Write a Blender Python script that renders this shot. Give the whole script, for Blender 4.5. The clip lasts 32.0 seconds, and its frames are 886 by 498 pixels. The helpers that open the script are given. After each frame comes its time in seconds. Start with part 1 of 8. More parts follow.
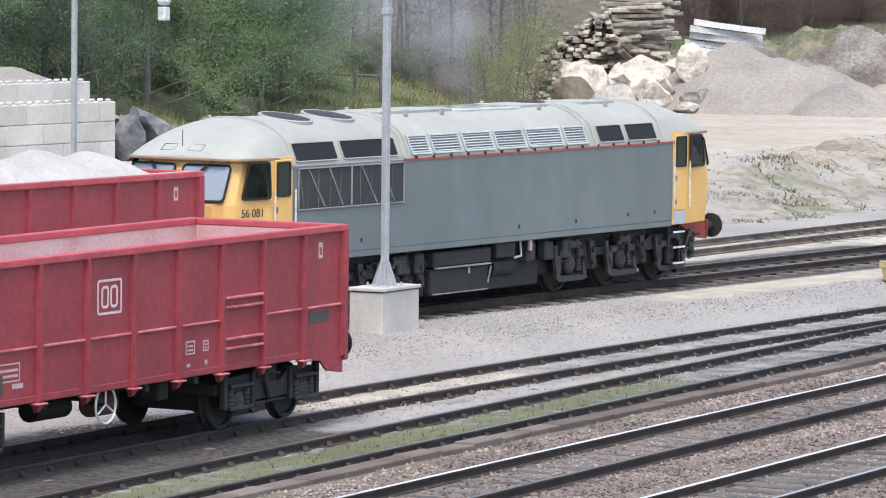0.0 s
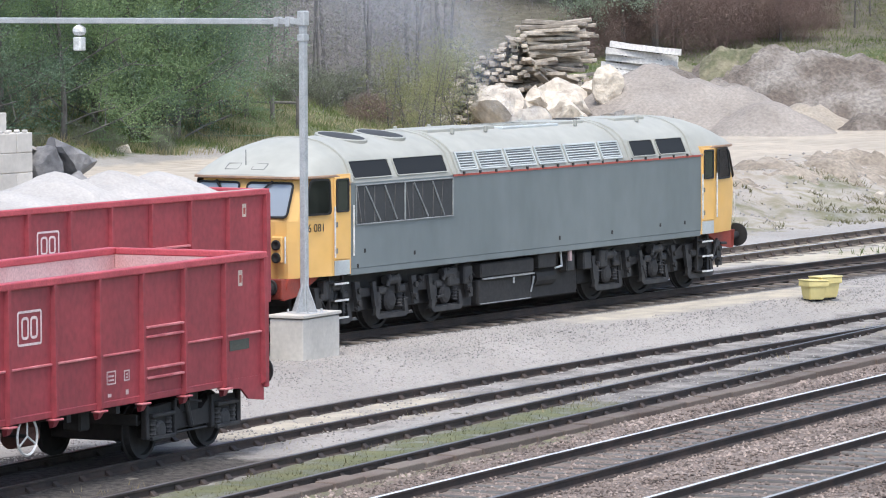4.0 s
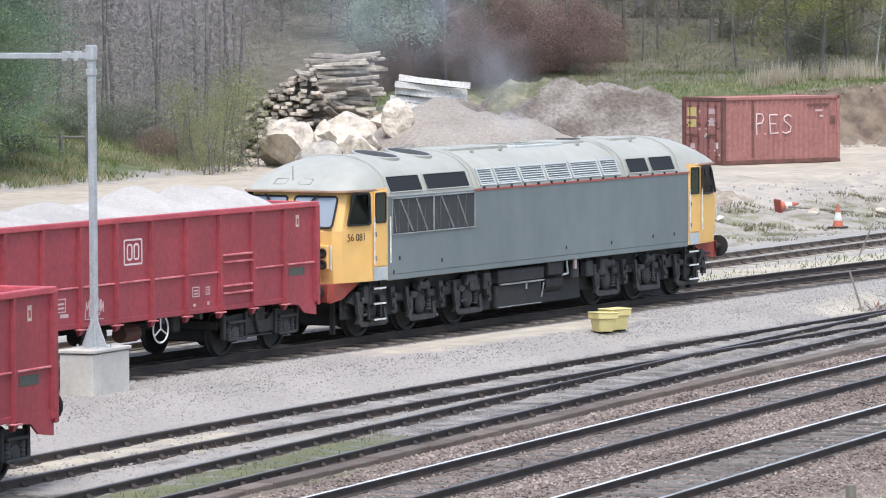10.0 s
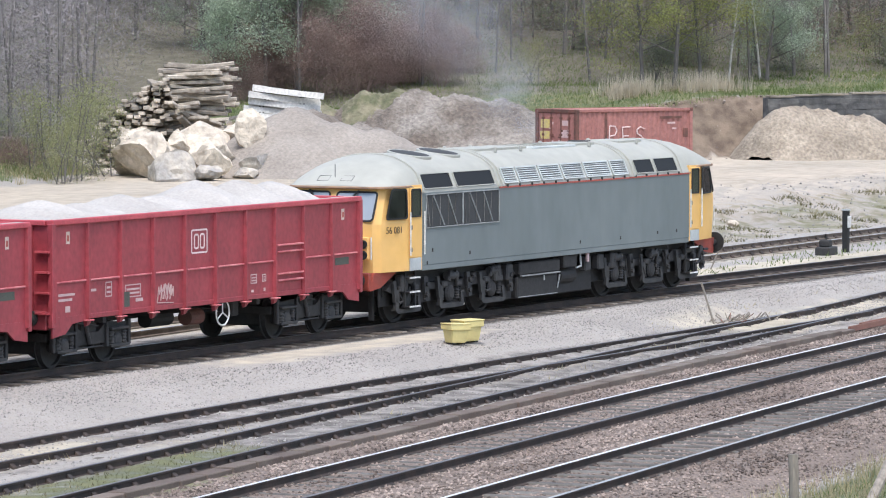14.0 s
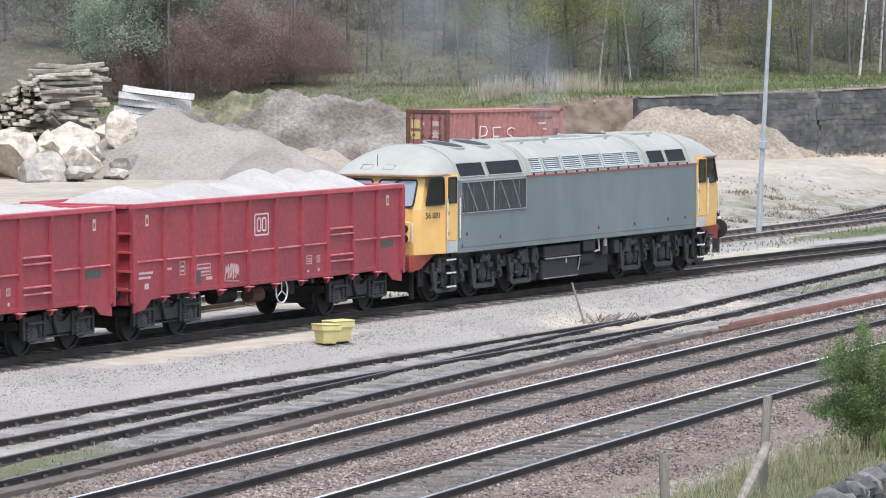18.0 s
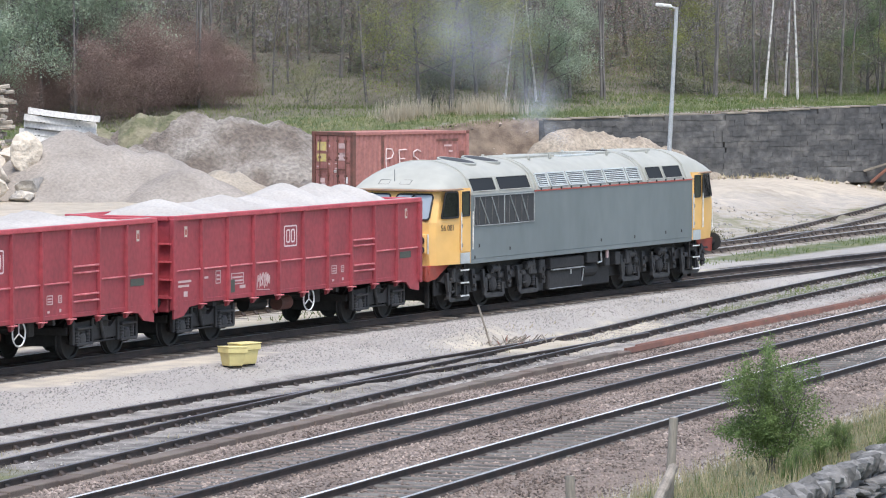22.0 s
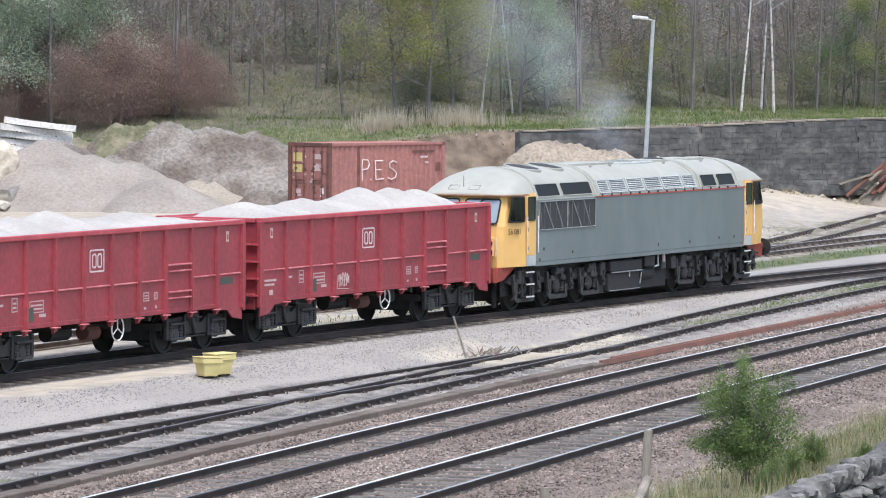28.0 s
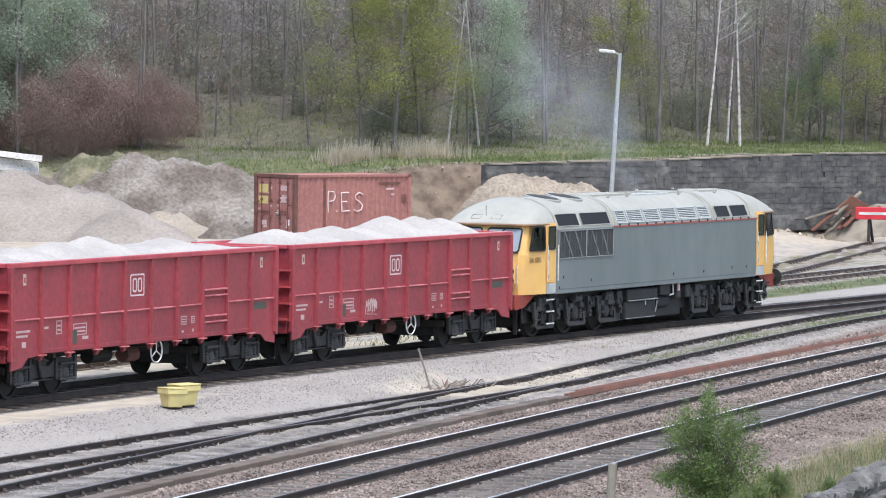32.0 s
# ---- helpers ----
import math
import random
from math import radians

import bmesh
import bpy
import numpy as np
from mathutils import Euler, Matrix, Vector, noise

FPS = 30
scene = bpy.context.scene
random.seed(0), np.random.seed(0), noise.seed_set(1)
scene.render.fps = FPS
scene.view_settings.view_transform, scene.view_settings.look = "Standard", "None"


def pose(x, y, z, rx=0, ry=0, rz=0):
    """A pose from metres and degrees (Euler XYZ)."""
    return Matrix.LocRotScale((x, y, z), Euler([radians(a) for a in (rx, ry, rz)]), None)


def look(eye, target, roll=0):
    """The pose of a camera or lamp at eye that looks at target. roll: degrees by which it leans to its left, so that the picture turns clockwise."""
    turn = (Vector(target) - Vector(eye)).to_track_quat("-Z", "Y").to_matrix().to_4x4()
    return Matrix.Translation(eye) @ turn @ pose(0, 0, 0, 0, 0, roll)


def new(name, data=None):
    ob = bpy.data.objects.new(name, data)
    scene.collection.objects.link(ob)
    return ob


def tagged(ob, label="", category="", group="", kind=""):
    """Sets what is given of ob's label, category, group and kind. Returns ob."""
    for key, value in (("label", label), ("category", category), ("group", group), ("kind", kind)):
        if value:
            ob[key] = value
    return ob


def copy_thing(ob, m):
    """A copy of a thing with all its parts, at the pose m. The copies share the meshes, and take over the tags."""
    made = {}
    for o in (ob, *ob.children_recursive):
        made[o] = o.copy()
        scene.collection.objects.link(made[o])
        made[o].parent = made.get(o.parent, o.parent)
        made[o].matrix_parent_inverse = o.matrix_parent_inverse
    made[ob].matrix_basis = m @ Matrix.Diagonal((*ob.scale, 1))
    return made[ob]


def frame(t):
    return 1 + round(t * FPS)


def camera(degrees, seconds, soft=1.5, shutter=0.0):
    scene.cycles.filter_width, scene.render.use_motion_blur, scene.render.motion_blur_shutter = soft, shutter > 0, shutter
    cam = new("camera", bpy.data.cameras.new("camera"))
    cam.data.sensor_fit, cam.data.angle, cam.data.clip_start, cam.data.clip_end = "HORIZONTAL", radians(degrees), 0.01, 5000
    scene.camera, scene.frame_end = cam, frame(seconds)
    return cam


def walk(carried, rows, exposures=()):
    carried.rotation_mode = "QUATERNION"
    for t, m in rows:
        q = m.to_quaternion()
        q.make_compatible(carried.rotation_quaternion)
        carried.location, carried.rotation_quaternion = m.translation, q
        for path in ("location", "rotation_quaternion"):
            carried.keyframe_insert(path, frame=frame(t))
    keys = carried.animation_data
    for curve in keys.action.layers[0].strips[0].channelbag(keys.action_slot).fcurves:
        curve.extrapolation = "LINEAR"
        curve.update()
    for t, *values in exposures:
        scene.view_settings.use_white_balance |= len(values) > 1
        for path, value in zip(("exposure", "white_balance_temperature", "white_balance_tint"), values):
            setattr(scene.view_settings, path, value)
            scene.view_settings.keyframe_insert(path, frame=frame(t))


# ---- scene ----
cam = camera(11.479, 32.0, soft=1.06)
EYE = (-92.11, -48.87, 7.02)


def aim(bearing, pitch, roll):
    """Camera pose at EYE: bearing in degrees from the loco track's axis, pitch up, roll clockwise."""
    a, e = radians(bearing), radians(pitch)
    to = (EYE[0] + math.cos(a) * math.cos(e), EYE[1] + math.sin(a) * math.cos(e), EYE[2] + math.sin(e))
    return look(EYE, to, roll)


# seconds, bearing, pitch, roll
AIMS = [
    (0.0, 34.0, -3.974, 0.632), (0.5, 33.886, -3.875, 0.353), (1.0, 33.754, -3.846, 0.152), (1.5, 33.556, -3.884, -0.049),
    (2.0, 33.553, -3.938, -0.084), (2.5, 33.626, -3.887, -0.133), (4.5, 32.64, -3.618, -0.298), (5.0, 32.35, -3.674, -0.3), (5.5, 32.004, -3.649, -0.202),
    (6.0, 31.654, -3.641, -0.342), (6.5, 31.54, -3.824, -0.363), (7.0, 31.617, -4.043, -0.405), (7.5, 31.539, -4.118, -0.524),
    (8.0, 31.491, -4.113, -0.693), (8.5, 31.465, -4.083, -0.776), (9.0, 31.083, -3.946, -0.786), (9.5, 30.525, -3.655, -0.632),
    (10.0, 30.216, -3.22, -0.346), (10.5, 29.861, -3.028, 0.023), (11.0, 29.511, -3.024, 0.181), (11.5, 29.178, -3.029, 0.234),
    (12.0, 28.974, -3.123, 0.217), (12.5, 28.83, -3.187, 0.06), (13.0, 28.756, -3.19, 0.093), (13.5, 28.627, -3.134, 0.035),
    (14.0, 28.301, -3.085, 0.009), (14.5, 27.893, -3.073, -0.05), (16.5, 27.145, -3.084, -0.019), (17.0, 26.875, -3.036, 0.057),
    (17.5, 26.715, -3.043, 0.051), (18.0, 26.619, -3.078, 0.032), (18.5, 26.51, -3.128, 0.014), (19.0, 26.371, -3.147, -0.103),
    (19.5, 26.261, -3.183, -0.034), (20.0, 26.248, -3.249, -0.026), (20.5, 26.115, -3.246, 0.036), (21.0, 25.843, -3.144, 0.028),
    (21.5, 25.621, -2.942, -0.089), (22.0, 25.398, -2.788, 0.037), (22.5, 25.051, -2.71, 0.025), (23.0, 24.723, -2.465, 0.05),
    (23.5, 24.784, -2.419, 0.277), (24.0, 24.834, -2.442, 0.408), (24.5, 24.637, -2.56, 0.321), (26.5, 24.465, -2.821, 0.329),
    (27.0, 24.585, -2.969, 0.319), (27.5, 24.803, -2.896, 0.173), (28.0, 25.081, -2.64, 0.33), (28.5, 25.362, -2.536, 0.215),
    (29.0, 25.486, -2.584, 0.282), (29.5, 25.096, -2.795, 0.173), (30.0, 24.624, -2.739, 0.167), (30.5, 24.561, -2.596, 0.126),
    (31.0, 24.56, -2.437, 0.154), (31.5, 24.576, -2.313, 0.415), (32.0, 24.637, -2.216, 0.692),
]
walk(cam, [(t, aim(b, p, r)) for t, b, p, r in AIMS])

# distance run by the loco along its track: seconds, metres
RUN = [
    (0.0, -20.37), (0.5, -19.83), (1.0, -19.28), (1.5, -18.71), (2.0, -18.11), (2.5, -17.51),
    (5.0, -14.2), (5.5, -13.49), (6.0, -12.77), (6.5, -12.03), (7.0, -11.25), (7.5, -10.43),
    (8.0, -9.58), (8.5, -8.71), (9.0, -7.82), (9.5, -6.9), (10.0, -5.97), (10.5, -5.02),
    (11.0, -4.05), (11.5, -3.06), (12.0, -2.05), (12.5, -1.02), (13.0, 0.03), (13.5, 1.11),
    (14.0, 2.19), (14.5, 3.28), (16.5, 7.76), (17.0, 8.71), (17.5, 9.65), (18.0, 10.58),
    (18.5, 11.48), (19.0, 12.34), (19.5, 13.17), (20.0, 13.94), (20.5, 14.66), (21.0, 15.34),
    (21.5, 15.98), (22.0, 16.59), (22.5, 17.17), (23.0, 17.72), (23.5, 18.25), (24.0, 18.75),
    (24.5, 19.26), (26.5, 20.76), (27.0, 21.17), (27.5, 21.59), (28.0, 22.02), (28.5, 22.46),
    (29.0, 22.9), (29.5, 23.34), (30.0, 23.78), (30.5, 24.22), (31.0, 24.66), (31.5, 25.08),
    (32.0, 25.5),
]

# ---- light ----
world = bpy.data.worlds.new("sky")
scene.world = world
world.use_nodes = True
wn = world.node_tree
sky = wn.nodes.new("ShaderNodeTexSky")
sky.sky_type, sky.sun_disc = "NISHITA", False
sky.sun_elevation, sky.sun_rotation = radians(62), radians(205)
sky.air_density, sky.dust_density, sky.ozone_density = 1.0, 1.8, 1.1
wn.nodes["Background"].inputs["Strength"].default_value = 0.165
wn.links.new(sky.outputs["Color"], wn.nodes["Background"].inputs["Color"])
sun = new("sun", bpy.data.lights.new("sun", "SUN"))
sun.data.energy, sun.data.angle, sun.data.color = 2.1, radians(24), (1.0, 0.975, 0.945)
SUN_FROM = Vector((-0.42, -0.18, 0.95))
sun.matrix_world = look(SUN_FROM * 50, (0, 0, 0))
scene.view_settings.exposure = 0.77


# ---- materials ----
def material(name, colour, rough=0.8, metal=0.0, second=None, scale=4.0, mix=0.5, bump=0.0, fine=40.0, island=0.0, stretch=(1, 1, 1), contrast=0.12, detail=5.0, world=False, grit=0.18):
    """Node material: two colours mixed by a coarse noise, a fine grain in tone and relief, and a tone per object or per loose piece."""
    m = bpy.data.materials.new(name)
    m.use_nodes = True
    nt = m.node_tree
    n, l = nt.nodes, nt.links
    b = n["Principled BSDF"]
    b.inputs["Roughness"].default_value, b.inputs["Metallic"].default_value = rough, metal
    tc = n.new("ShaderNodeTexCoord")
    mp = n.new("ShaderNodeMapping")
    mp.inputs["Scale"].default_value = stretch
    l.new(n.new("ShaderNodeNewGeometry").outputs["Position"] if world else tc.outputs["Object"], mp.inputs["Vector"])
    big = n.new("ShaderNodeTexNoise")
    big.inputs["Scale"].default_value, big.inputs["Detail"].default_value = scale, detail
    l.new(mp.outputs["Vector"], big.inputs["Vector"])
    ramp = n.new("ShaderNodeValToRGB")
    ramp.color_ramp.elements[0].position, ramp.color_ramp.elements[1].position = mix - contrast, mix + contrast
    ramp.color_ramp.elements[0].color = (*colour, 1)
    ramp.color_ramp.elements[1].color = (*(second or [min(1, c * 1.15) for c in colour]), 1)
    l.new(big.outputs["Fac"], ramp.inputs["Fac"])
    grain = n.new("ShaderNodeTexNoise")
    grain.inputs["Scale"].default_value, grain.inputs["Detail"].default_value = fine, 3
    l.new(mp.outputs["Vector"], grain.inputs["Vector"])
    tone = n.new("ShaderNodeMapRange")
    tone.inputs["From Min"].default_value, tone.inputs["From Max"].default_value = 0.3, 0.7
    tone.inputs["To Min"].default_value, tone.inputs["To Max"].default_value = 1 - grit, 1 + grit
    l.new(grain.outputs["Fac"], tone.inputs["Value"])
    hsv = n.new("ShaderNodeHueSaturation")
    l.new(ramp.outputs["Color"], hsv.inputs["Color"])
    value = tone.outputs["Result"]
    if island:
        if island > 0:
            src = n.new("ShaderNodeNewGeometry").outputs["Random Per Island"]
        else:
            src = n.new("ShaderNodeObjectInfo").outputs["Random"]
        pick = n.new("ShaderNodeMapRange")
        pick.inputs["To Min"].default_value, pick.inputs["To Max"].default_value = 1 - abs(island), 1 + abs(island)
        l.new(src, pick.inputs["Value"])
        mul = n.new("ShaderNodeMath")
        mul.operation = "MULTIPLY"
        l.new(value, mul.inputs[0])
        l.new(pick.outputs["Result"], mul.inputs[1])
        value = mul.outputs["Value"]
    l.new(value, hsv.inputs["Value"])
    l.new(hsv.outputs["Color"], b.inputs["Base Color"])
    if bump:
        bp = n.new("ShaderNodeBump")
        bp.inputs["Strength"].default_value, bp.inputs["Distance"].default_value = min(1, bump * 20), bump
        l.new(grain.outputs["Fac"], bp.inputs["Height"])
        l.new(bp.outputs["Normal"], b.inputs["Normal"])
    return m


# colours of the things
M_grey = material("loco_grey_paint", (0.13, 0.154, 0.157), 0.45, second=(0.185, 0.212, 0.215), scale=0.6, fine=3, stretch=(1.1, 1, 0.5), contrast=0.25, grit=0.05)
M_roof = material("loco_roof_paint", (0.4, 0.397, 0.352), 0.62, second=(0.315, 0.315, 0.28), scale=0.5, fine=3, mix=0.55, contrast=0.25, grit=0.06)
M_yellow = material("cab_yellow", (0.8, 0.46, 0.12), 0.5, second=(0.8, 0.5, 0.2), scale=0.7, fine=3, contrast=0.25, grit=0.04)
M_signal_red = material("buffer_beam_red", (0.34, 0.05, 0.03), 0.6, second=(0.24, 0.05, 0.035), scale=3)
M_line_red = material("cantrail_red", (0.36, 0.08, 0.06), 0.6)
M_black = material("underframe_black", (0.02, 0.0198, 0.0205), 0.75, second=(0.04, 0.037, 0.035), scale=2.5, fine=14, contrast=0.25, bump=0.004)
M_spring = material("greasy_spring_steel", (0.028, 0.028, 0.03), 0.7, 0.0, second=(0.05, 0.048, 0.046), scale=4)
M_frame = material("window_rubber", (0.012, 0.012, 0.012), 0.7)
# openings are closed sheets; the shade inside them is put into this colour
M_slot = material("painted_dark_opening", (0.04, 0.042, 0.043), 0.8)
M_white = material("worn_white_paint", (0.7, 0.7, 0.68), 0.6, second=(0.5, 0.5, 0.47), scale=7)
# grey backing paints the shade between the louvre slats
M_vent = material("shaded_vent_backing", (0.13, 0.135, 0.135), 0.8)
M_bar = material("dull_grille_bar", (0.3, 0.315, 0.31), 0.6, second=(0.2, 0.21, 0.21), scale=3)
M_lip = material("rust_stained_gutter", (0.4, 0.25, 0.16), 0.8, second=(0.3, 0.2, 0.14), scale=3)
M_louvre = material("louvre_grey", (0.5, 0.53, 0.52), 0.6, second=(0.4, 0.425, 0.42), scale=2, grit=0.08)
M_tread = material("wheel_tread", (0.1, 0.09, 0.085), 0.4, 0.6, scale=3)
M_red = material("wagon_red_paint", (0.345, 0.05, 0.063), 0.5, second=(0.245, 0.04, 0.05), scale=0.9, fine=9, contrast=0.22, grit=0.16, stretch=(1.0, 1, 0.8))
M_redtop = material("pale_red_rail", (0.5, 0.085, 0.1), 0.55, second=(0.4, 0.06, 0.075), scale=2)
M_edge = material("paler_red_edge", (0.6, 0.22, 0.23), 0.6, second=(0.45, 0.1, 0.115), scale=2.5)
M_inner = material("dusty_inner_red", (0.6, 0.42, 0.4), 0.8, second=(0.45, 0.2, 0.195), scale=0.7, mix=0.62, contrast=0.16)
M_ballast = material("white_limestone_load", (0.445, 0.42, 0.393), 0.95, second=(0.375, 0.352, 0.328), scale=0.9, fine=16, bump=0.02, grit=0.08)
M_mark = material("faded_stencil", (0.5, 0.36, 0.35), 0.7)
M_sign = material("aged_cream_sign", (0.52, 0.42, 0.36), 0.7)
M_logo = material("pinkish_white_logo_paint", (0.62, 0.5, 0.49), 0.7)
M_plate = material("dark_data_plate", (0.07, 0.075, 0.06), 0.6)
M_chalk = material("white_spray_paint", (0.72, 0.7, 0.7), 0.7)
M_steel = material("galvanised_steel", (0.45, 0.46, 0.465), 0.5, 0.2, second=(0.38, 0.395, 0.4), scale=5)
M_concrete = material("pale_concrete", (0.57, 0.54, 0.485), 0.9, second=(0.47, 0.445, 0.4), scale=1.2, fine=12, bump=0.004, island=-0.07, world=True, grit=0.07)
M_block = material("cream_concrete_block", (0.575, 0.545, 0.5), 0.9, second=(0.48, 0.455, 0.42), scale=1.0, fine=8, bump=0.006, island=-0.08, world=True, grit=0.07)
M_rail = material("rusty_rail", (0.03, 0.023, 0.02), 0.75, second=(0.055, 0.038, 0.03), scale=2.2, fine=20)
M_rail_dusty = material("dust_covered_rail", (0.1, 0.078, 0.062), 0.85, second=(0.16, 0.13, 0.105), scale=2.2, fine=20)
# near-white base paints the sky's highlight onto the polished heads
M_head = material("polished_head_painted_glint", (0.74, 0.73, 0.71), 0.38, 0.25, second=(0.6, 0.59, 0.57), scale=0.8, grit=0.06)
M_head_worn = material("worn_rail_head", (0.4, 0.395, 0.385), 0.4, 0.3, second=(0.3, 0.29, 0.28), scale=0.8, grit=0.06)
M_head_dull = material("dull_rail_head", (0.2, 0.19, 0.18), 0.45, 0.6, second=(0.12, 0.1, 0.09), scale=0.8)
M_sleeper = material("concrete_sleeper", (0.14, 0.132, 0.12), 0.9, second=(0.085, 0.078, 0.07), scale=1.5, fine=14, island=-0.2, world=True)
M_wood_sleeper = material("timber_sleeper", (0.1, 0.08, 0.065), 0.9, second=(0.17, 0.145, 0.12), scale=2, fine=18, island=-0.25, stretch=(4, 0.6, 4), world=True)
M_dusty = material("dusty_buried_sleeper", (0.3, 0.265, 0.22), 0.95, second=(0.17, 0.15, 0.125), scale=1.5, fine=16, island=-0.3, world=True)
M_chair = material("rusty_rail_chair", (0.12, 0.098, 0.08), 0.85, second=(0.18, 0.15, 0.12), scale=6)
M_cont = material("container_red_oxide", (0.34, 0.15, 0.13), 0.65, second=(0.28, 0.118, 0.105), scale=0.7, fine=8, contrast=0.25)
M_cont_rust = material("rusted_container_steel", (0.1, 0.05, 0.04), 0.8, second=(0.17, 0.07, 0.055), scale=3)
M_cont_top = material("container_roof_faded", (0.42, 0.2, 0.16), 0.75, second=(0.36, 0.15, 0.12), scale=1)
M_label_y = material("yellow_door_label", (0.62, 0.5, 0.16), 0.7, second=(0.5, 0.4, 0.2), scale=5)
M_bin = material("yellow_bin_plastic", (0.66, 0.56, 0.24), 0.55, second=(0.57, 0.48, 0.21), scale=2, fine=8, grit=0.06)
M_rock_pale = material("pale_limestone", (0.58, 0.51, 0.42), 0.95, second=(0.36, 0.31, 0.25), scale=1.1, fine=5, bump=0.08, mix=0.57, contrast=0.08, world=True)
M_rock_grey = material("grey_limestone", (0.33, 0.31, 0.285), 0.95, second=(0.5, 0.45, 0.38), scale=1.1, fine=5, bump=0.08, mix=0.52, contrast=0.1, world=True)
M_rock_dark = material("dark_quarried_rock", (0.106, 0.106, 0.112), 0.95, second=(0.237, 0.231, 0.229), scale=0.9, fine=5, bump=0.05, contrast=0.1, world=True)
M_heap = material("crushed_stone_heap", (0.245, 0.216, 0.188), 0.97, second=(0.325, 0.289, 0.252), scale=0.5, fine=8, bump=0.05, detail=8, contrast=0.16, world=True, grit=0.15)
M_fan = material("fallen_tan_rubble", (0.36, 0.305, 0.24), 0.97, second=(0.24, 0.2, 0.155), scale=0.7, fine=7, bump=0.1, detail=9, world=True, grit=0.28)
M_heap_sand = material("sandy_stone_heap", (0.36, 0.312, 0.25), 0.97, second=(0.3, 0.262, 0.21), scale=0.6, fine=9, bump=0.05, world=True)
M_soil = material("excavated_soil", (0.14, 0.115, 0.095), 0.97, second=(0.265, 0.238, 0.208), scale=0.5, fine=6, bump=0.15, mix=0.5, contrast=0.11, detail=11, grit=0.3, world=True)
M_timber = material("weathered_sleeper_timber", (0.5, 0.44, 0.365), 0.95, second=(0.3, 0.26, 0.215), scale=1.2, fine=12, island=-0.4, stretch=(0.6, 3, 3), world=True)
M_beam = material("white_concrete_beam", (0.66, 0.64, 0.6), 0.9, second=(0.54, 0.52, 0.49), scale=1.5, fine=10, island=-0.08, world=True)
M_darkwall = material("sooty_retaining_wall", (0.08, 0.08, 0.08), 0.95, second=(0.16, 0.154, 0.145), scale=1.1, fine=3, bump=0.05, mix=0.6, contrast=0.14, island=-0.13, stretch=(1, 1, 1.3), world=True, grit=0.3)
M_coping = material("wall_coping_stone", (0.3, 0.262, 0.212), 0.95, second=(0.18, 0.16, 0.13), scale=1.2, island=-0.15, world=True)
M_drystone = material("dry_stone", (0.19, 0.183, 0.175), 0.95, second=(0.09, 0.087, 0.084), scale=3.2, fine=16, bump=0.03, island=-0.35, contrast=0.16, world=True)
M_post = material("weathered_fence_timber", (0.3, 0.265, 0.22), 0.9, second=(0.2, 0.175, 0.145), scale=3, fine=22, stretch=(2, 2, 0.3))
M_bark = material("grey_brown_bark", (0.11, 0.101, 0.095), 0.95, second=(0.17, 0.158, 0.148), scale=1.2, fine=10)
M_birch = material("white_birch_bark", (0.5, 0.48, 0.45), 0.85, second=(0.17, 0.155, 0.14), scale=1.2, fine=7, stretch=(1, 1, 2.5), mix=0.6)
# twigs greyed and blued: haze over the far wood is put into this colour
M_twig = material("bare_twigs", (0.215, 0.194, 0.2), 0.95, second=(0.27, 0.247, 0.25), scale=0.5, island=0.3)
M_twig_red = material("reddish_bare_twigs", (0.21, 0.142, 0.123), 0.95, second=(0.225, 0.165, 0.138), scale=0.5, island=0.3)
M_rust = material("rust_orange", (0.22, 0.095, 0.065), 0.85, second=(0.16, 0.08, 0.06), scale=1.5)
M_trough = material("brown_trough_lid", (0.115, 0.085, 0.068), 0.9, second=(0.17, 0.14, 0.115), scale=0.7, island=-0.2, world=True)
M_stop_red = material("buffer_stop_red", (0.55, 0.03, 0.045), 0.55)
M_cone = material("cone_orange", (0.5, 0.13, 0.07), 0.7, second=(0.38, 0.14, 0.09), scale=5)


def leaf_material(name, low, high, rough=0.75):
    """Leaves: a tone per clump, thin enough to let some light through."""
    m = material(name, low, rough, second=high, scale=0.35, island=0.13, fine=3)
    b = m.node_tree.nodes["Principled BSDF"]
    b.inputs["Specular IOR Level"].default_value = 0.15
    t = m.node_tree.nodes.new("ShaderNodeBsdfTranslucent")
    mixer = m.node_tree.nodes.new("ShaderNodeMixShader")
    mixer.inputs[0].default_value = 0.42
    src = b.inputs["Base Color"].links[0].from_socket
    m.node_tree.links.new(src, t.inputs["Color"])
    m.node_tree.links.new(b.outputs[0], mixer.inputs[1])
    m.node_tree.links.new(t.outputs[0], mixer.inputs[2])
    m.node_tree.links.new(mixer.outputs[0], m.node_tree.nodes["Material Output"].inputs["Surface"])
    return m


# dark and olive leaf tones are lifted and blued to stand for haze
M_leaf_dark = leaf_material("dark_green_leaves", (0.15, 0.215, 0.15), (0.22, 0.3, 0.2))
M_leaf_mid = leaf_material("spring_green_leaves", (0.18, 0.262, 0.13), (0.26, 0.345, 0.175))
M_leaf_yellow = leaf_material("yellow_green_leaves", (0.23, 0.25, 0.085), (0.32, 0.33, 0.13))
M_leaf_olive = leaf_material("olive_budding_leaves", (0.195, 0.212, 0.15), (0.265, 0.282, 0.205))
M_sallow = leaf_material("sallow_yellow_olive_leaves", (0.25, 0.26, 0.13), (0.33, 0.33, 0.18))
M_leaf_pale = leaf_material("pale_blossom_leaves", (0.3, 0.37, 0.26), (0.42, 0.48, 0.37))
M_shrub = leaf_material("bright_shrub_leaves", (0.135, 0.2, 0.072), (0.235, 0.3, 0.12))
M_grass = leaf_material("grass_blades", (0.12, 0.17, 0.055), (0.2, 0.235, 0.095))
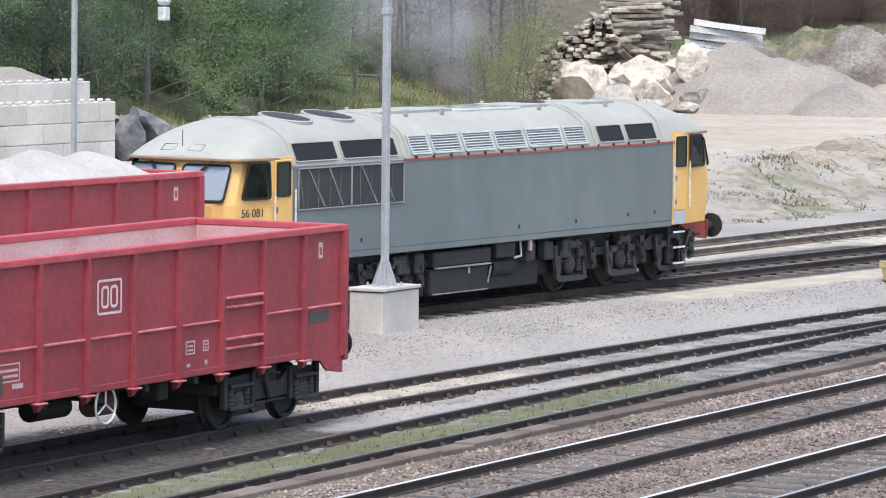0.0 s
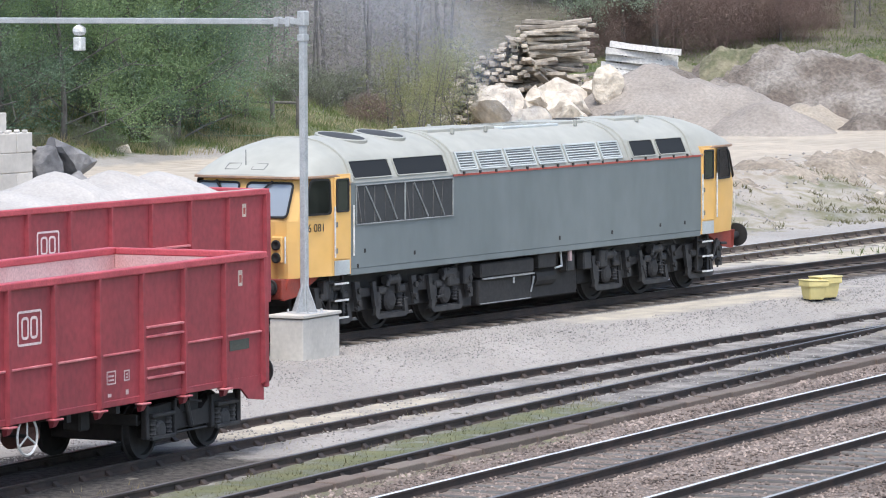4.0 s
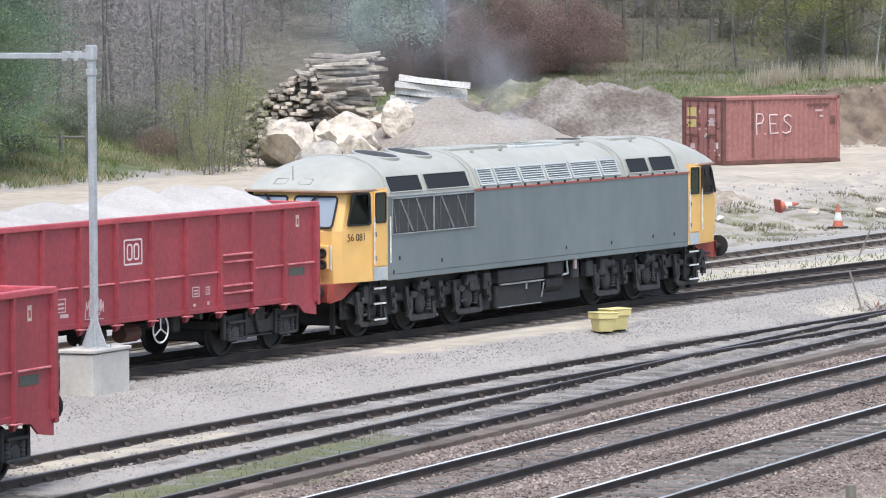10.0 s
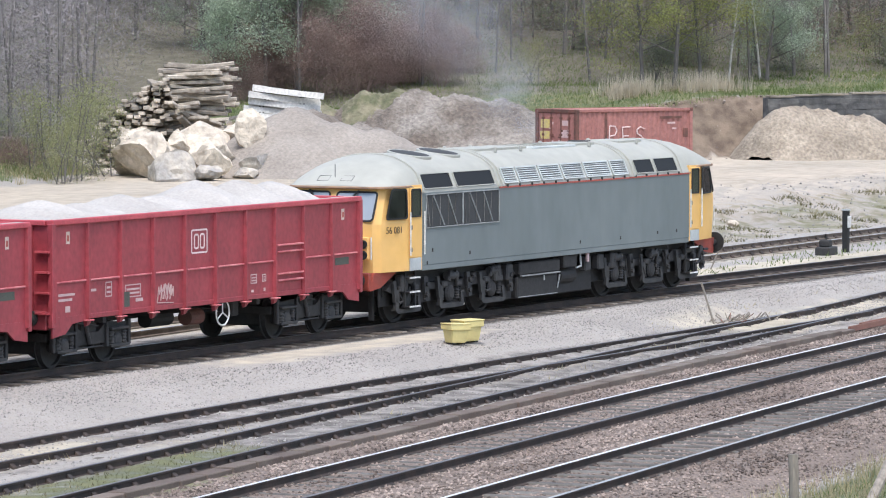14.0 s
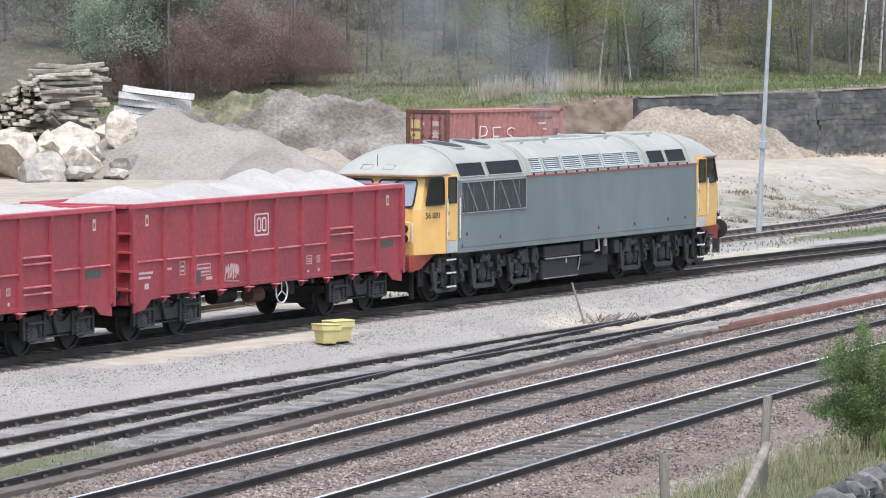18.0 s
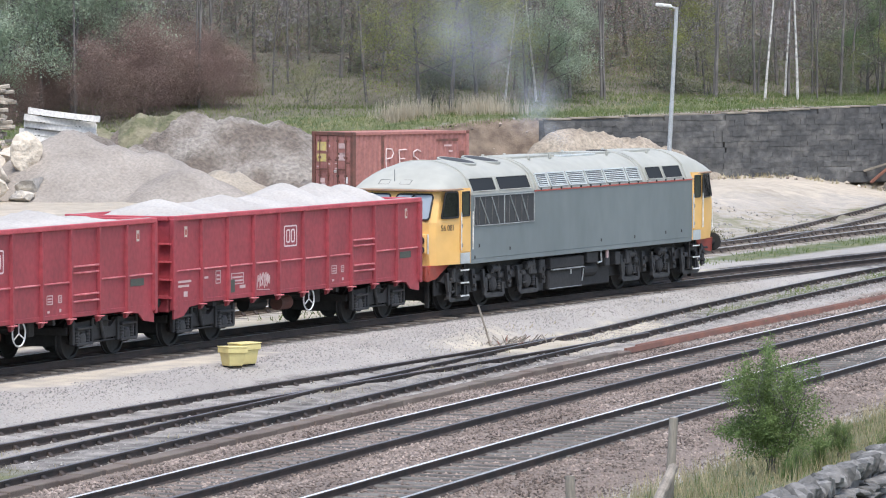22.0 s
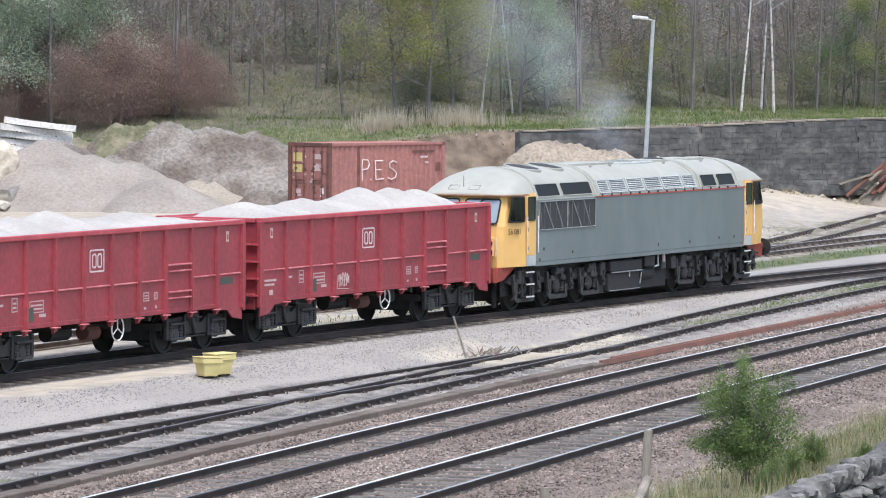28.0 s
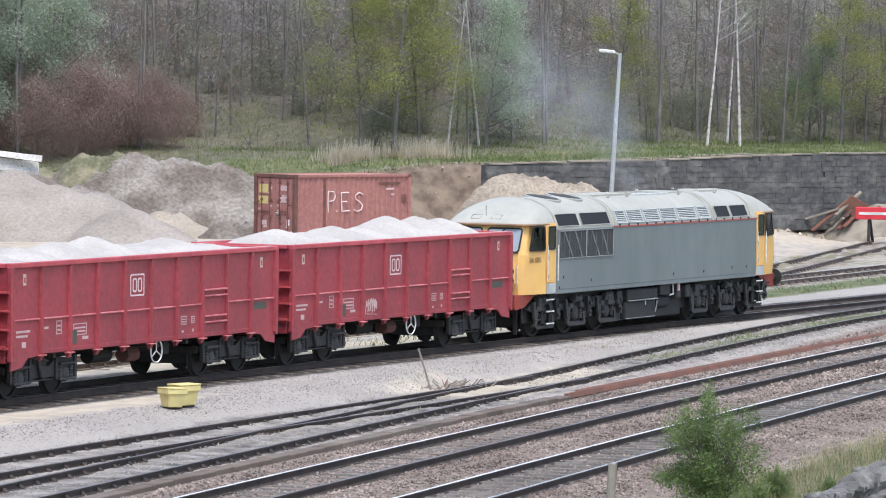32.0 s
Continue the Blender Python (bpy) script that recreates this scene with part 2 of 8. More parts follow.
M_moss = leaf_material("olive_moss", (0.115, 0.112, 0.05), (0.205, 0.18, 0.1))
M_turf = material("rough_turf", (0.115, 0.118, 0.065), 0.97, second=(0.215, 0.195, 0.13), scale=1.6, fine=6, bump=0.08, world=True)
M_straw = leaf_material("dry_straw_grass", (0.34, 0.29, 0.165), (0.47, 0.41, 0.265))
M_reed = leaf_material("pale_dead_reeds", (0.5, 0.44, 0.34), (0.62, 0.56, 0.45))


def glass_material(name, tint, rough=0.06):
    m = bpy.data.materials.new(name)
    m.use_nodes = True
    b = m.node_tree.nodes["Principled BSDF"]
    b.inputs["Base Color"].default_value = (*tint, 1)
    b.inputs["Roughness"].default_value = rough
    b.inputs["Specular IOR Level"].default_value = 0.8
    return m


M_glass = glass_material("cab_window_glass", (0.03, 0.035, 0.034))
# pale blue base colour stands for sky mirrored in the windscreens
M_windscreen = glass_material("windscreen_sky_tint", (0.3, 0.34, 0.38), 0.12)
M_roofpane = glass_material("tinted_roof_pane", (0.02, 0.021, 0.022), 0.6)
M_roofpane.node_tree.nodes["Principled BSDF"].inputs["Specular IOR Level"].default_value = 0.2


def smoke_material():
    """Thin soft smoke: dense in the middle of a wisp, gone at its rim."""
    m = bpy.data.materials.new("thin_exhaust_smoke")
    m.use_nodes = True
    n, l = m.node_tree.nodes, m.node_tree.links
    b = n["Principled BSDF"]
    b.inputs["Base Color"].default_value = (0.55, 0.6, 0.68, 1)
    b.inputs["Roughness"].default_value = 1.0
    b.inputs["Specular IOR Level"].default_value = 0.0
    tc = n.new("ShaderNodeTexCoord")
    g = n.new("ShaderNodeTexGradient")
    g.gradient_type = "SPHERICAL"
    l.new(tc.outputs["Object"], g.inputs["Vector"])
    nz = n.new("ShaderNodeTexNoise")
    nz.inputs["Scale"].default_value, nz.inputs["Detail"].default_value = 1.8, 4
    l.new(n.new("ShaderNodeNewGeometry").outputs["Position"], nz.inputs["Vector"])
    p = n.new("ShaderNodeMath")
    p.operation = "POWER"
    p.inputs[1].default_value = 1.4
    l.new(g.outputs["Fac"], p.inputs[0])
    a = n.new("ShaderNodeMath")
    a.operation = "MULTIPLY"
    l.new(p.outputs[0], a.inputs[0])
    l.new(nz.outputs["Fac"], a.inputs[1])
    k = n.new("ShaderNodeMath")
    k.operation = "MULTIPLY"
    k.inputs[1].default_value = 0.22
    l.new(a.outputs[0], k.inputs[0])
    l.new(k.outputs[0], b.inputs["Alpha"])
    return m


M_smoke = smoke_material()


# ---- builders ----
def part(name, bm, mat, parent=None, label="", extra=(), smooth=False):
    """Links a bmesh as one mesh object, under a thing or a part where one is given."""
    bmesh.ops.recalc_face_normals(bm, faces=bm.faces[:])
    me = bpy.data.meshes.new(name)
    bm.to_mesh(me)
    bm.free()
    for m in (mat, *extra):
        me.materials.append(m)
    if smooth:
        me.polygons.foreach_set("use_smooth", [True] * len(me.polygons))
    ob = new(name, me)
    if parent is not None:
        ob.parent = parent
    if label:
        ob["label"] = label
    return ob


def again(ob, m, parent=None):
    """Another object on the same mesh, at the pose m."""
    o = ob.copy()
    scene.collection.objects.link(o)
    o.parent = parent if parent is not None else ob.parent
    o.matrix_basis = m
    return o


def thing(name, label, category, group="", kind="", m=None):
    ob = tagged(new(name), label, category, group, kind)
    if m is not None:
        ob.matrix_world = m
    return ob


def hexa(bm, pts):
    """A solid from eight corners: the lower four in order, then the upper four."""
    v = [bm.verts.new(p) for p in pts]
    for f in ((3, 2, 1, 0), (4, 5, 6, 7), (0, 1, 5, 4), (1, 2, 6, 5), (2, 3, 7, 6), (3, 0, 4, 7)):
        bm.faces.new([v[i] for i in f])
    return v


def box(bm, x0, x1, y0, y1, z0, z1):
    return hexa(bm, [(x0, y0, z0), (x1, y0, z0), (x1, y1, z0), (x0, y1, z0), (x0, y0, z1), (x1, y0, z1), (x1, y1, z1), (x0, y1, z1)])


def solid(x0, x1, y0, y1, z0, z1, bevel=0.0, seg=2):
    bm = bmesh.new()
    box(bm, x0, x1, y0, y1, z0, z1)
    if bevel:
        bmesh.ops.bevel(bm, geom=bm.edges[:], offset=bevel, segments=seg, affect="EDGES", profile=0.5)
    return bm


def rod(bm, a, b, r0, r1=None, n=8, caps=True):
    """A tapered round bar from a to b."""
    a, b = Vector(a), Vector(b)
    r1 = r0 if r1 is None else r1
    d = (b - a).normalized()
    u = d.orthogonal().normalized()
    w = d.cross(u)
    rings = []
    for p, r in ((a, r0), (b, r1)):
        rings.append([bm.verts.new(p + (u * math.cos(2 * math.pi * i / n) + w * math.sin(2 * math.pi * i / n)) * r) for i in range(n)])
    for i in range(n):
        bm.faces.new((rings[0][i], rings[0][(i + 1) % n], rings[1][(i + 1) % n], rings[1][i]))
    if caps:
        bm.faces.new(rings[0][::-1])
        bm.faces.new(rings[1])


def bar(a, b, r, n=8):
    bm = bmesh.new()
    rod(bm, a, b, r, n=n)
    return bm


def lathe(bm, profile, axis="y", n=24, at=(0, 0, 0)):
    """Turns (radius, along) pairs round an axis."""
    rings = []
    for r, h in profile:
        ring = []
        for i in range(n):
            c, s = math.cos(2 * math.pi * i / n) * r, math.sin(2 * math.pi * i / n) * r
            p = {"y": (c, h, s), "x": (h, c, s), "z": (c, s, h)}[axis]
            ring.append(bm.verts.new((p[0] + at[0], p[1] + at[1], p[2] + at[2])))
        rings.append(ring)
    for k in range(len(rings) - 1):
        for i in range(n):
            bm.faces.new((rings[k][i], rings[k][(i + 1) % n], rings[k + 1][(i + 1) % n], rings[k + 1][i]))
    bm.faces.new(rings[0][::-1])
    bm.faces.new(rings[-1])


def loft(bm, sections, closed=False, cap=True):
    """Skins rows of points of equal length."""
    rows = [[bm.verts.new(p) for p in s] for s in sections]
    m = len(rows[0])
    for k in range(len(rows) - 1):
        for i in range(m if closed else m - 1):
            bm.faces.new((rows[k][i], rows[k][(i + 1) % m], rows[k + 1][(i + 1) % m], rows[k + 1][i]))
    if closed and cap:
        bm.faces.new(rows[0][::-1])
        bm.faces.new(rows[-1])
    return rows


def plate(o, u, v, w, h, t, r=0.0, n=4):
    """A flat slab, w by h, rounded at the corners, on the plane at corner o with sides along u and v, t thick outwards."""
    o, u, v = Vector(o), Vector(u).normalized(), Vector(v).normalized()
    nrm = u.cross(v)
    pts = []
    if r:
        for cx, cy, a0 in ((w - r, r, -90), (w - r, h - r, 0), (r, h - r, 90), (r, r, 180)):
            for i in range(n + 1):
                a = radians(a0 + 90 * i / n)
                pts.append((cx + r * math.cos(a), cy + r * math.sin(a)))
    else:
        pts = [(0, 0), (w, 0), (w, h), (0, h)]
    bm = bmesh.new()
    loft(bm, [[o + u * x + v * y for x, y in pts], [o + u * x + v * y + nrm * t for x, y in pts]], closed=True)
    return bm


def window(parent, o, u, v, w, h, glass, r=0.06, rim=0.035, frame_mat=None, name="window", label="", lift=0.0):
    """A pane in a raised rounded frame, standing on the plane at corner o."""
    fr = part(name, ring_plate(Vector(o) + Vector(u).normalized().cross(Vector(v).normalized()) * lift, u, v, w, h, 0.022, r, rim), frame_mat or M_frame, parent, label)
    nrm = Vector(u).normalized().cross(Vector(v).normalized())
    o2 = Vector(o) + Vector(u).normalized() * rim * 0.6 + Vector(v).normalized() * rim * 0.6 + nrm * lift
    part("pane", plate(o2, u, v, w - rim * 1.2, h - rim * 1.2, 0.008, max(0.0, r - rim * 0.6)), glass, fr)
    return fr


def slant_window(parent, o, u, w, h, back, ahead, glass, rim=0.04, r=0.09):
    """A cab side window whose leading edge leans back: its far edge along u if ahead, else its near one."""
    o, u, v = Vector(o), Vector(u).normalized(), Vector((0, 0, 1))
    nrm = u.cross(v)
    quad = [(0, 0), (w, 0), (w - back, h), (0.03, h)] if ahead else [(0, 0), (w, 0), (w - 0.03, h), (back, h)]
    mid = (sum(q[0] for q in quad) / 4, h / 2)

    def outline(inset):
        fx, fz = 1 - 2 * inset / (w - back / 2), 1 - 2 * inset / h
        cs = [Vector((mid[0] + (x - mid[0]) * fx, mid[1] + (z - mid[1]) * fz)) for x, z in quad]
        pts = []
        for k in range(4):
            c, a, b = cs[k], (cs[k - 1] - cs[k]).normalized(), (cs[(k + 1) % 4] - cs[k]).normalized()
            for i in range(5):
                q = i / 4
                e = c + a * r * (1 - q) ** 2 + b * r * q ** 2
                pts.append(o + u * e.x + v * e.y)
        return pts
    a, b = outline(0), outline(rim)
    bm = bmesh.new()
    loft(bm, [a, [q + nrm * 0.022 for q in a], [q + nrm * 0.022 for q in b], b, a], closed=True, cap=False)
    fr = part("side_window", bm, M_frame, parent)
    bm = bmesh.new()
    bm.faces.new([bm.verts.new(q + nrm * 0.008) for q in outline(rim * 0.6)])
    bmesh.ops.solidify(bm, geom=bm.faces[:], thickness=0.006)
    part("pane", bm, glass, fr)
    return fr


def ring_plate(o, u, v, w, h, t, r, rim, n=4):
    """A rounded frame with an opening."""
    o, u, v = Vector(o), Vector(u).normalized(), Vector(v).normalized()
    nrm = u.cross(v)

    def outline(inset):
        rr = max(0.005, r - inset)
        pts = []
        for cx, cy, a0 in ((w - inset - rr, inset + rr, -90), (w - inset - rr, h - inset - rr, 0), (inset + rr, h - inset - rr, 90), (inset + rr, inset + rr, 180)):
            for i in range(n + 1):
                a = radians(a0 + 90 * i / n)
                pts.append(o + u * (cx + rr * math.cos(a)) + v * (cy + rr * math.sin(a)))
        return pts
    a, b = outline(0), outline(rim)
    bm = bmesh.new()
    loft(bm, [a, [p + nrm * t for p in a], [p + nrm * t for p in b], b, a], closed=True, cap=False)
    return bm


def lettering(name, text, size, mat, m, parent=None, thick=0.003, thin=0.0):
    """Text in the built-in font, turned into a mesh."""
    cu = bpy.data.curves.new(name, "FONT")
    cu.body, cu.size, cu.extrude, cu.align_x, cu.align_y = text, size, thick, "CENTER", "CENTER"
    cu.offset = -thin
    tmp = bpy.data.objects.new(name, cu)
    me = bpy.data.meshes.new_from_object(tmp)
    bpy.data.objects.remove(tmp)
    me.materials.append(mat)
    ob = new(name, me)
    if parent is not None:
        ob.parent = parent
    ob.matrix_basis = m
    return ob


# ---- plan: x runs along the train's track, y to its left, z from that track's rail top ----
KAPPA = -0.001476
LOW = -0.31          # rail top of the nearer tracks


def on_track(s):
    """Place and heading on the train's track, s metres along it."""
    return math.sin(KAPPA * s) / KAPPA, (1 - math.cos(KAPPA * s)) / KAPPA, math.degrees(KAPPA * s)


def lt(a): return 0.5 * KAPPA * a * a
def m1(a): return -11.04 + 0.0949 * a - 0.00041 * a * a
def m2(a): return m1(a) - 3.5
S2_A = np.arange(-210.0, 230.0, 1.0)
S2_B = np.where(S2_A < 8, -6.95 + 0.113 * S2_A - 0.0003 * S2_A * S2_A, np.interp(S2_A, (8, 16, 26, 34, 40, 50, 62, 75, 100, 230), (-6.07, -5.35, -4.8, -4.4, -4.2, -4.0, -3.95, -4.2, -7.4, -39.0)))
S2_B = np.convolve(np.pad(S2_B, 6, mode="reflect", reflect_type="odd"), np.hanning(15)[1:-1] / np.hanning(15).sum(), mode="valid")


def s2(a):
    """The outer siding: straight past the turnout, then it climbs and draws near the train's track."""
    return np.interp(a, S2_A, S2_B)




S1_FIT = np.polyfit((-70, -52, -40, -30, -20, -10, 0, 8), (-13.2, -10.2, -8.65, -7.65, -6.95, -6.62, -6.55, -6.15), 4)
def s1(a): return np.polyval(S1_FIT, a)
def t2(a): return 4.4 + 0.055 * a - 0.0004 * a * a
def t3(a): return 10.2 + 0.2 * (a - 70) + 0.0012 * (a - 70) ** 2 * (a < 70)


def step(x, lo, hi):
    t = np.clip((np.asarray(x, float) - lo) / (hi - lo), 0, 1)
    return t * t * (3 - 2 * t)


def s2_top(a):
    return LOW * (1 - float(step(a, 4, 36)))


def waves(a, b, f, seed):
    """Cheap smooth noise, about -1 to 1."""
    return (np.sin(a * f + seed) * np.cos(b * f * 1.31 - seed * 2) + 0.5 * np.sin(a * f * 2.3 + b * f * 1.7 + seed * 3) + 0.25 * np.sin(a * f * 4.9 - b * f * 4.1 + seed)) / 1.5


BACK = ((-400, 60), (-20, 42), (14, 39.6), (23, 37.6), (33, 39.0), (45, 41.6), (53, 44.4), (58, 48.6), (64, 53), (70, 50), (75, 42), (79, 34.5), (84, 29.5), (90, 24), (98, 19.6), (110, 14.5), (140, 2), (400, -90))


def behind(a, b):
    """Signed distance to the yard's back line: positive behind it; and how far along the steep part."""
    best = np.full(np.shape(a), 1e9)
    sign = np.ones(np.shape(a))
    for (x0, y0), (x1, y1) in zip(BACK[:-1], BACK[1:]):
        dx, dy = x1 - x0, y1 - y0
        ll = dx * dx + dy * dy
        t = np.clip(((a - x0) * dx + (b - y0) * dy) / ll, 0, 1)
        ex, ey = a - x0 - t * dx, b - y0 - t * dy
        d = np.hypot(ex, ey)
        near = d < best
        best = np.where(near, d, best)
        sign = np.where(near, np.sign(dx * (b - y0) - dy * (a - x0)), sign)
    return best * sign


def ground_z(a, b):
    a, b = np.asarray(a, float), np.asarray(b, float)
    z = np.full(np.shape(a), -0.19)
    # gravel apron falling to the nearer tracks
    climb = step(a, 4, 36)
    z = z + 0.12 * step(-b, 1.7, 2.5)
    z = z - (0.12 - LOW) * step(-b, np.minimum(4.0, -s2(a) - 2.3), np.minimum(6.2, -s2(a) - 1.0)) * (1 - climb) - (0.12 * step(-b, 2.2, 3.0) - LOW * step(s2(a) - b, 1.1, 2.4)) * climb
    # dirt fills the old sidings up to their sleepers
    for f, hi in ((s2, 900), (s1, 6)):
        z = z + 0.05 * (1 - step(np.abs(b - f(np.clip(a, -110, 200))), 0.9, 1.6)) * (a < hi) * (a > -110) * (1 + 0.35 * waves(a, b, 2.1, 4.0))
    # bank up to the yard
    foot = 8.3 + 0.02 * np.clip(a, -20, 60)
    edge = 16.5 + 1.8 * step(a, 20, 34) - 2.0 * step(a, 48, 70)
    up = step(b, foot, edge)
    # a shallow cutting for the spur
    up = up * (1 - (1 - step(np.abs(b - t3(a)), 1.7, 7.5)) * step(a, 40, 48) * (1 - step(a, 97, 100)))
    z = z + 0.84 * up + (0.14 * waves(a, b, 0.55, 1.0) + 0.12 * waves(a, b, 1.6, 2.0)) * step(b, foot - 0.5, foot + 2) * (1 - step(b, edge + 1, edge + 4))
    z = z + 0.55 * np.exp(-((a - 26) / 9) ** 2 - ((b - edge + 2.0) / 2.2) ** 2)
    # behind the yard
    d = behind(a, b)
    steep = step(a, 62, 77)
    soft = 0.16 * np.clip(d, 0, 22) + 0.10 * np.clip(d - 22, 0, 80) + 0.3 * waves(a, b, 0.4, 3.0) * step(d, 0, 4)
    hard = (1.75 + 0.78 * step(a, 79, 86) + 0.42 * step(a, 86, 98)) * step(d, -0.2, 2.2) + 0.045 * np.clip(d, 0, 20) + 0.1 * np.clip(d - 12, 0, 70) + 0.12 * waves(a, b, 0.5, 4.0) * step(d, 2, 5)
    z = z + np.where(d > -0.3, soft * (1 - steep) + hard * steep, 0)
    z = z + 0.04 * waves(a, b, 0.3, 5.0) * step(b, edge, edge + 5)
    # bank in front
    for f in (m1, m2):
        z = z + 0.034 * (1 - step(np.abs(b - f(a)), 1.75, 2.3))
    e = m2(a) - b
    z = z - 0.12 * step(e, 1.6, 2.6) + 0.17 * np.clip(e - 2.9, 0, 9) + 0.62 * step(e, 12.0, 12.7) + 0.12 * np.clip(e - 12.7, 0, 16) + 0.07 * waves(a, b, 0.9, 6.0) * step(e, 3.0, 5.0)
    return z


def axis(spans):
    out = []
    for lo, hi, st in spans:
        out += list(np.arange(lo, hi, st))
    return np.array(out)


GA = axis(((-3000, -400, 650), (-400, -64, 24), (-64, 12, 0.5), (12, 112, 0.8), (112, 260, 12), (260, 3500, 540)))
GB = axis(((-3000, -120, 480), (-120, -36, 7), (-36, 4, 0.5), (4, 58, 0.7), (58, 130, 4), (130, 3600, 430)))
AA, BB = np.meshgrid(GA, GB, indexing="ij")
ZZ = ground_z(AA, BB)


def near_track(f, w0, w1, a0, a1):
    return (1 - step(np.abs(BB - f(AA)), w0, w1)) * step(AA, a0 - 2, a0 + 2) * (1 - step(AA, a1 - 2, a1 + 2))


ballast = np.maximum.reduce([near_track(m1, 2.2, 2.9, -900, 900), near_track(m2, 2.4, 3.4, -900, 900)])
# oily dirt on the track beds, plus painted shade under train and standing wagon
dirt_shade = np.maximum.reduce([near_track(lambda a: lt(a) + 0.5, 1.75, 2.4, -900, 900), 0.5 * near_track(s2, 1.1, 1.5, -900, 900), 0.4 * near_track(s1, 1.1, 1.5, -900, 6), 0.97 * near_track(s1, 1.9, 2.6, -900, -37), 0.2 * near_track(t2, 1.2, 1.7, -10, 36), 0.42 * near_track(t2, 1.2, 1.7, 36, 900), 0.42 * near_track(t3, 1.2, 1.7, 48, 98)])
DD = behind(AA, BB)
EE = m2(AA) - BB
steepness = step(AA, 62, 77)
green = np.maximum.reduce([step(DD, 0.2, 2.5) * (1 - steepness), step(DD, 2.4, 3.4) * steepness, step(EE, 3.2, 4.6),
                           0.66 * near_track(s2, 0.5, 1.1, -900, -27), 0.5 * near_track(lambda a: s2(a) - 0.9, 0.5, 1.3, -900, -30), 0.8 * near_track(s2, 0.3, 0.8, 16, 74),
                           0.95 * (1 - step(np.abs(BB - t2(AA) + 2.5), 0.6, 1.5)) * step(AA, 34, 42),
                           (0.4 + 0.2 * waves(AA, BB, 0.8, 7.0)) * step(BB, 8.0, 9.0) * (1 - step(BB, 13.5, 16))])
yard = np.maximum(step(BB, 15.5, 18.5), 0.52 * step(BB, 7.5, 9.5)) * (1 - step(DD, -0.5, 0.6))
sand = np.maximum.reduce([1.0 * near_track(lambda a: s2(a) + 0.2, 0.7, 1.5, 1, 12.5), 0.6 * near_track(lambda a: t2(a), 1.0, 2.2, -10, 36), 0.8 * near_track(lambda a: lt(a) + 2.6, 0.6, 1.3, 2, 34), 0.66 * near_track(s1, 0.5, 1.4, -37, -27), 0.4 * near_track(lambda a: 0.5 * (s1(a) + s2(a)), 0.2, 0.8, -30, 0),
                          0.62 * near_track(lambda a: lt(a) - 2.9, 0.5, 1.4, -17, -5), 0.5 * near_track(lambda a: s2(a) + 1.9, 0.3, 1.2, 0, 6)])
wood = step(DD + 2.0 * waves(AA, BB, 0.35, 9.0) - 5.0 * (1 - step(AA, 50, 60)), 5.5, 10) * step(AA, -60, -40)
soil = np.maximum.reduce([step(DD, -0.6, 0.0) * (1 - step(DD, 2.2, 3.4)) * steepness, 0.34 * step(BB, 7.5, 9.0) * (1 - step(BB, 14.5, 17)), 0.45 * near_track(t2, 1.2, 2.0, 24, 900), 0.45 * near_track(t3, 1.2, 2.0, 46, 97)])

M_ground = bpy.data.materials.new("ground_surface")
M_ground.use_nodes = True


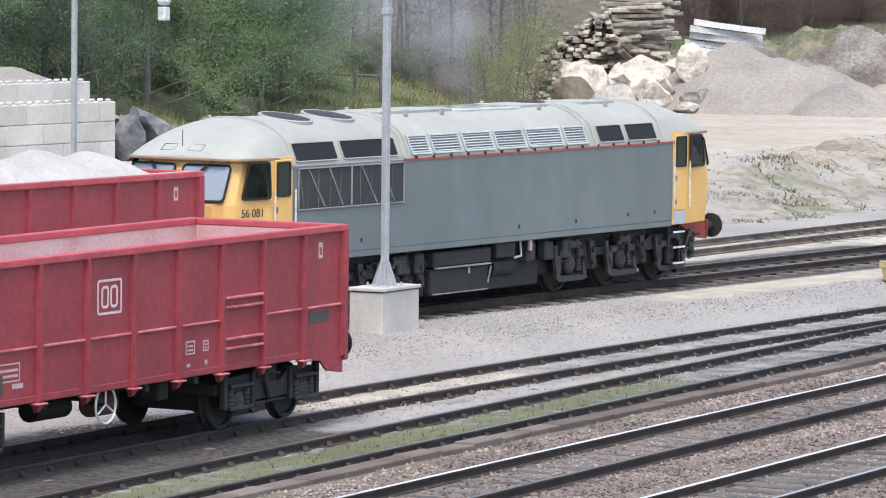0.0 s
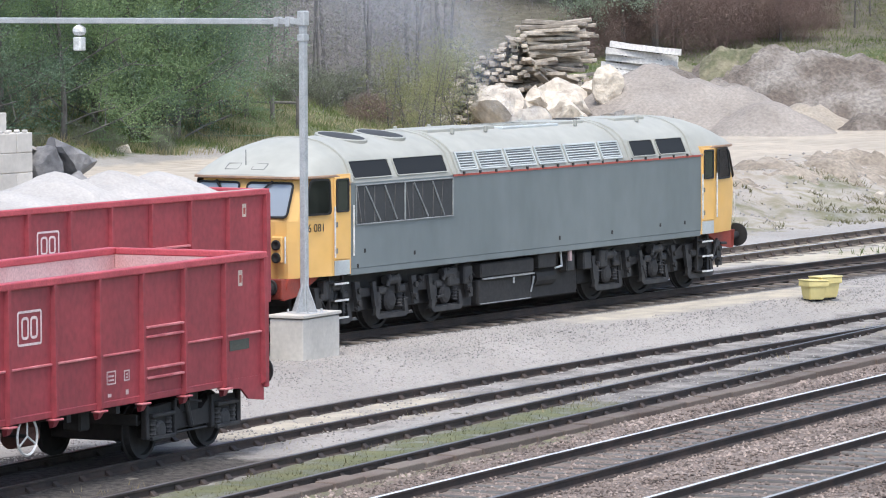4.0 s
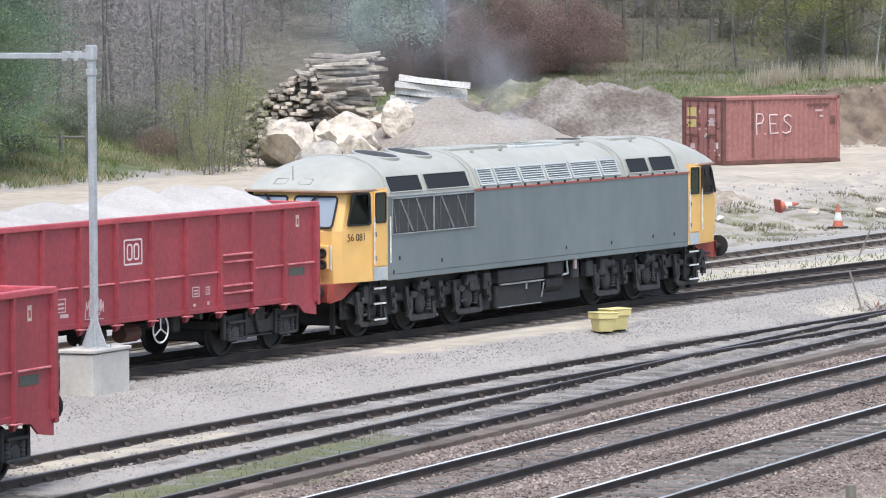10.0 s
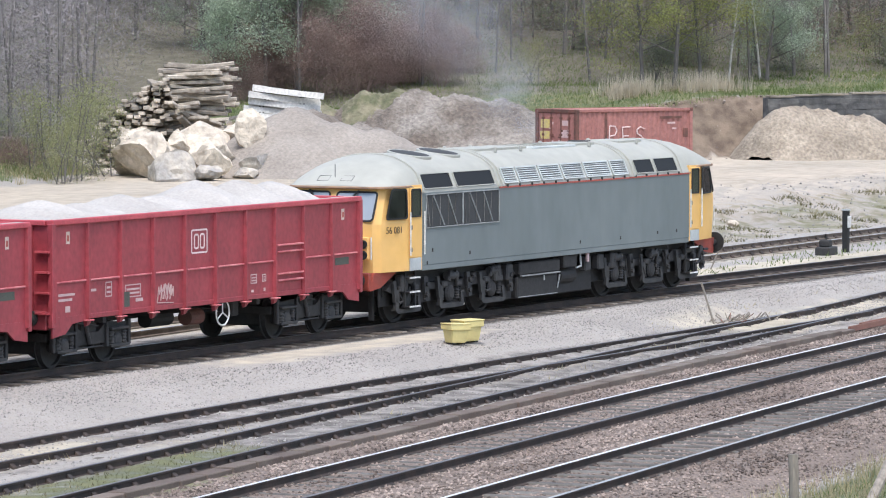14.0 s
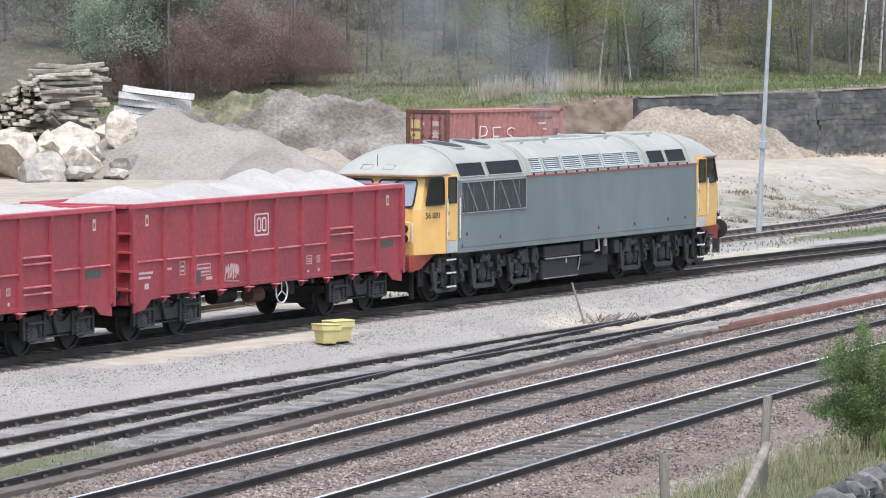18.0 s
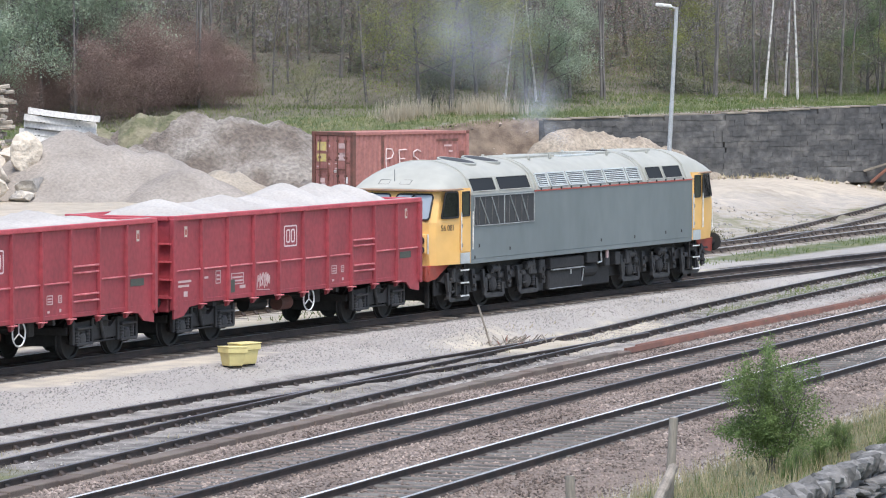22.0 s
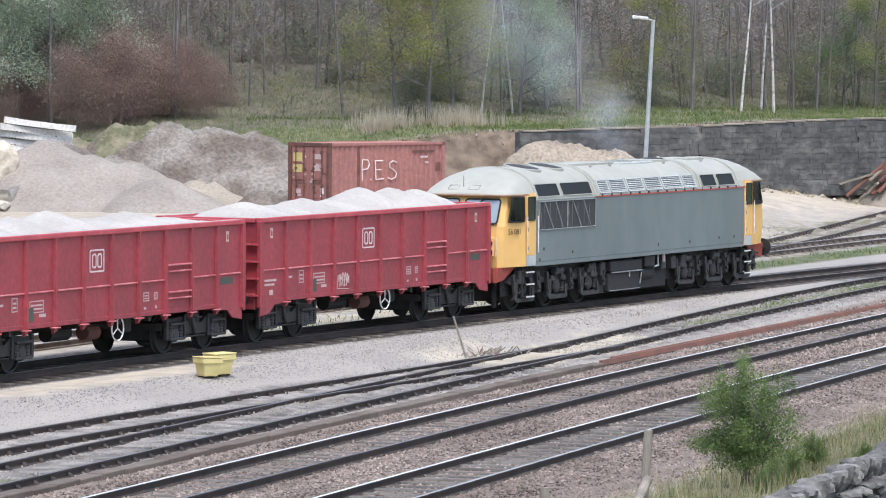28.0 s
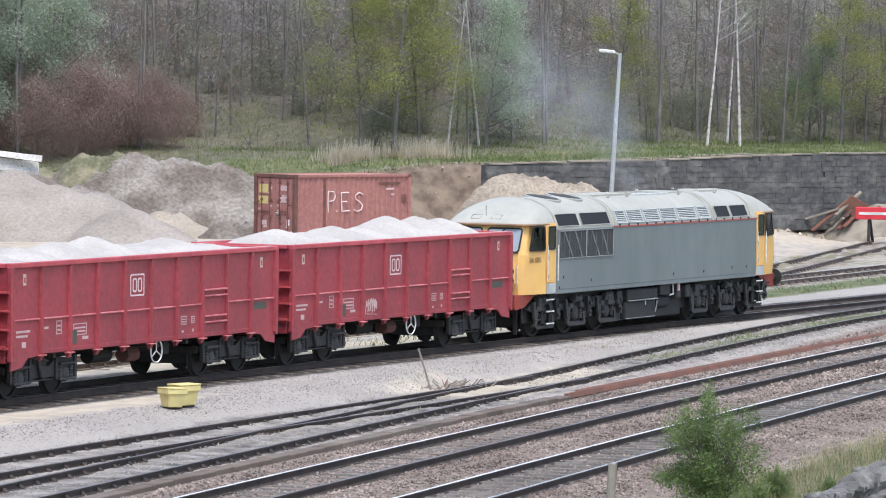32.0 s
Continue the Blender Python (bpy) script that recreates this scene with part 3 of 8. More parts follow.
def ground_nodes():
    nt = M_ground.node_tree
    n, l = nt.nodes, nt.links
    b = n["Principled BSDF"]
    b.inputs["Roughness"].default_value = 0.97
    geo = n.new("ShaderNodeNewGeometry").outputs["Position"]

    def tex(scale, detail=4, kind="ShaderNodeTexNoise"):
        t = n.new(kind)
        t.inputs["Scale"].default_value = scale
        if "Detail" in t.inputs:
            t.inputs["Detail"].default_value = detail
        l.new(geo, t.inputs["Vector"])
        return t

    def two(c0, c1, fac, lo=0.35, hi=0.65):
        r = n.new("ShaderNodeValToRGB")
        r.color_ramp.elements[0].position, r.color_ramp.elements[1].position = lo, hi
        r.color_ramp.elements[0].color, r.color_ramp.elements[1].color = (*c0, 1), (*c1, 1)
        l.new(fac, r.inputs["Fac"])
        return r.outputs["Color"]

    big, mid, fine = tex(0.22).outputs["Fac"], tex(1.7, 5).outputs["Fac"], tex(9, 3).outputs["Fac"]
    cells = tex(19, kind="ShaderNodeTexVoronoi")
    cells2 = tex(15, kind="ShaderNodeTexVoronoi")
    grey_of = n.new("ShaderNodeRGBToBW")
    l.new(cells.outputs["Color"], grey_of.inputs["Color"])
    grey2 = n.new("ShaderNodeRGBToBW")
    l.new(cells2.outputs["Color"], grey2.inputs["Color"])

    def layer(under, over, mask_name, soft=0.22, noise_src=None):
        a = n.new("ShaderNodeAttribute")
        a.attribute_name = mask_name
        add = n.new("ShaderNodeMath")
        add.operation = "ADD"
        l.new(a.outputs["Fac"], add.inputs[0])
        l.new(noise_src or mid, add.inputs[1])
        r = n.new("ShaderNodeMapRange")
        r.inputs["From Min"].default_value, r.inputs["From Max"].default_value = 1.0 - soft, 1.0 + soft
        l.new(add.outputs[0], r.inputs["Value"])
        mx = n.new("ShaderNodeMix")
        mx.data_type = "RGBA"
        l.new(r.outputs["Result"], mx.inputs["Factor"])
        l.new(under, mx.inputs["A"])
        l.new(over, mx.inputs["B"])
        return mx.outputs["Result"]

    gravel = two((0.19, 0.175, 0.158), (0.395, 0.364, 0.33), grey_of.outputs[0], 0.1, 0.8)
    col = layer(gravel, two((0.43, 0.368, 0.292), (0.55, 0.48, 0.385), mid), "yard", 0.3)
    col = layer(col, two((0.045, 0.035, 0.029), (0.24, 0.19, 0.158), grey2.outputs[0], 0.05, 0.95), "ballast")
    # dirt colour, made darker to carry the shade below the vehicles
    col = layer(col, two((0.04, 0.036, 0.033), (0.125, 0.11, 0.097), fine), "dirt_shade")
    col = layer(col, two((0.47, 0.41, 0.315), (0.56, 0.5, 0.395), mid), "sand", 0.2)
    col = layer(col, two((0.13, 0.095, 0.07), (0.26, 0.2, 0.148), mid), "soil", 0.2)
    col = layer(col, two((0.095, 0.125, 0.055), (0.19, 0.19, 0.095), mid), "green", 0.2)
    col = layer(col, two((0.125, 0.115, 0.085), (0.195, 0.178, 0.132), mid), "wood", 0.25)
    tone = n.new("ShaderNodeMapRange")
    tone.inputs["From Min"].default_value, tone.inputs["From Max"].default_value = 0.25, 0.75
    tone.inputs["To Min"].default_value, tone.inputs["To Max"].default_value = 0.84, 1.14
    l.new(big, tone.inputs["Value"])
    hsv = n.new("ShaderNodeHueSaturation")
    l.new(tone.outputs["Result"], hsv.inputs["Value"])
    l.new(col, hsv.inputs["Color"])
    l.new(hsv.outputs["Color"], b.inputs["Base Color"])
    bump = n.new("ShaderNodeBump")
    bump.inputs["Strength"].default_value, bump.inputs["Distance"].default_value = 0.7, 0.05
    l.new(cells.outputs["Distance"], bump.inputs["Height"])
    l.new(bump.outputs["Normal"], b.inputs["Normal"])


ground_nodes()


def build_ground():
    na, nb = AA.shape
    me = bpy.data.meshes.new("ground")
    verts = np.stack([AA, BB, ZZ], -1).reshape(-1, 3)
    idx = np.arange(na * nb).reshape(na, nb)
    faces = np.stack([idx[:-1, :-1], idx[1:, :-1], idx[1:, 1:], idx[:-1, 1:]], -1).reshape(-1, 4)
    me.from_pydata(verts.tolist(), [], faces.tolist())
    me.materials.append(M_ground)
    for name, field in (("yard", yard), ("ballast", ballast), ("dirt_shade", dirt_shade), ("sand", sand), ("soil", soil), ("green", green), ("wood", wood)):
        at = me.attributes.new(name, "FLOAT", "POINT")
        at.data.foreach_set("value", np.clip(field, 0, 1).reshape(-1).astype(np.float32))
    me.polygons.foreach_set("use_smooth", [True] * len(me.polygons))
    tagged(new("ground", me), "pale gravel yard, brown track ballast and rough grass banks", "ground", kind="structure")


build_ground()


def gz(a, b):
    return float(ground_z(a, b))


# ---- tracks ----
RAIL_PROFILE = ((-0.07, -0.155), (-0.07, -0.142), (-0.012, -0.12), (-0.012, -0.045), (-0.036, -0.034), (-0.036, -0.006), (-0.028, 0.0), (0.028, 0.0), (0.036, -0.006), (0.036, -0.034), (0.012, -0.045), (0.012, -0.12), (0.07, -0.142), (0.07, -0.155))


def rail(f, side, a0, a1, top, parent, head, st=2.0, gauge=0.7525, web=None):
    height = top if callable(top) else lambda a: top
    bm = bmesh.new()
    secs = []
    for a in np.arange(a0, a1 + 0.01, st):
        d = (f(a + 0.05) - f(a - 0.05)) / 0.1
        nrm = Vector((-d, 1, 0)).normalized()
        c = Vector((a, float(f(a)), height(a))) + nrm * side * gauge
        secs.append([c + nrm * u + Vector((0, 0, w)) for u, w in RAIL_PROFILE])
    loft(bm, secs, closed=True)
    for fc in bm.faces:
        c = fc.calc_center_median()
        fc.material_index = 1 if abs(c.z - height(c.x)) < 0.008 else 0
    return part("rail", bm, web or M_rail, parent, "", extra=(head,))


def sleepers(f, a0, a1, top, parent, mat, gap, length=2.5, wide=0.27, sink=0.155, skip=None):
    bm = bmesh.new()
    box(bm, -wide / 2, wide / 2, -length / 2, length / 2, -0.14, 0)
    bmesh.ops.bevel(bm, geom=[e for e in bm.edges if min(v.co.z for v in e.verts) > -0.01], offset=0.025, segments=1, affect="EDGES")
    height = top if callable(top) else lambda a: top
    first = None
    r = random.Random(5)
    for a in np.arange(a0, a1, gap):
        d = (f(a + 0.05) - f(a - 0.05)) / 0.1
        m = pose(a, float(f(a)), height(a) - sink + r.uniform(-0.008, 0.008), 0, 0, math.degrees(math.atan(d)) + r.uniform(-0.7, 0.7))
        if first is None:
            first = part("sleeper", bm, mat, parent)
            first.matrix_basis = m
        else:
            again(first, m)


def chairs(f, side, a0, a1, top, parent, gap, gauge=0.7525):
    """The cast chairs that hold one rail, a joined row of small blocks."""
    height = top if callable(top) else lambda a: top
    bm = bmesh.new()
    for a in np.arange(a0, a1, gap):
        d = (f(a + 0.05) - f(a - 0.05)) / 0.1
        nrm = Vector((-d, 1, 0)).normalized()
        tan = Vector((1, d, 0)).normalized()
        c = Vector((a, float(f(a)), height(a))) + nrm * side * gauge
        for s in (-1, 1):
            p = [c + tan * u + nrm * (s * v) + Vector((0, 0, w)) for u, v, w in ((-0.08, 0.02, -0.155), (0.08, 0.02, -0.155), (0.08, 0.11, -0.155), (-0.08, 0.11, -0.155), (-0.06, 0.02, -0.06), (0.06, 0.02, -0.06), (0.06, 0.1, -0.12), (-0.06, 0.1, -0.12))]
            hexa(bm, p)
    ob = part("rail_chair", bm, M_rail, parent)
    ob["kind"] = "stuff"


def track(label, f, a0, a1, top, head, mat, gap, with_chairs=True, sl0=None, sl1=None, sink=0.155, length=2.5, wide=0.27, web=None):
    t = thing("railway_track", label, "railway track", "railway tracks", "structure")
    for side in (-1, 1):
        rail(f, side, a0, a1, top, t, head if not isinstance(head, tuple) else head[(side + 1) // 2], web=web)
        if with_chairs:
            chairs(f, side, a0 if sl0 is None else sl0, a1 if sl1 is None else sl1, top, t, gap)
    sleepers(f, a0 if sl0 is None else sl0, a1 if sl1 is None else sl1, top, t, mat, gap, length, wide, sink)
    return t


track("siding track under the train, dark oily sleepers", lt, -120, 170, 0.0, M_head_dull, M_wood_sleeper, 0.72, False, -48, 92)
# the painted highlight goes on each far rail; near rails get darker heads
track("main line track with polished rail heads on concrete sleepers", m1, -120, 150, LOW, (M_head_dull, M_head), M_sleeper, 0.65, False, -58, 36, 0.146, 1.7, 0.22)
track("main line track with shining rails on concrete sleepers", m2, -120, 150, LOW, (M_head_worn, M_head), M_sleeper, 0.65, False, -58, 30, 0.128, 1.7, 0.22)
track("overgrown siding track with rusty rails and mossy sleepers", s2, -120, 75, s2_top, M_head_dull, M_dusty, 0.75, True, -60, 52, 0.168)
track("siding track that joins its neighbour in a turnout", s1, -110, 8, LOW, M_head_dull, M_dusty, 0.75, True, -60, 4, 0.166)
track("rusty yard track along the foot of the bank", t2, -20, 170, -0.02, M_head_worn, M_dusty, 0.75, True, 2, 96, web=M_rail_dusty)
track("short rusty spur that ends at a red buffer stop", t3, 46, 96, -0.02, M_head_dull, M_dusty, 0.75, True, 50, 95, web=M_rail_dusty)


def cable_trough():
    """Brown trough beside the main line; farther on, rust-orange pipe."""
    t = thing("cable_trough", "low brown concrete cable trough beside the main line", "cable trough", kind="structure")
    f = lambda a: m1(a) + 2.45 - 0.012 * np.clip(a + 10, 0, 40)
    first = None
    bm = solid(0, 0.97, -0.17, 0.17, -0.16, 0.02, 0.015, 1)
    r = random.Random(8)
    for a in np.arange(-56, 3, 1.0):
        d = (f(a + 0.5) - f(a - 0.5))
        m = pose(a, float(f(a)), -0.40 + r.uniform(-0.015, 0.015), 0, 0, math.degrees(math.atan(d)) + r.uniform(-1.5, 1.5))
        if first is None:
            first = part("trough_lid", bm, M_trough, t)
            first.matrix_basis = m
        else:
            again(first, m)
    p = thing("rusty_pipe", "long rust-orange steel rails laid beside the track", "steel rail")
    for off in (0, 0.16):
        bm = bmesh.new()
        loft(bm, [[(a, float(f(a)) + off + y, -0.36 + z) for y, z in ((-0.06, -0.1), (-0.035, 0.02), (0.035, 0.02), (0.06, -0.1))] for a in np.arange(3 + off * 8, 34, 2.0)], closed=True)
        part("rail_length", bm, M_rust, p)


cable_trough()


# ---- rolling stock ----
rolling, train_wagons = [], []


def wheelset(parent, x, r, mat=None):
    """Two wheels on an axle."""
    e = new("wheelset")
    e.parent = parent
    e.matrix_basis = pose(x, 0, r)
    for s in (-1, 1):
        bm = bmesh.new()
        lathe(bm, ((r * 0.2, s * 0.66), (r * 0.22, s * 0.70), (r * 0.84, s * 0.715), (r * 0.86, s * 0.69), (r + 0.03, s * 0.69), (r + 0.03, s * 0.715), (r, s * 0.725), (r * 0.985, s * 0.82), (r * 0.86, s * 0.825), (r * 0.84, s * 0.765), (r * 0.3, s * 0.775), (r * 0.26, s * 0.83), (0.02, s * 0.83)), "y", 28)
        part("wheel", bm, mat or M_black, e, smooth=False)
    part("axle", bar((0, -0.95, 0), (0, 0.95, 0), 0.075, 10), M_black, e)
    return e


def coil(parent, x, y, z0, z1, r, turns=5):
    """A coil spring as a stack of turns."""
    bm = bmesh.new()
    prof = []
    for i in range(turns):
        za, zb = z0 + (z1 - z0) * i / turns, z0 + (z1 - z0) * (i + 0.62) / turns
        prof += [(r * 0.82, za), (r, (za + zb) / 2), (r * 0.82, zb)]
    lathe(bm, prof, "z", 12, (x, y, 0))
    return part("coil_spring", bm, M_spring, parent)


def buffer(parent, x, y, z, d, length, r=0.23):
    """A side buffer that points along d (+1 or -1)."""
    bm = bmesh.new()
    lathe(bm, ((0.15, 0), (0.15, 0.05 * d), (0.11, 0.06 * d), (0.105, 0.6 * length * d), (0.075, 0.61 * length * d), (0.075, 0.9 * length * d), (r, 0.92 * length * d), (r * 0.98, 0.98 * length * d), (r * 0.5, length * d)), "x", 20, (x, y, z))
    return part("buffer", bm, M_black, parent, smooth=False)


def loco_bogie(parent, cx, d):
    """Three-axle bogie: frame, axleboxes, springs, brake gear; d points to the cab end."""
    b = new("bogie")
    b.parent = parent
    b.matrix_basis = pose(cx, 0, 0)
    for x in (-2.05, 0, 2.05):
        rolling.append((wheelset(b, x, 0.57), x, 0.57, 0))
    for s in (-1, 1):
        bm = bmesh.new()
        prof = ((-2.95, 0.78), (-2.7, 0.98), (-1.3, 1.0), (-1.0, 0.86), (1.0, 0.86), (1.3, 1.0), (2.7, 0.98), (2.95, 0.78), (2.7, 0.7), (-2.7, 0.7))
        loft(bm, [[(x, s * 1.0, z) for x, z in prof], [(x, s * 1.12, z) for x, z in prof]], closed=True)
        part("side_frame", bm, M_black, b)
        # black plate added behind the side frame to darken the bogie
        part("inner_frame", solid(-3.0, 3.0, s * 0.93 - 0.03, s * 0.93 + 0.03, 0.4, 1.16, 0.02, 1), M_black, b)
        for x in (-2.05, 0, 2.05):
            bm = bmesh.new()
            prof = ((-0.56, 0.78), (-0.6, 0.32), (-0.5, 0.24), (0.5, 0.24), (0.6, 0.32), (0.5, 0.62), (0.42, 0.6), (0.46, 0.34), (-0.46, 0.34), (-0.44, 0.76))
            loft(bm, [[(x + u, s * 1.13, w) for u, w in prof], [(x + u, s * 1.2, w) for u, w in prof]], closed=True)
            part("axle_cradle", bm, M_spring, b, "dusty steel cradle under the axlebox")
            for k in (-1, 1):
                part("spring_cup", solid(x + k * 0.34 - 0.12, x + k * 0.34 + 0.12, s * 1.16 - 0.06, s * 1.16 + 0.06, 0.72, 0.86, 0.03, 1), M_spring, b)
                part("swing_link", bar((x + k * 0.2, s * 1.21, 0.86), (x + k * 0.12, s * 1.21, 1.08), 0.05, 8), M_spring, b)
            bm = bmesh.new()
            lathe(bm, ((0.2, s * 1.0), (0.21, s * 1.13), (0.17, s * 1.17), (0.1, s * 1.19)), "y", 14, (x, 0, 0.57))
            part("axlebox", bm, M_black, b)
            bm = bmesh.new()
            hexa(bm, [(x - 0.55, s * 1.04, 0.3), (x + 0.55, s * 1.04, 0.3), (x + 0.55, s * 1.14, 0.3), (x - 0.55, s * 1.14, 0.3), (x - 0.5, s * 1.04, 0.36), (x + 0.5, s * 1.04, 0.36), (x + 0.5, s * 1.14, 0.36), (x - 0.5, s * 1.14, 0.36)])
            part("equaliser_beam", bm, M_spring, b)
            for k in (-0.38, 0.38):
                coil(b, x + k, s * 1.1, 0.42, 0.72, 0.085, 5)
            bm = bmesh.new()
            hexa(bm, [(x - 0.62, s * 1.13, 0.5), (x - 0.5, s * 1.13, 0.5), (x - 0.5, s * 1.2, 0.5), (x - 0.62, s * 1.2, 0.5), (x - 0.72, s * 1.13, 0.98), (x - 0.6, s * 1.13, 0.98), (x - 0.6, s * 1.2, 0.98), (x - 0.72, s * 1.2, 0.98)])
            part("damper", bm, M_spring, b)
            bm = bmesh.new()
            hexa(bm, [(x + 0.78, s * 1.14, 0.46), (x + 0.94, s * 1.14, 0.46), (x + 0.94, s * 1.22, 0.46), (x + 0.78, s * 1.22, 0.46), (x + 0.66, s * 1.14, 1.02), (x + 0.84, s * 1.14, 1.02), (x + 0.84, s * 1.22, 1.02), (x + 0.66, s * 1.22, 1.02)])
            part("brake_lever", bm, M_spring, b)
            for z in (0.6, 0.84):
                part("brake_pin", bar((x + 0.8, s * 1.2, z), (x + 0.8, s * 1.27, z), 0.06, 8), M_black, b)
            part("brake_cylinder", bar((x - 0.2, s * 1.16, 0.98), (x + 0.25, s * 1.16, 0.98), 0.1, 10), M_spring, b)
            part("brake_hanger", solid(x + 0.66, x + 0.78, s * 1.02 - 0.04, s * 1.02 + 0.04, 0.24, 0.9, 0.015, 1), M_black, b)
    # made-up block that stops light showing through the bogie
    part("traction_motor", solid(-2.75, 2.75, -0.66, 0.66, 0.26, 0.95, 0.04, 1), M_black, b)
    part("bolster", solid(-0.9, 0.9, -0.95, 0.95, 0.72, 1.1, 0.03, 1), M_black, b)
    part("frame_end", solid(d * 2.85 - 0.06, d * 2.85 + 0.06, -1.0, 1.0, 0.62, 0.9, 0.02, 1), M_black, b)
    for s in (-1, 1):
        part("guard_iron", solid(d * 2.98 - 0.03, d * 2.98 + 0.03, s * 0.75 - 0.06, s * 0.75 + 0.06, 0.1, 0.8, 0.01, 1), M_black, b)
    return b


ROOF_HALF = ((1.37, 2.93), (1.36, 2.985), (1.2, 3.36), (1.08, 3.48), (0.9, 3.60), (0.62, 3.715), (0.3, 3.775), (0.0, 3.79))


def roof_row(x, wide=1.0, high=1.0, base=2.93, lift=0.0):
    half = [(y * wide + (lift if y > 0.1 else 0), base + (z - 2.93) * high + lift * 0.8) for y, z in ROOF_HALF]
    return [(x, -y, z) for y, z in half] + [(x, y, z) for y, z in half[-2::-1]]


def build_loco():
    t = thing("diesel_locomotive", "grey diesel locomotive with yellow cab ends and a pale roof", "locomotive")
    # body between the cabs
    for s in (-1, 1):
        bm = bmesh.new()
        hexa(bm, [(-7.04, s * 1.37, 1.3), (7.04, s * 1.37, 1.3), (7.04, s * 1.27, 1.3), (-7.04, s * 1.27, 1.3), (-7.04, s * 1.37, 2.93), (7.04, s * 1.37, 2.93), (7.04, s * 1.27, 2.93), (-7.04, s * 1.27, 2.93)])
        part("body_side", bm, M_grey, t, "grey painted body side with faint streaks")
        part("sole_bar", solid(-7.04, 7.04, s * 1.32 - 0.045, s * 1.32 + 0.045, 1.17, 1.3, 0.012, 1), M_grey, t)
        part("cantrail_line", solid(-3.3, 7.02, s * 1.376 - 0.008, s * 1.376 + 0.008, 2.905, 2.945), M_line_red, t, "thin red line along the cantrail")
        for x in np.arange(-2.9, 6.9, 0.62):
            part("roof_clip", solid(x - 0.03, x + 0.03, s * 1.385 - 0.012, s * 1.385 + 0.012, 2.93, 2.99), M_black, t)
        for x, z in ((-6.55, 1.62), (-4.75, 1.48), (0.9, 1.46), (3.1, 1.46), (5.2, 1.5), (6.3, 1.5), (-6.8, 1.34)):
            part("access_cover", solid(x - 0.03, x + 0.03, s * 1.372 - 0.006, s * 1.372 + 0.006, z - 0.04, z + 0.04, 0.004, 1), M_black, t)
    bm = solid(-7.04, 7.04, -1.26, 1.26, 1.2, 1.32)
    part("floor_frame", bm, M_black, t)
    bm = bmesh.new()
    rows = [roof_row(x) for x in (-7.04, -3.3, 3.8, 7.04)]
    loft(bm, rows)
    part("roof", bm, M_roof, t, "pale grey roof with panel ribs", smooth=True)
    for x in (-7.0, -3.32, -3.12, 3.62, 3.86, 6.62):
        bm = bmesh.new()
        loft(bm, [roof_row(x - 0.045, lift=0.004), roof_row(x - 0.035, lift=0.03), roof_row(x + 0.035, lift=0.03), roof_row(x + 0.045, lift=0.004)])
        part("roof_rib", bm, M_roof, t)
    # side grilles with diagonal bars, on both sides at one end
    for s in (-1, 1):
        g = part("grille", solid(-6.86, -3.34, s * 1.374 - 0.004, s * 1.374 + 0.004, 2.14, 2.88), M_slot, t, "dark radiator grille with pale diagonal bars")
        for x0, x1, z0, z1 in ((-6.88, -3.32, 2.12, 2.145), (-6.88, -3.32, 2.87, 2.895), (-6.88, -6.85, 2.145, 2.87), (-5.13, -5.095, 2.145, 2.87), (-3.345, -3.32, 2.145, 2.87)):
            part("grille_frame", solid(x0, x1, s * 1.385 - 0.014, s * 1.385 + 0.014, z0, z1, 0.006, 1), M_bar, g)
        for x0 in (-6.83, -5.08):
            for p, q, w, m in ((0.3, 0.82, 0.02, M_bar), (0.98, 1.42, 0.02, M_bar), (0.26, 0.26, 0.008, M_drystone), (0.62, 0.62, 0.008, M_drystone), (1.02, 1.0, 0.008, M_drystone), (1.38, 1.3, 0.008, M_drystone), (0.0, 0.14, 0.01, M_drystone)):
                part("grille_bar", bar((x0 + p, s * 1.384, 2.85), (x0 + q, s * 1.384, 2.17), w, 5), m, g)
    # sloped roof panes and louvres
    slope = (Vector((0, 1.2 - 1.36, 3.36 - 2.985))).normalized()
    for s in (-1, 1):
        up = Vector((0, s * slope.y, slope.z))

        def corner(x):
            return Vector((x, s * 1.353, 3.0))
        for x0, x1 in ((-6.93, -5.52), (-5.36, -3.48), (4.02, 5.06), (5.18, 6.4)):
            window(t, corner(x1 if s > 0 else x0), Vector((-s, 0, 0)), up, x1 - x0, 0.38, M_roofpane, 0.06, 0.02, M_roof, "roof_window", lift=0.006)
        for x0, x1 in ((-3.02, -2.34), (-2.24, -1.2), (-1.1, -0.02), (0.08, 1.18), (1.28, 2.62), (2.72, 3.56)):
            o = corner(x1 if s > 0 else x0)
            u = Vector((-1, 0, 0)) if s > 0 else Vector((1, 0, 0))
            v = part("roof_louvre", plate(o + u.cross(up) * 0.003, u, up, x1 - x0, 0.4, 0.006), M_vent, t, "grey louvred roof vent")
            part("louvre_frame", ring_plate(o + u.cross(up) * 0.006, u, up, x1 - x0, 0.4, 0.03, 0.03, 0.035), M_louvre, v)
            for k in range(6):
                oo = o + up * (0.05 + k * 0.055) + u * 0.035 + u.cross(up) * 0.02
                tilt = (up - u.cross(up) * 0.7).normalized()
                part("slat", plate(oo, u, tilt, x1 - x0 - 0.07, 0.034, 0.006), M_louvre, v)
    # fans, exhaust ports and hatches on the roof
    for x in (-5.75, -4.35):
        f = new("roof_fan")
        f.parent = t
        f["label"] = "round roof fan with its dark inside painted on"
        f.matrix_basis = pose(x, -0.32, 3.752, 9, 0, 0) @ Matrix.Scale(0.9, 4)
        bm = bmesh.new()
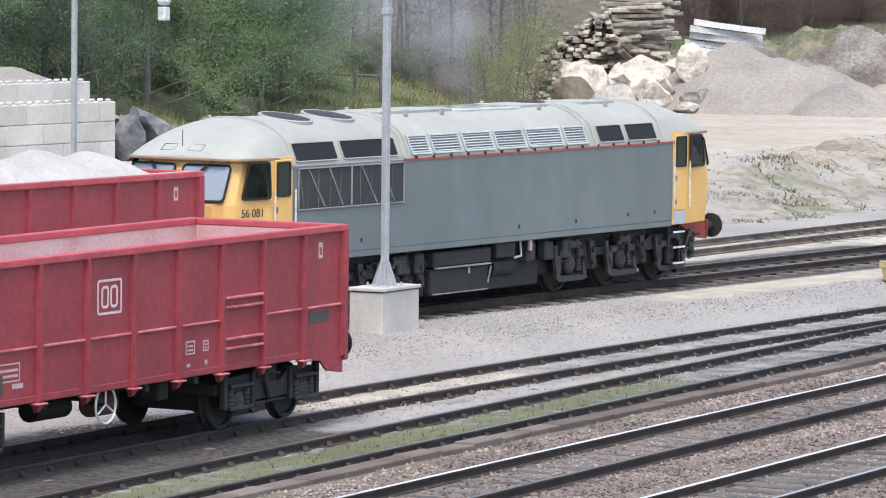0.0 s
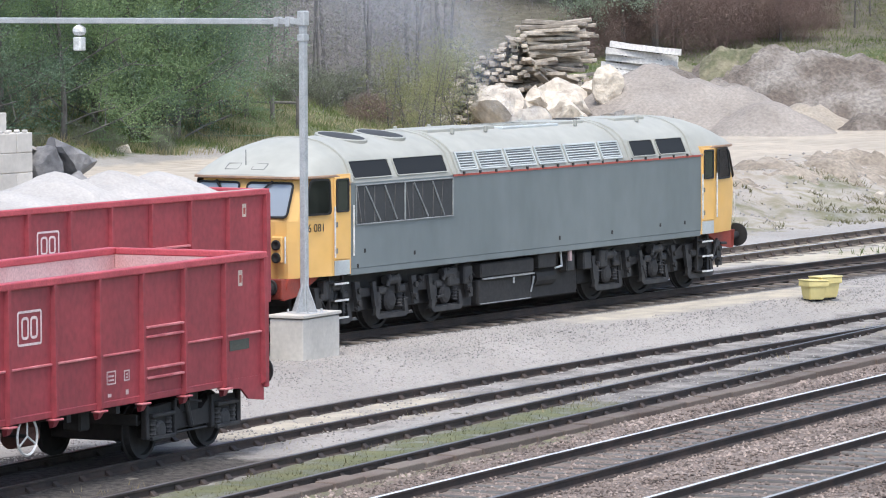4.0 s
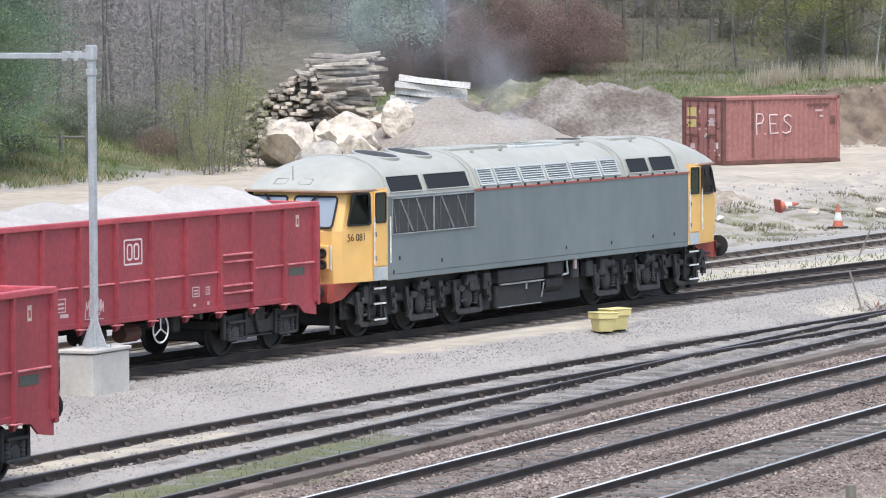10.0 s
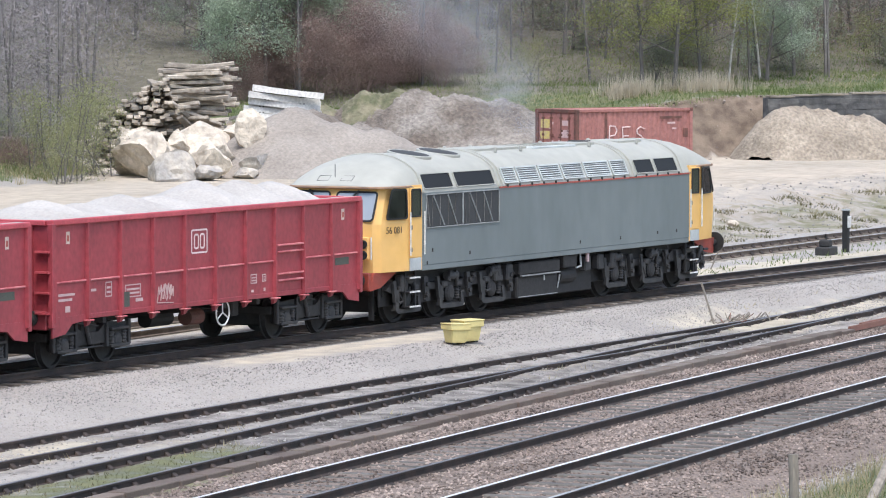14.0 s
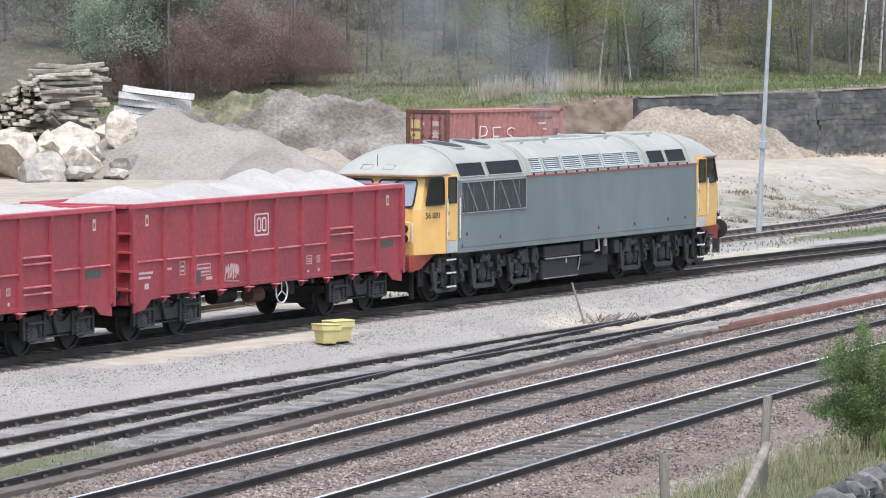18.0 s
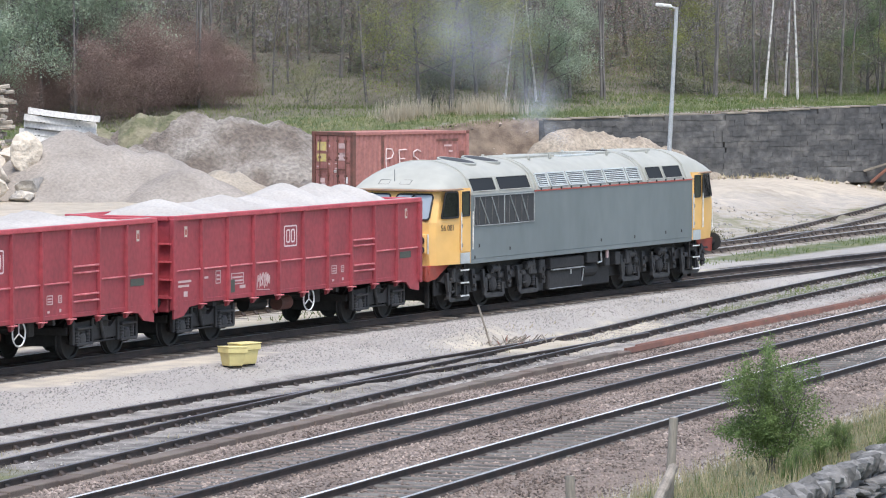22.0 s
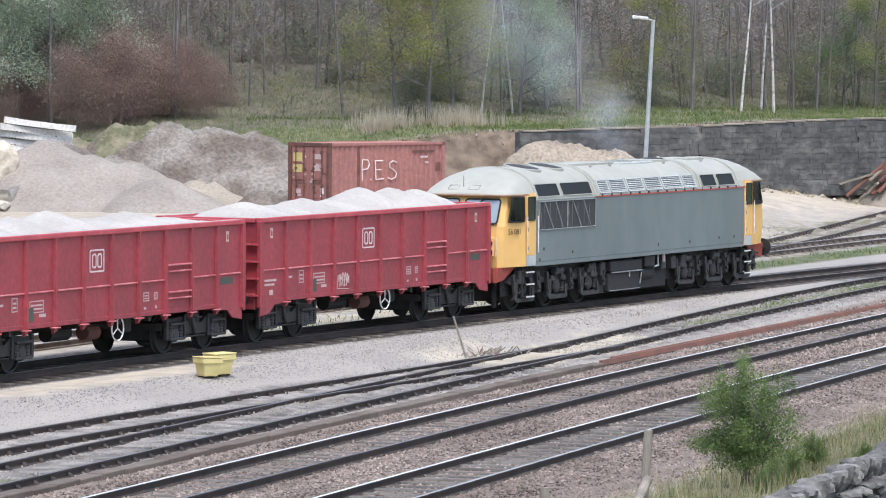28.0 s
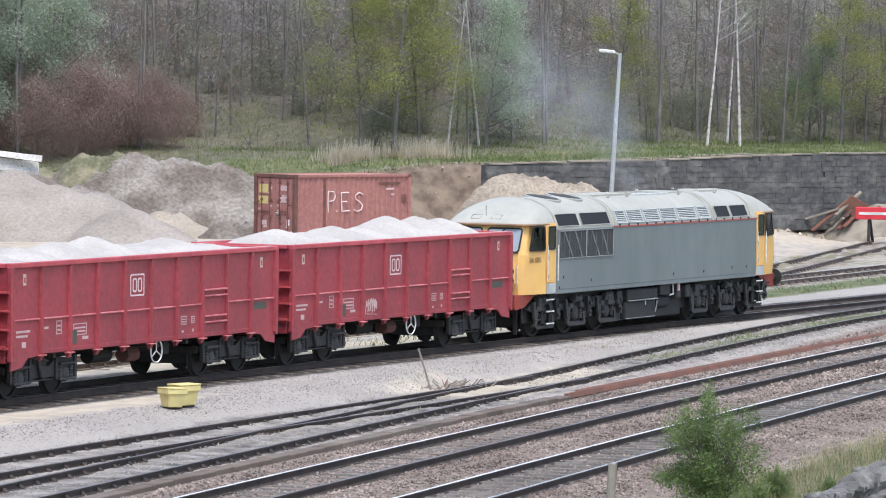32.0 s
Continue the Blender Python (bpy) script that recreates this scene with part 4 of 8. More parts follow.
        lathe(bm, ((0.58, -0.12), (0.575, 0.022), (0.54, 0.04), (0.51, 0.03), (0.1, 0.025)), "z", 32)
        part("fan_cowl", bm, M_roof, f)
        bm = bmesh.new()
        lathe(bm, ((0.512, 0.02), (0.512, 0.034), (0.3, 0.058), (0.03, 0.066)), "z", 32)
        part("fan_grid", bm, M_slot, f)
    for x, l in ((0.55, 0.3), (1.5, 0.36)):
        e = part("exhaust_port", solid(x - l, x + l, -0.42, 0.3, 3.7, 3.784, 0.006, 1), M_slot, t, "exhaust port with its dark inside painted on")
        part("exhaust_rim", ring_plate((x - l - 0.05, -0.47, 3.772), (1, 0, 0), (0, 1, 0), 2 * l + 0.1, 0.82, 0.03, 0.03, 0.06), M_roof, e)
    part("silencer_cover", solid(-0.1, 2.2, -0.6, 0.6, 3.66, 3.775, 0.02, 1), M_louvre, t, "pale raised cover round the exhausts")
    part("roof_vent", solid(3.35, 3.75, -0.25, 0.25, 3.7, 3.83, 0.03, 1), M_black, t)
    for x in (-2.2, -0.9, 2.75, 5.4):
        part("roof_hatch", solid(x - 0.65, x + 0.65, -0.5, 0.5, 3.66, 3.8, 0.012, 1), M_roof, t)
        for s in (-1, 1):
            part("lifting_eye", solid(x - 0.05, x + 0.05, s * 0.68 - 0.03, s * 0.68 + 0.03, 3.7, 3.83, 0.015, 1), M_roof, t)
    # cabs
    for d in (-1, 1):
        c = new("cab")
        c.parent = t
        c["label"] = "yellow driving cab with a domed pale roof"
        n = 0.2 if d < 0 else -0.08      # the cab ends differ a little in length
        ring = lambda z, xf, wf, wr: [(d * 7.04, -wr, z), (d * 7.7, -wr + 0.01, z), (d * (xf - 0.25), -wf - 0.03, z), (d * (xf - 0.06), -wf + 0.09, z), (d * xf, -wf + 0.3, z), (d * (xf + 0.03), 0, z), (d * xf, wf - 0.3, z), (d * (xf - 0.06), wf - 0.09, z), (d * (xf - 0.25), wf + 0.03, z), (d * 7.7, wr - 0.01, z), (d * 7.04, wr, z)]
        bm = bmesh.new()
        loft(bm, [ring(1.2, 8.98 - n, 1.14, 1.365), ring(1.9, 9.05 - n, 1.15, 1.37), ring(2.28, 9.05 - n, 1.15, 1.37), ring(3.12, 8.72 - n, 1.11, 1.365)], closed=True)
        part("cab_shell", bm, M_yellow, c, "warning-yellow cab side and nose")
        # domed roof
        bm = bmesh.new()
        secs = []
        for u in (0, 0.12, 0.25, 0.38, 0.5, 0.62, 0.73, 0.83, 0.91, 0.96, 0.985, 1.0):
            x = d * (7.04 + (1.84 - n) * u)
            base = 2.93 + 0.17 * min(1.0, u / 0.3)
            secs.append(roof_row(x, 1.0 - 0.12 * u ** 2.2 - 0.2 * max(0.0, (u - 0.8) / 0.2) ** 3, (3.79 - 0.65 * (0.55 * u ** 1.6 + 0.45 * u ** 2.6) - base) / 0.86, base))
        loft(bm, secs)
        bm.faces.new([v for v in bm.verts[-len(secs[0]):]])
        part("cab_roof", bm, M_roof, c, "domed pale roof over the cab", smooth=True)
        bm = bmesh.new()
        lip = [(7.04 + (1.84 - n) * u, 1.37 * (1.0 - 0.12 * u ** 2.2 - 0.2 * max(0.0, (u - 0.8) / 0.2) ** 3), -0.15 + 0.17 * min(1.0, u / 0.3)) for u in (0, 0.15, 0.3, 0.5, 0.7, 0.83, 0.91, 0.96, 1.0)]
        lip = [(d * x, -y, h) for x, y, h in lip] + [(d * x, y, h) for x, y, h in lip[::-1]]
        loft(bm, [[(x, y, 3.045 + h) for x, y, h in lip], [(x + d * 0.014, y * 1.012, 3.055 + h) for x, y, h in lip], [(x + d * 0.014, y * 1.012, 3.09 + h) for x, y, h in lip], [(x, y, 3.1 + h) for x, y, h in lip]])
        part("roof_lip", bm, M_lip, c, "rust-stained gutter round the cab roof")
        u = 1.41 / (1.84 - n)
        top = 3.78 - 0.65 * (0.55 * u ** 1.6 + 0.45 * u ** 2.6)
        part("aerial", bar((d * 8.45, 0.08, top - 0.05), (d * 8.45, 0.08, top + 0.3), 0.01, 5), M_vent, c)
        for q in (-0.3, 0.3):
            part("aerial_plate", ring_plate((d * 8.45 - 0.1, 0.08 + q - 0.18, top - 0.01 + d * 0.068), (1, 0, -d * 0.68), (0, 1, 0), 0.2, 0.3, 0.014, 0.01, 0.012), M_vent, c)
        for s in (-1, 1):
            u = Vector((1, 0, 0)) if s < 0 else Vector((-1, 0, 0))

            def x_at(p, w):      # left corner as seen from outside
                return min(p, p + w) if s < 0 else max(p, p + w)
            xd0, xd1 = sorted((d * 7.1, d * 7.62))
            door = part("cab_door", solid(xd0, xd1, s * 1.374 - 0.012, s * 1.374 + 0.012, 1.5, 3.07, 0.01, 1), M_yellow, c)
            window(door, ((xd0 + 0.04) if s < 0 else (xd1 - 0.04), s * 1.387, 2.4), u, (0, 0, 1), 0.44, 0.64, M_glass, 0.05, 0.03, name="door_window")
            part("door_sill", solid(xd0, xd1, s * 1.372 - 0.012, s * 1.372 + 0.012, 1.2, 1.48, 0.006, 1), M_louvre, door)
            part("door_hinge", solid(xd0 + 0.02, xd0 + 0.09, s * 1.39 - 0.012, s * 1.39 + 0.012, 1.62, 1.72, 0.006, 1), M_coping, door)
            part("door_hinge", solid(xd0 + 0.02, xd0 + 0.09, s * 1.39 - 0.012, s * 1.39 + 0.012, 2.12, 2.22, 0.006, 1), M_coping, door)
            for xx in (d * 7.02, d * 7.68):
                part("handrail", bar((xx, s * 1.43, 1.55), (xx, s * 1.43, 2.52), 0.018, 6), M_white, c, "white vertical grab rail")
            # side window, on the tapering side
            a, b2 = Vector((d * 7.74, s * 1.355, 0)), Vector((d * (8.62 - 0.6 * n), s * (1.2 + 0.08 * n), 0))
            p, q = (a, b2) if a.x < b2.x else (b2, a)
            if s > 0:
                p, q = q, p
            uu = (q - p).normalized()
            shift = uu.cross(Vector((0, 0, 1))) * 0.028
            w = (q - p).length
            slant_window(c, p + Vector((0, 0, 2.37)) + shift, uu, w, 0.69, 0.2, uu.x * d > 0, M_glass)
            # windscreen
            f0, f1 = Vector((d * (9.07 - n), s * 0.07, 2.33)), Vector((d * (9.0 - n), s * 1.1, 2.33))
            g0, g1 = (f0, f1) if (f1 - f0).cross(Vector((0, 0, 1))).x * d > 0 else (f1, f0)
            upw = Vector((-d * 0.29, 0, 0.72)).normalized()
            nn = (g1 - g0).normalized().cross(upw)
            sc = window(c, g0 + nn * 0.02, (g1 - g0), upw, (g1 - g0).length, 0.72, M_windscreen, 0.1, 0.04, name="windscreen")
            part("wiper", bar(f0 + nn * 0.07 + upw * 0.72 + (f1 - f0) * 0.55, f0 + nn * 0.07 + upw * 0.42 + (f1 - f0) * 0.27, 0.026, 4), M_frame, sc)
            # lamps on the nose
            hb = part("lamp_box", solid(min(d * (9.02 - n), d * (9.1 - n)), max(d * (9.02 - n), d * (9.1 - n)), s * 0.9 - 0.12, s * 0.9 + 0.12, 1.5, 2.0, 0.02, 1), M_yellow, c)
            for z in (1.6, 1.84):
                bm = bmesh.new()
                lathe(bm, ((0.1, d * (9.1 - n)), (0.1, d * (9.13 - n)), (0.075, d * (9.14 - n)), (0.02, d * (9.12 - n))), "x", 14, (0, s * 0.9, z))
                part("marker_lamp", bm, M_frame, hb)
            part("nose_rail", bar((d * (9.07 - n), s * 1.08, 1.5), (d * (9.07 - n), s * 1.08, 2.0), 0.018, 6), M_white, c)
            # steps below the door
            st = part("cab_steps", solid(min(d * 7.1, d * 7.16), max(d * 7.1, d * 7.16), s * 1.22 - 0.03, s * 1.22 + 0.03, 0.38, 1.2), M_black, c, "black cab steps with white edges")
            part("step_stile", solid(min(d * 7.56, d * 7.62), max(d * 7.56, d * 7.62), s * 1.22 - 0.03, s * 1.22 + 0.03, 0.38, 1.2), M_black, st)
            for z in (0.4, 0.73, 1.05):
                x0, x1 = sorted((d * 7.12, d * 7.6))
                part("tread", solid(x0, x1, s * 1.25 - 0.11, s * 1.25 + 0.11, z - 0.03, z), M_black, st)
                part("tread_edge", solid(x0, x1, s * 1.365 - 0.008, s * 1.365 + 0.008, z - 0.032, z + 0.004), M_white, st)
            # red valance and buffers
            bm = bmesh.new()
            prof = ((d * (9.0 - n), 1.2), (d * 7.72, 1.2), (d * 8.5, 0.86), (d * 9.0, 0.8))
            loft(bm, [[(x, s * 1.12, z) for x, z in prof], [(x, s * 1.04, z) for x, z in prof]], closed=True)
            part("valance", bm, M_signal_red, c, "red valance below the nose")
            buffer(c, d * 9.06, s * 0.88, 1.05, d, 0.62, 0.26)
        part("buffer_beam", solid(min(d * 8.9, d * 9.06), max(d * 8.9, d * 9.06), -1.12, 1.12, 0.82, 1.21, 0.02, 1), M_signal_red, c)
        part("draw_hook", solid(min(d * 9.0, d * 9.4), max(d * 9.0, d * 9.4), -0.05, 0.05, 0.95, 1.1, 0.02, 1), M_black, c)
        part("brake_hose", bar((d * 9.12, 0.35, 1.0), (d * 9.2, 0.35, 0.5), 0.03, 6), M_black, c)
        part("brake_hose", bar((d * 9.12, -0.45, 1.0), (d * 9.2, -0.45, 0.48), 0.03, 6), M_black, c)
        a = Vector((d * 7.7, 0, 0))
        s = -1
        tilt = math.degrees(math.atan2(0.16, 0.93)) * (1 if d < 0 else -1)
        if d < 0:
            lettering("running_number", "56 081", 0.215, M_frame, pose(-8.22, -1.315, 2.13, 90, 0, -9.5), c)
    # underframe
    tank = part("fuel_tank", solid(-2.05, 0.05, -1.2, 1.2, 0.24, 0.78, 0.06, 2), M_black, t, "black fuel tank between the bogies")
    part("battery_box", solid(-2.05, 0.05, -1.26, 1.26, 0.8, 1.1, 0.03, 1), M_black, tank)
    for s in (-1, 1):
        part("ledge", solid(-2.0, 0.0, s * 1.27 - 0.03, s * 1.27 + 0.03, 0.77, 0.8), M_bar, tank)
        part("tank_edge", solid(-2.0, 0.0, s * 1.205 - 0.015, s * 1.205 + 0.015, 0.27, 0.29), M_bar, tank)
        part("tank_hoop", bar((-0.02, s * 1.22, 0.4), (0.1, s * 1.22, 0.72), 0.02, 6), M_bar, tank)
        part("filler_mark", solid(-0.72, -0.66, s * 1.21 - 0.006, s * 1.21 + 0.006, 0.62, 0.74), M_white, tank)
        part("air_tank", bar((0.35, s * 0.95, 0.66), (1.15, s * 0.95, 0.66), 0.2, 14), M_black, t)
        part("pipe_loop", bar((1.15, s * 1.24, 1.18), (1.2, s * 1.24, 0.86), 0.025, 6), M_louvre, t)
        part("pipe_elbow", bar((1.2, s * 1.24, 0.86), (0.95, s * 1.24, 0.84), 0.025, 6), M_louvre, t)
        part("relay_box", solid(0.25, 0.95, s * 1.16 - 0.1, s * 1.16 + 0.1, 0.86, 1.16, 0.02, 1), M_black, t)
        part("red_tap", solid(1.42, 1.52, s * 1.28 - 0.03, s * 1.28 + 0.03, 0.95, 1.2, 0.01, 1), M_mark, t)
    r = random.Random(44)
    for s in (-1, 1):
        for k in range(26):
            x = r.choice((-5.3, 5.3)) + r.uniform(-3.0, 3.0)
            z = r.uniform(0.5, 1.1)
            part("pipe_run", bar((x, s * 1.19, z), (x + r.uniform(-0.25, 0.25), s * 1.2, z + r.uniform(-0.35, 0.2)), r.uniform(0.015, 0.035), 6), r.choice((M_black, M_spring, M_spring)), t)
        for x in (-7.6, -3.1, -2.5, 1.6, 2.3, 3.0):
            part("valve_box", solid(x - 0.16, x + 0.16, s * 1.14 - 0.1, s * 1.14 + 0.1, 0.72, 1.1, 0.03, 1), M_spring, t)
    # two made-up black blocks fill the bright gaps beside the tank
    part("compressor_case", solid(0.2, 2.25, -1.0, 1.0, 0.22, 1.15, 0.03, 1), M_black, t)
    part("sand_box", solid(-2.75, -2.12, -1.08, 1.08, 0.24, 1.15, 0.03, 1), M_black, t)
    part("centre_frame", solid(-2.6, 2.2, -0.9, 0.9, 0.6, 1.2), M_black, t)
    loco_bogie(t, -5.3, -1)
    loco_bogie(t, 5.3, 1)
    return t


loco = build_loco()


def wagon_bogie(parent, cx):
    """Two-axle freight bogie with pressed frame and coil springs."""
    b = new("bogie")
    b.parent = parent
    b.matrix_basis = pose(cx, 0, 0)
    sets = []
    for x in (-1.0, 1.0):
        sets.append((wheelset(b, x, 0.44), x, 0.44, 0))
    for s in (-1, 1):
        bm = bmesh.new()
        prof = ((-1.42, 0.62), (-1.36, 0.8), (-0.6, 0.84), (-0.3, 0.66), (0.3, 0.66), (0.6, 0.84), (1.36, 0.8), (1.42, 0.62), (1.25, 0.5), (0.75, 0.5), (0.55, 0.42), (-0.55, 0.42), (-0.75, 0.5), (-1.25, 0.5))
        loft(bm, [[(x, s * 0.98, z) for x, z in prof], [(x, s * 1.1, z) for x, z in prof]], closed=True)
        part("side_frame", bm, M_black, b)
        for x in (-1.0, 1.0):
            bm = bmesh.new()
            lathe(bm, ((0.15, s * 0.95), (0.16, s * 1.12), (0.12, s * 1.15), (0.05, s * 1.155)), "y", 12, (x, 0, 0.44))
            part("axlebox", bm, M_spring, b)
            for k in (-0.24, 0.24):
                coil(b, x + k, s * 1.1, 0.38, 0.66, 0.075, 4)
            part("spring_seat", solid(x - 0.36, x + 0.36, s * 1.1 - 0.09, s * 1.1 + 0.09, 0.32, 0.38, 0.01, 1), M_spring, b)
            for k in (-0.42, 0.42):
                part("horn_guide", solid(x + k - 0.05, x + k + 0.05, s * 1.1 - 0.05, s * 1.1 + 0.05, 0.34, 0.86, 0.015, 1), M_black, b)
            part("spring_cap", solid(x - 0.34, x + 0.34, s * 1.12 - 0.08, s * 1.12 + 0.08, 0.66, 0.72, 0.015, 1), M_spring, b)
            part("brake_block", solid(x * 0.5 - 0.05, x * 0.5 + 0.05, s * 0.8 - 0.06, s * 0.8 + 0.06, 0.3, 0.66, 0.02, 1), M_spring, b)
        part("damper", bar((-0.28, s * 1.15, 0.86), (-0.12, s * 1.15, 0.44), 0.045, 8), M_spring, b)
        part("brake_pipe", bar((-0.6, s * 1.13, 0.88), (0.2, s * 1.15, 0.78), 0.018, 5), M_spring, b)
        part("brake_rod", bar((-0.7, s * 1.06, 0.36), (0.7, s * 1.06, 0.36), 0.02, 5), M_spring, b)
    # added black block keeps light from passing between the wheels
    part("brake_gear", solid(-1.25, 1.25, -0.66, 0.66, 0.28, 0.62, 0.03, 1), M_black, b)
    part("bolster", solid(-0.3, 0.3, -1.05, 1.05, 0.55, 0.92, 0.02, 1), M_black, b)
    for x in (-1.45, 1.45):
        part("headstock", solid(x - 0.05, x + 0.05, -1.0, 1.0, 0.55, 0.72, 0.01, 1), M_black, b)
    return sets


def heap_row(rng, humps, n=72, m=18, length=6.05, width=1.22, low=0.0):
    """A load of stone: cones tipped in a row, levelled to the walls."""
    bm = bmesh.new()
    rows = []
    for i in range(n + 1):
        x = -length + 2 * length * i / n
        row = []
        for j in range(m + 1):
            y = -width + 2 * width * j / m
            h = low
            for cx, hh, rr in humps:
                dd = math.hypot((x - cx), y * 1.1) / rr
                h = max(h, hh * (1.12 - math.sqrt(dd * dd * 1.25 + 0.015)))
            edge = min(1.0, (width - abs(y)) / 0.35, (length - abs(x)) / 0.35)
            h = -0.12 + (h + 0.12) * (0.55 + 0.45 * edge) + 0.02 * math.sin(9 * x + 5 * y) + rng.uniform(-0.014, 0.014)
            row.append((x, y, 2.93 + h))
        rows.append(row)
    loft(bm, rows)
    return bm


def build_wagon(label, wheel_x=0.45, seed=0, buffer_length=0.42):
    """Steel box wagon. Its front end is +x."""
    rng = random.Random(seed)
    t = thing("box_wagon", label, "railway wagon", "box wagons")
    L, W = 6.325, 1.33
    ribs = [-L + 0.05 + i * (2 * L - 0.1) / 10 for i in range(11)]
    for s in (-1, 1):
        side = part("side_wall", solid(-L + 0.02, L - 0.02, s * W - 0.02, s * W + 0.02, 1.05, 2.9), M_red, t, "red steel side with upright ribs")
        part("side_sill", solid(-L + 1.3, L - 1.3, s * W - 0.035, s * W + 0.035, 0.97, 1.07, 0.01, 1), M_red, side)
        for k, x in enumerate(ribs):
            bm = bmesh.new()
            foot = 0.93 if 0 < k < 10 else 0.9
            hexa(bm, [(x - 0.055, s * (W + 0.02), foot), (x + 0.055, s * (W + 0.02), foot), (x + 0.035, s * (W + 0.10), foot + 0.06), (x - 0.035, s * (W + 0.10), foot + 0.06), (x - 0.055, s * (W + 0.02), 2.88), (x + 0.055, s * (W + 0.02), 2.88), (x + 0.035, s * (W + 0.085), 2.88), (x - 0.035, s * (W + 0.085), 2.88)])
            part("rib", bm, M_red, side)
            if 0 < k < 10:
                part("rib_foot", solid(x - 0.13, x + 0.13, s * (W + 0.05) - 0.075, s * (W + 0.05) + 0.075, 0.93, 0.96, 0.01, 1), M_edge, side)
                bm = bmesh.new()
                hexa(bm, [(x - 0.04, s * (W - 0.02), 0.82), (x + 0.04, s * (W - 0.02), 0.82), (x + 0.04, s * (W + 0.04), 0.84), (x - 0.04, s * (W + 0.04), 0.84), (x - 0.08, s * (W - 0.02), 0.93), (x + 0.08, s * (W - 0.02), 0.93), (x + 0.08, s * (W + 0.08), 0.93), (x - 0.08, s * (W + 0.08), 0.93)])
                part("rib_bracket", bm, M_red, side)
        for k in range(10):
            x0, x1 = ribs[k] + 0.07, ribs[k + 1] - 0.07
            if k == 7:
                for z in (2.06, 1.92, 1.45, 1.31):
                    part("side_step", solid(x0, x1, s * (W + 0.06) - 0.035, s * (W + 0.06) + 0.035, z - 0.018, z + 0.018, 0.006, 1), M_edge, side, "pale red step rung")
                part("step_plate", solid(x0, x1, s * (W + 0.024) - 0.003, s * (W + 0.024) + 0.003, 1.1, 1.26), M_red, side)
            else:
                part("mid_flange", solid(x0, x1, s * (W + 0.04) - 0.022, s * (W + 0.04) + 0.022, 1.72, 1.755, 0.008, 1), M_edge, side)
        for d in (-1, 1):
            bm = bmesh.new()
            prof = ((d * (L - 1.35), 1.06), (d * (L - 1.35), 0.95), (d * (L - 0.75), 0.9), (d * (L - 0.5), 0.72), (d * (L - 0.02), 0.66), (d * (L - 0.02), 1.06))
            loft(bm, [[(x, s * (W - 0.01), z) for x, z in prof], [(x, s * (W + 0.03), z) for x, z in prof]], closed=True)
            part("end_gusset", bm, M_red, side)
        part("top_rail", solid(-L - 0.03, L + 0.03, s * W - 0.085, s * W + 0.085, 2.86, 2.97, 0.02, 2), M_redtop, t, "paler red top rail")
        part("inner_lining", solid(-L + 0.06, L - 0.06, s * (W - 0.055) - 0.012, s * (W - 0.055) + 0.012, 1.1, 2.86), M_inner, t, "dusty inner wall")
        # logo panel: pale rounded frame with two plain shapes
        xl = (ribs[4] + ribs[5]) / 2
        if s < 0:
            lg = part("logo_panel", ring_plate((xl - 0.33, s * (W + 0.022), 2.05), (1, 0, 0), (0, 0, 1), 0.66, 0.5, 0.004, 0.05, 0.035), M_logo, side, "white outlined logo panel")
            for x0 in (-0.22, 0.02):
                part("logo_shape", ring_plate((xl + x0, s * (W + 0.022), 2.14), (1, 0, 0), (0, 0, 1), 0.2, 0.32, 0.004, 0.07, 0.04), M_logo, lg)
            # stencil bars and plates
            for x, z, w, h in ((ribs[6] + 0.25, 1.3, 0.26, 0.2), (ribs[6] + 0.75, 1.32, 0.16, 0.16), (ribs[2] + 0.2, 1.3, 0.6, 0.26), (ribs[0] + 0.2, 1.46, 0.6, 0.05), (ribs[0] + 0.2, 1.36, 0.5, 0.05), (ribs[1] + 0.15, 1.5, 0.2, 0.05), (ribs[1] + 0.7, 1.36, 0.24, 0.3), (ribs[2] + 0.6, 1.2, 0.28, 0.07), (ribs[6] + 0.28, 1.12, 0.1, 0.05), (ribs[6] + 0.8, 1.12, 0.08, 0.07), (ribs[0] + 0.45, 1.14, 0.18, 0.12)):
                if h > 0.12:
                    pl = part("stencil", ring_plate((x, s * (W + 0.022), z), (1, 0, 0), (0, 0, 1), w, h, 0.003, 0.008, 0.022), M_mark, side)
                    for q in range(2):
                        part("stencil_line", plate((x + 0.05, s * (W + 0.022), z + h * (0.25 + 0.3 * q)), (1, 0, 0), (0, 0, 1), w - 0.1, h * 0.14, 0.003), M_mark, pl)
                else:
                    part("stencil_line", plate((x, s * (W + 0.022), z), (1, 0, 0), (0, 0, 1), w, h, 0.003), M_mark, side)
            part("data_plate", plate((ribs[9] + 0.2, s * (W + 0.022), 1.5), (1, 0, 0), (0, 0, 1), 0.62, 0.16, 0.006), M_plate, side, "dark data plate")
            part("data_plate", plate((ribs[2] - 0.06 + 0.12, s * (W + 0.022), 1.12), (1, 0, 0), (0, 0, 1), 0.3, 0.3, 0.006), M_plate, side, "green data plate")
            for x in (ribs[9] + 0.55, ribs[0] + 0.55):
                w = part("warning_sign", plate((x - 0.06, s * (W + 0.022), 2.48), (1, 0, 0), (0, 0, 1), 0.13, 0.24, 0.004), M_sign, side, "small pale warning sign")
                part("warning_symbol", plate((x - 0.03, s * (W + 0.027), 2.53), (1, 0, 0), (0, 0, 1), 0.07, 0.12, 0.003), M_line_red, w)
            if seed == 1:
                gr = part("graffiti_tag", bmesh_scribble(ribs[3] + 0.2, s * (W + 0.026), 1.16), M_mark, side, "white scribbled graffiti tag")
                gr["kind"] = "stuff"
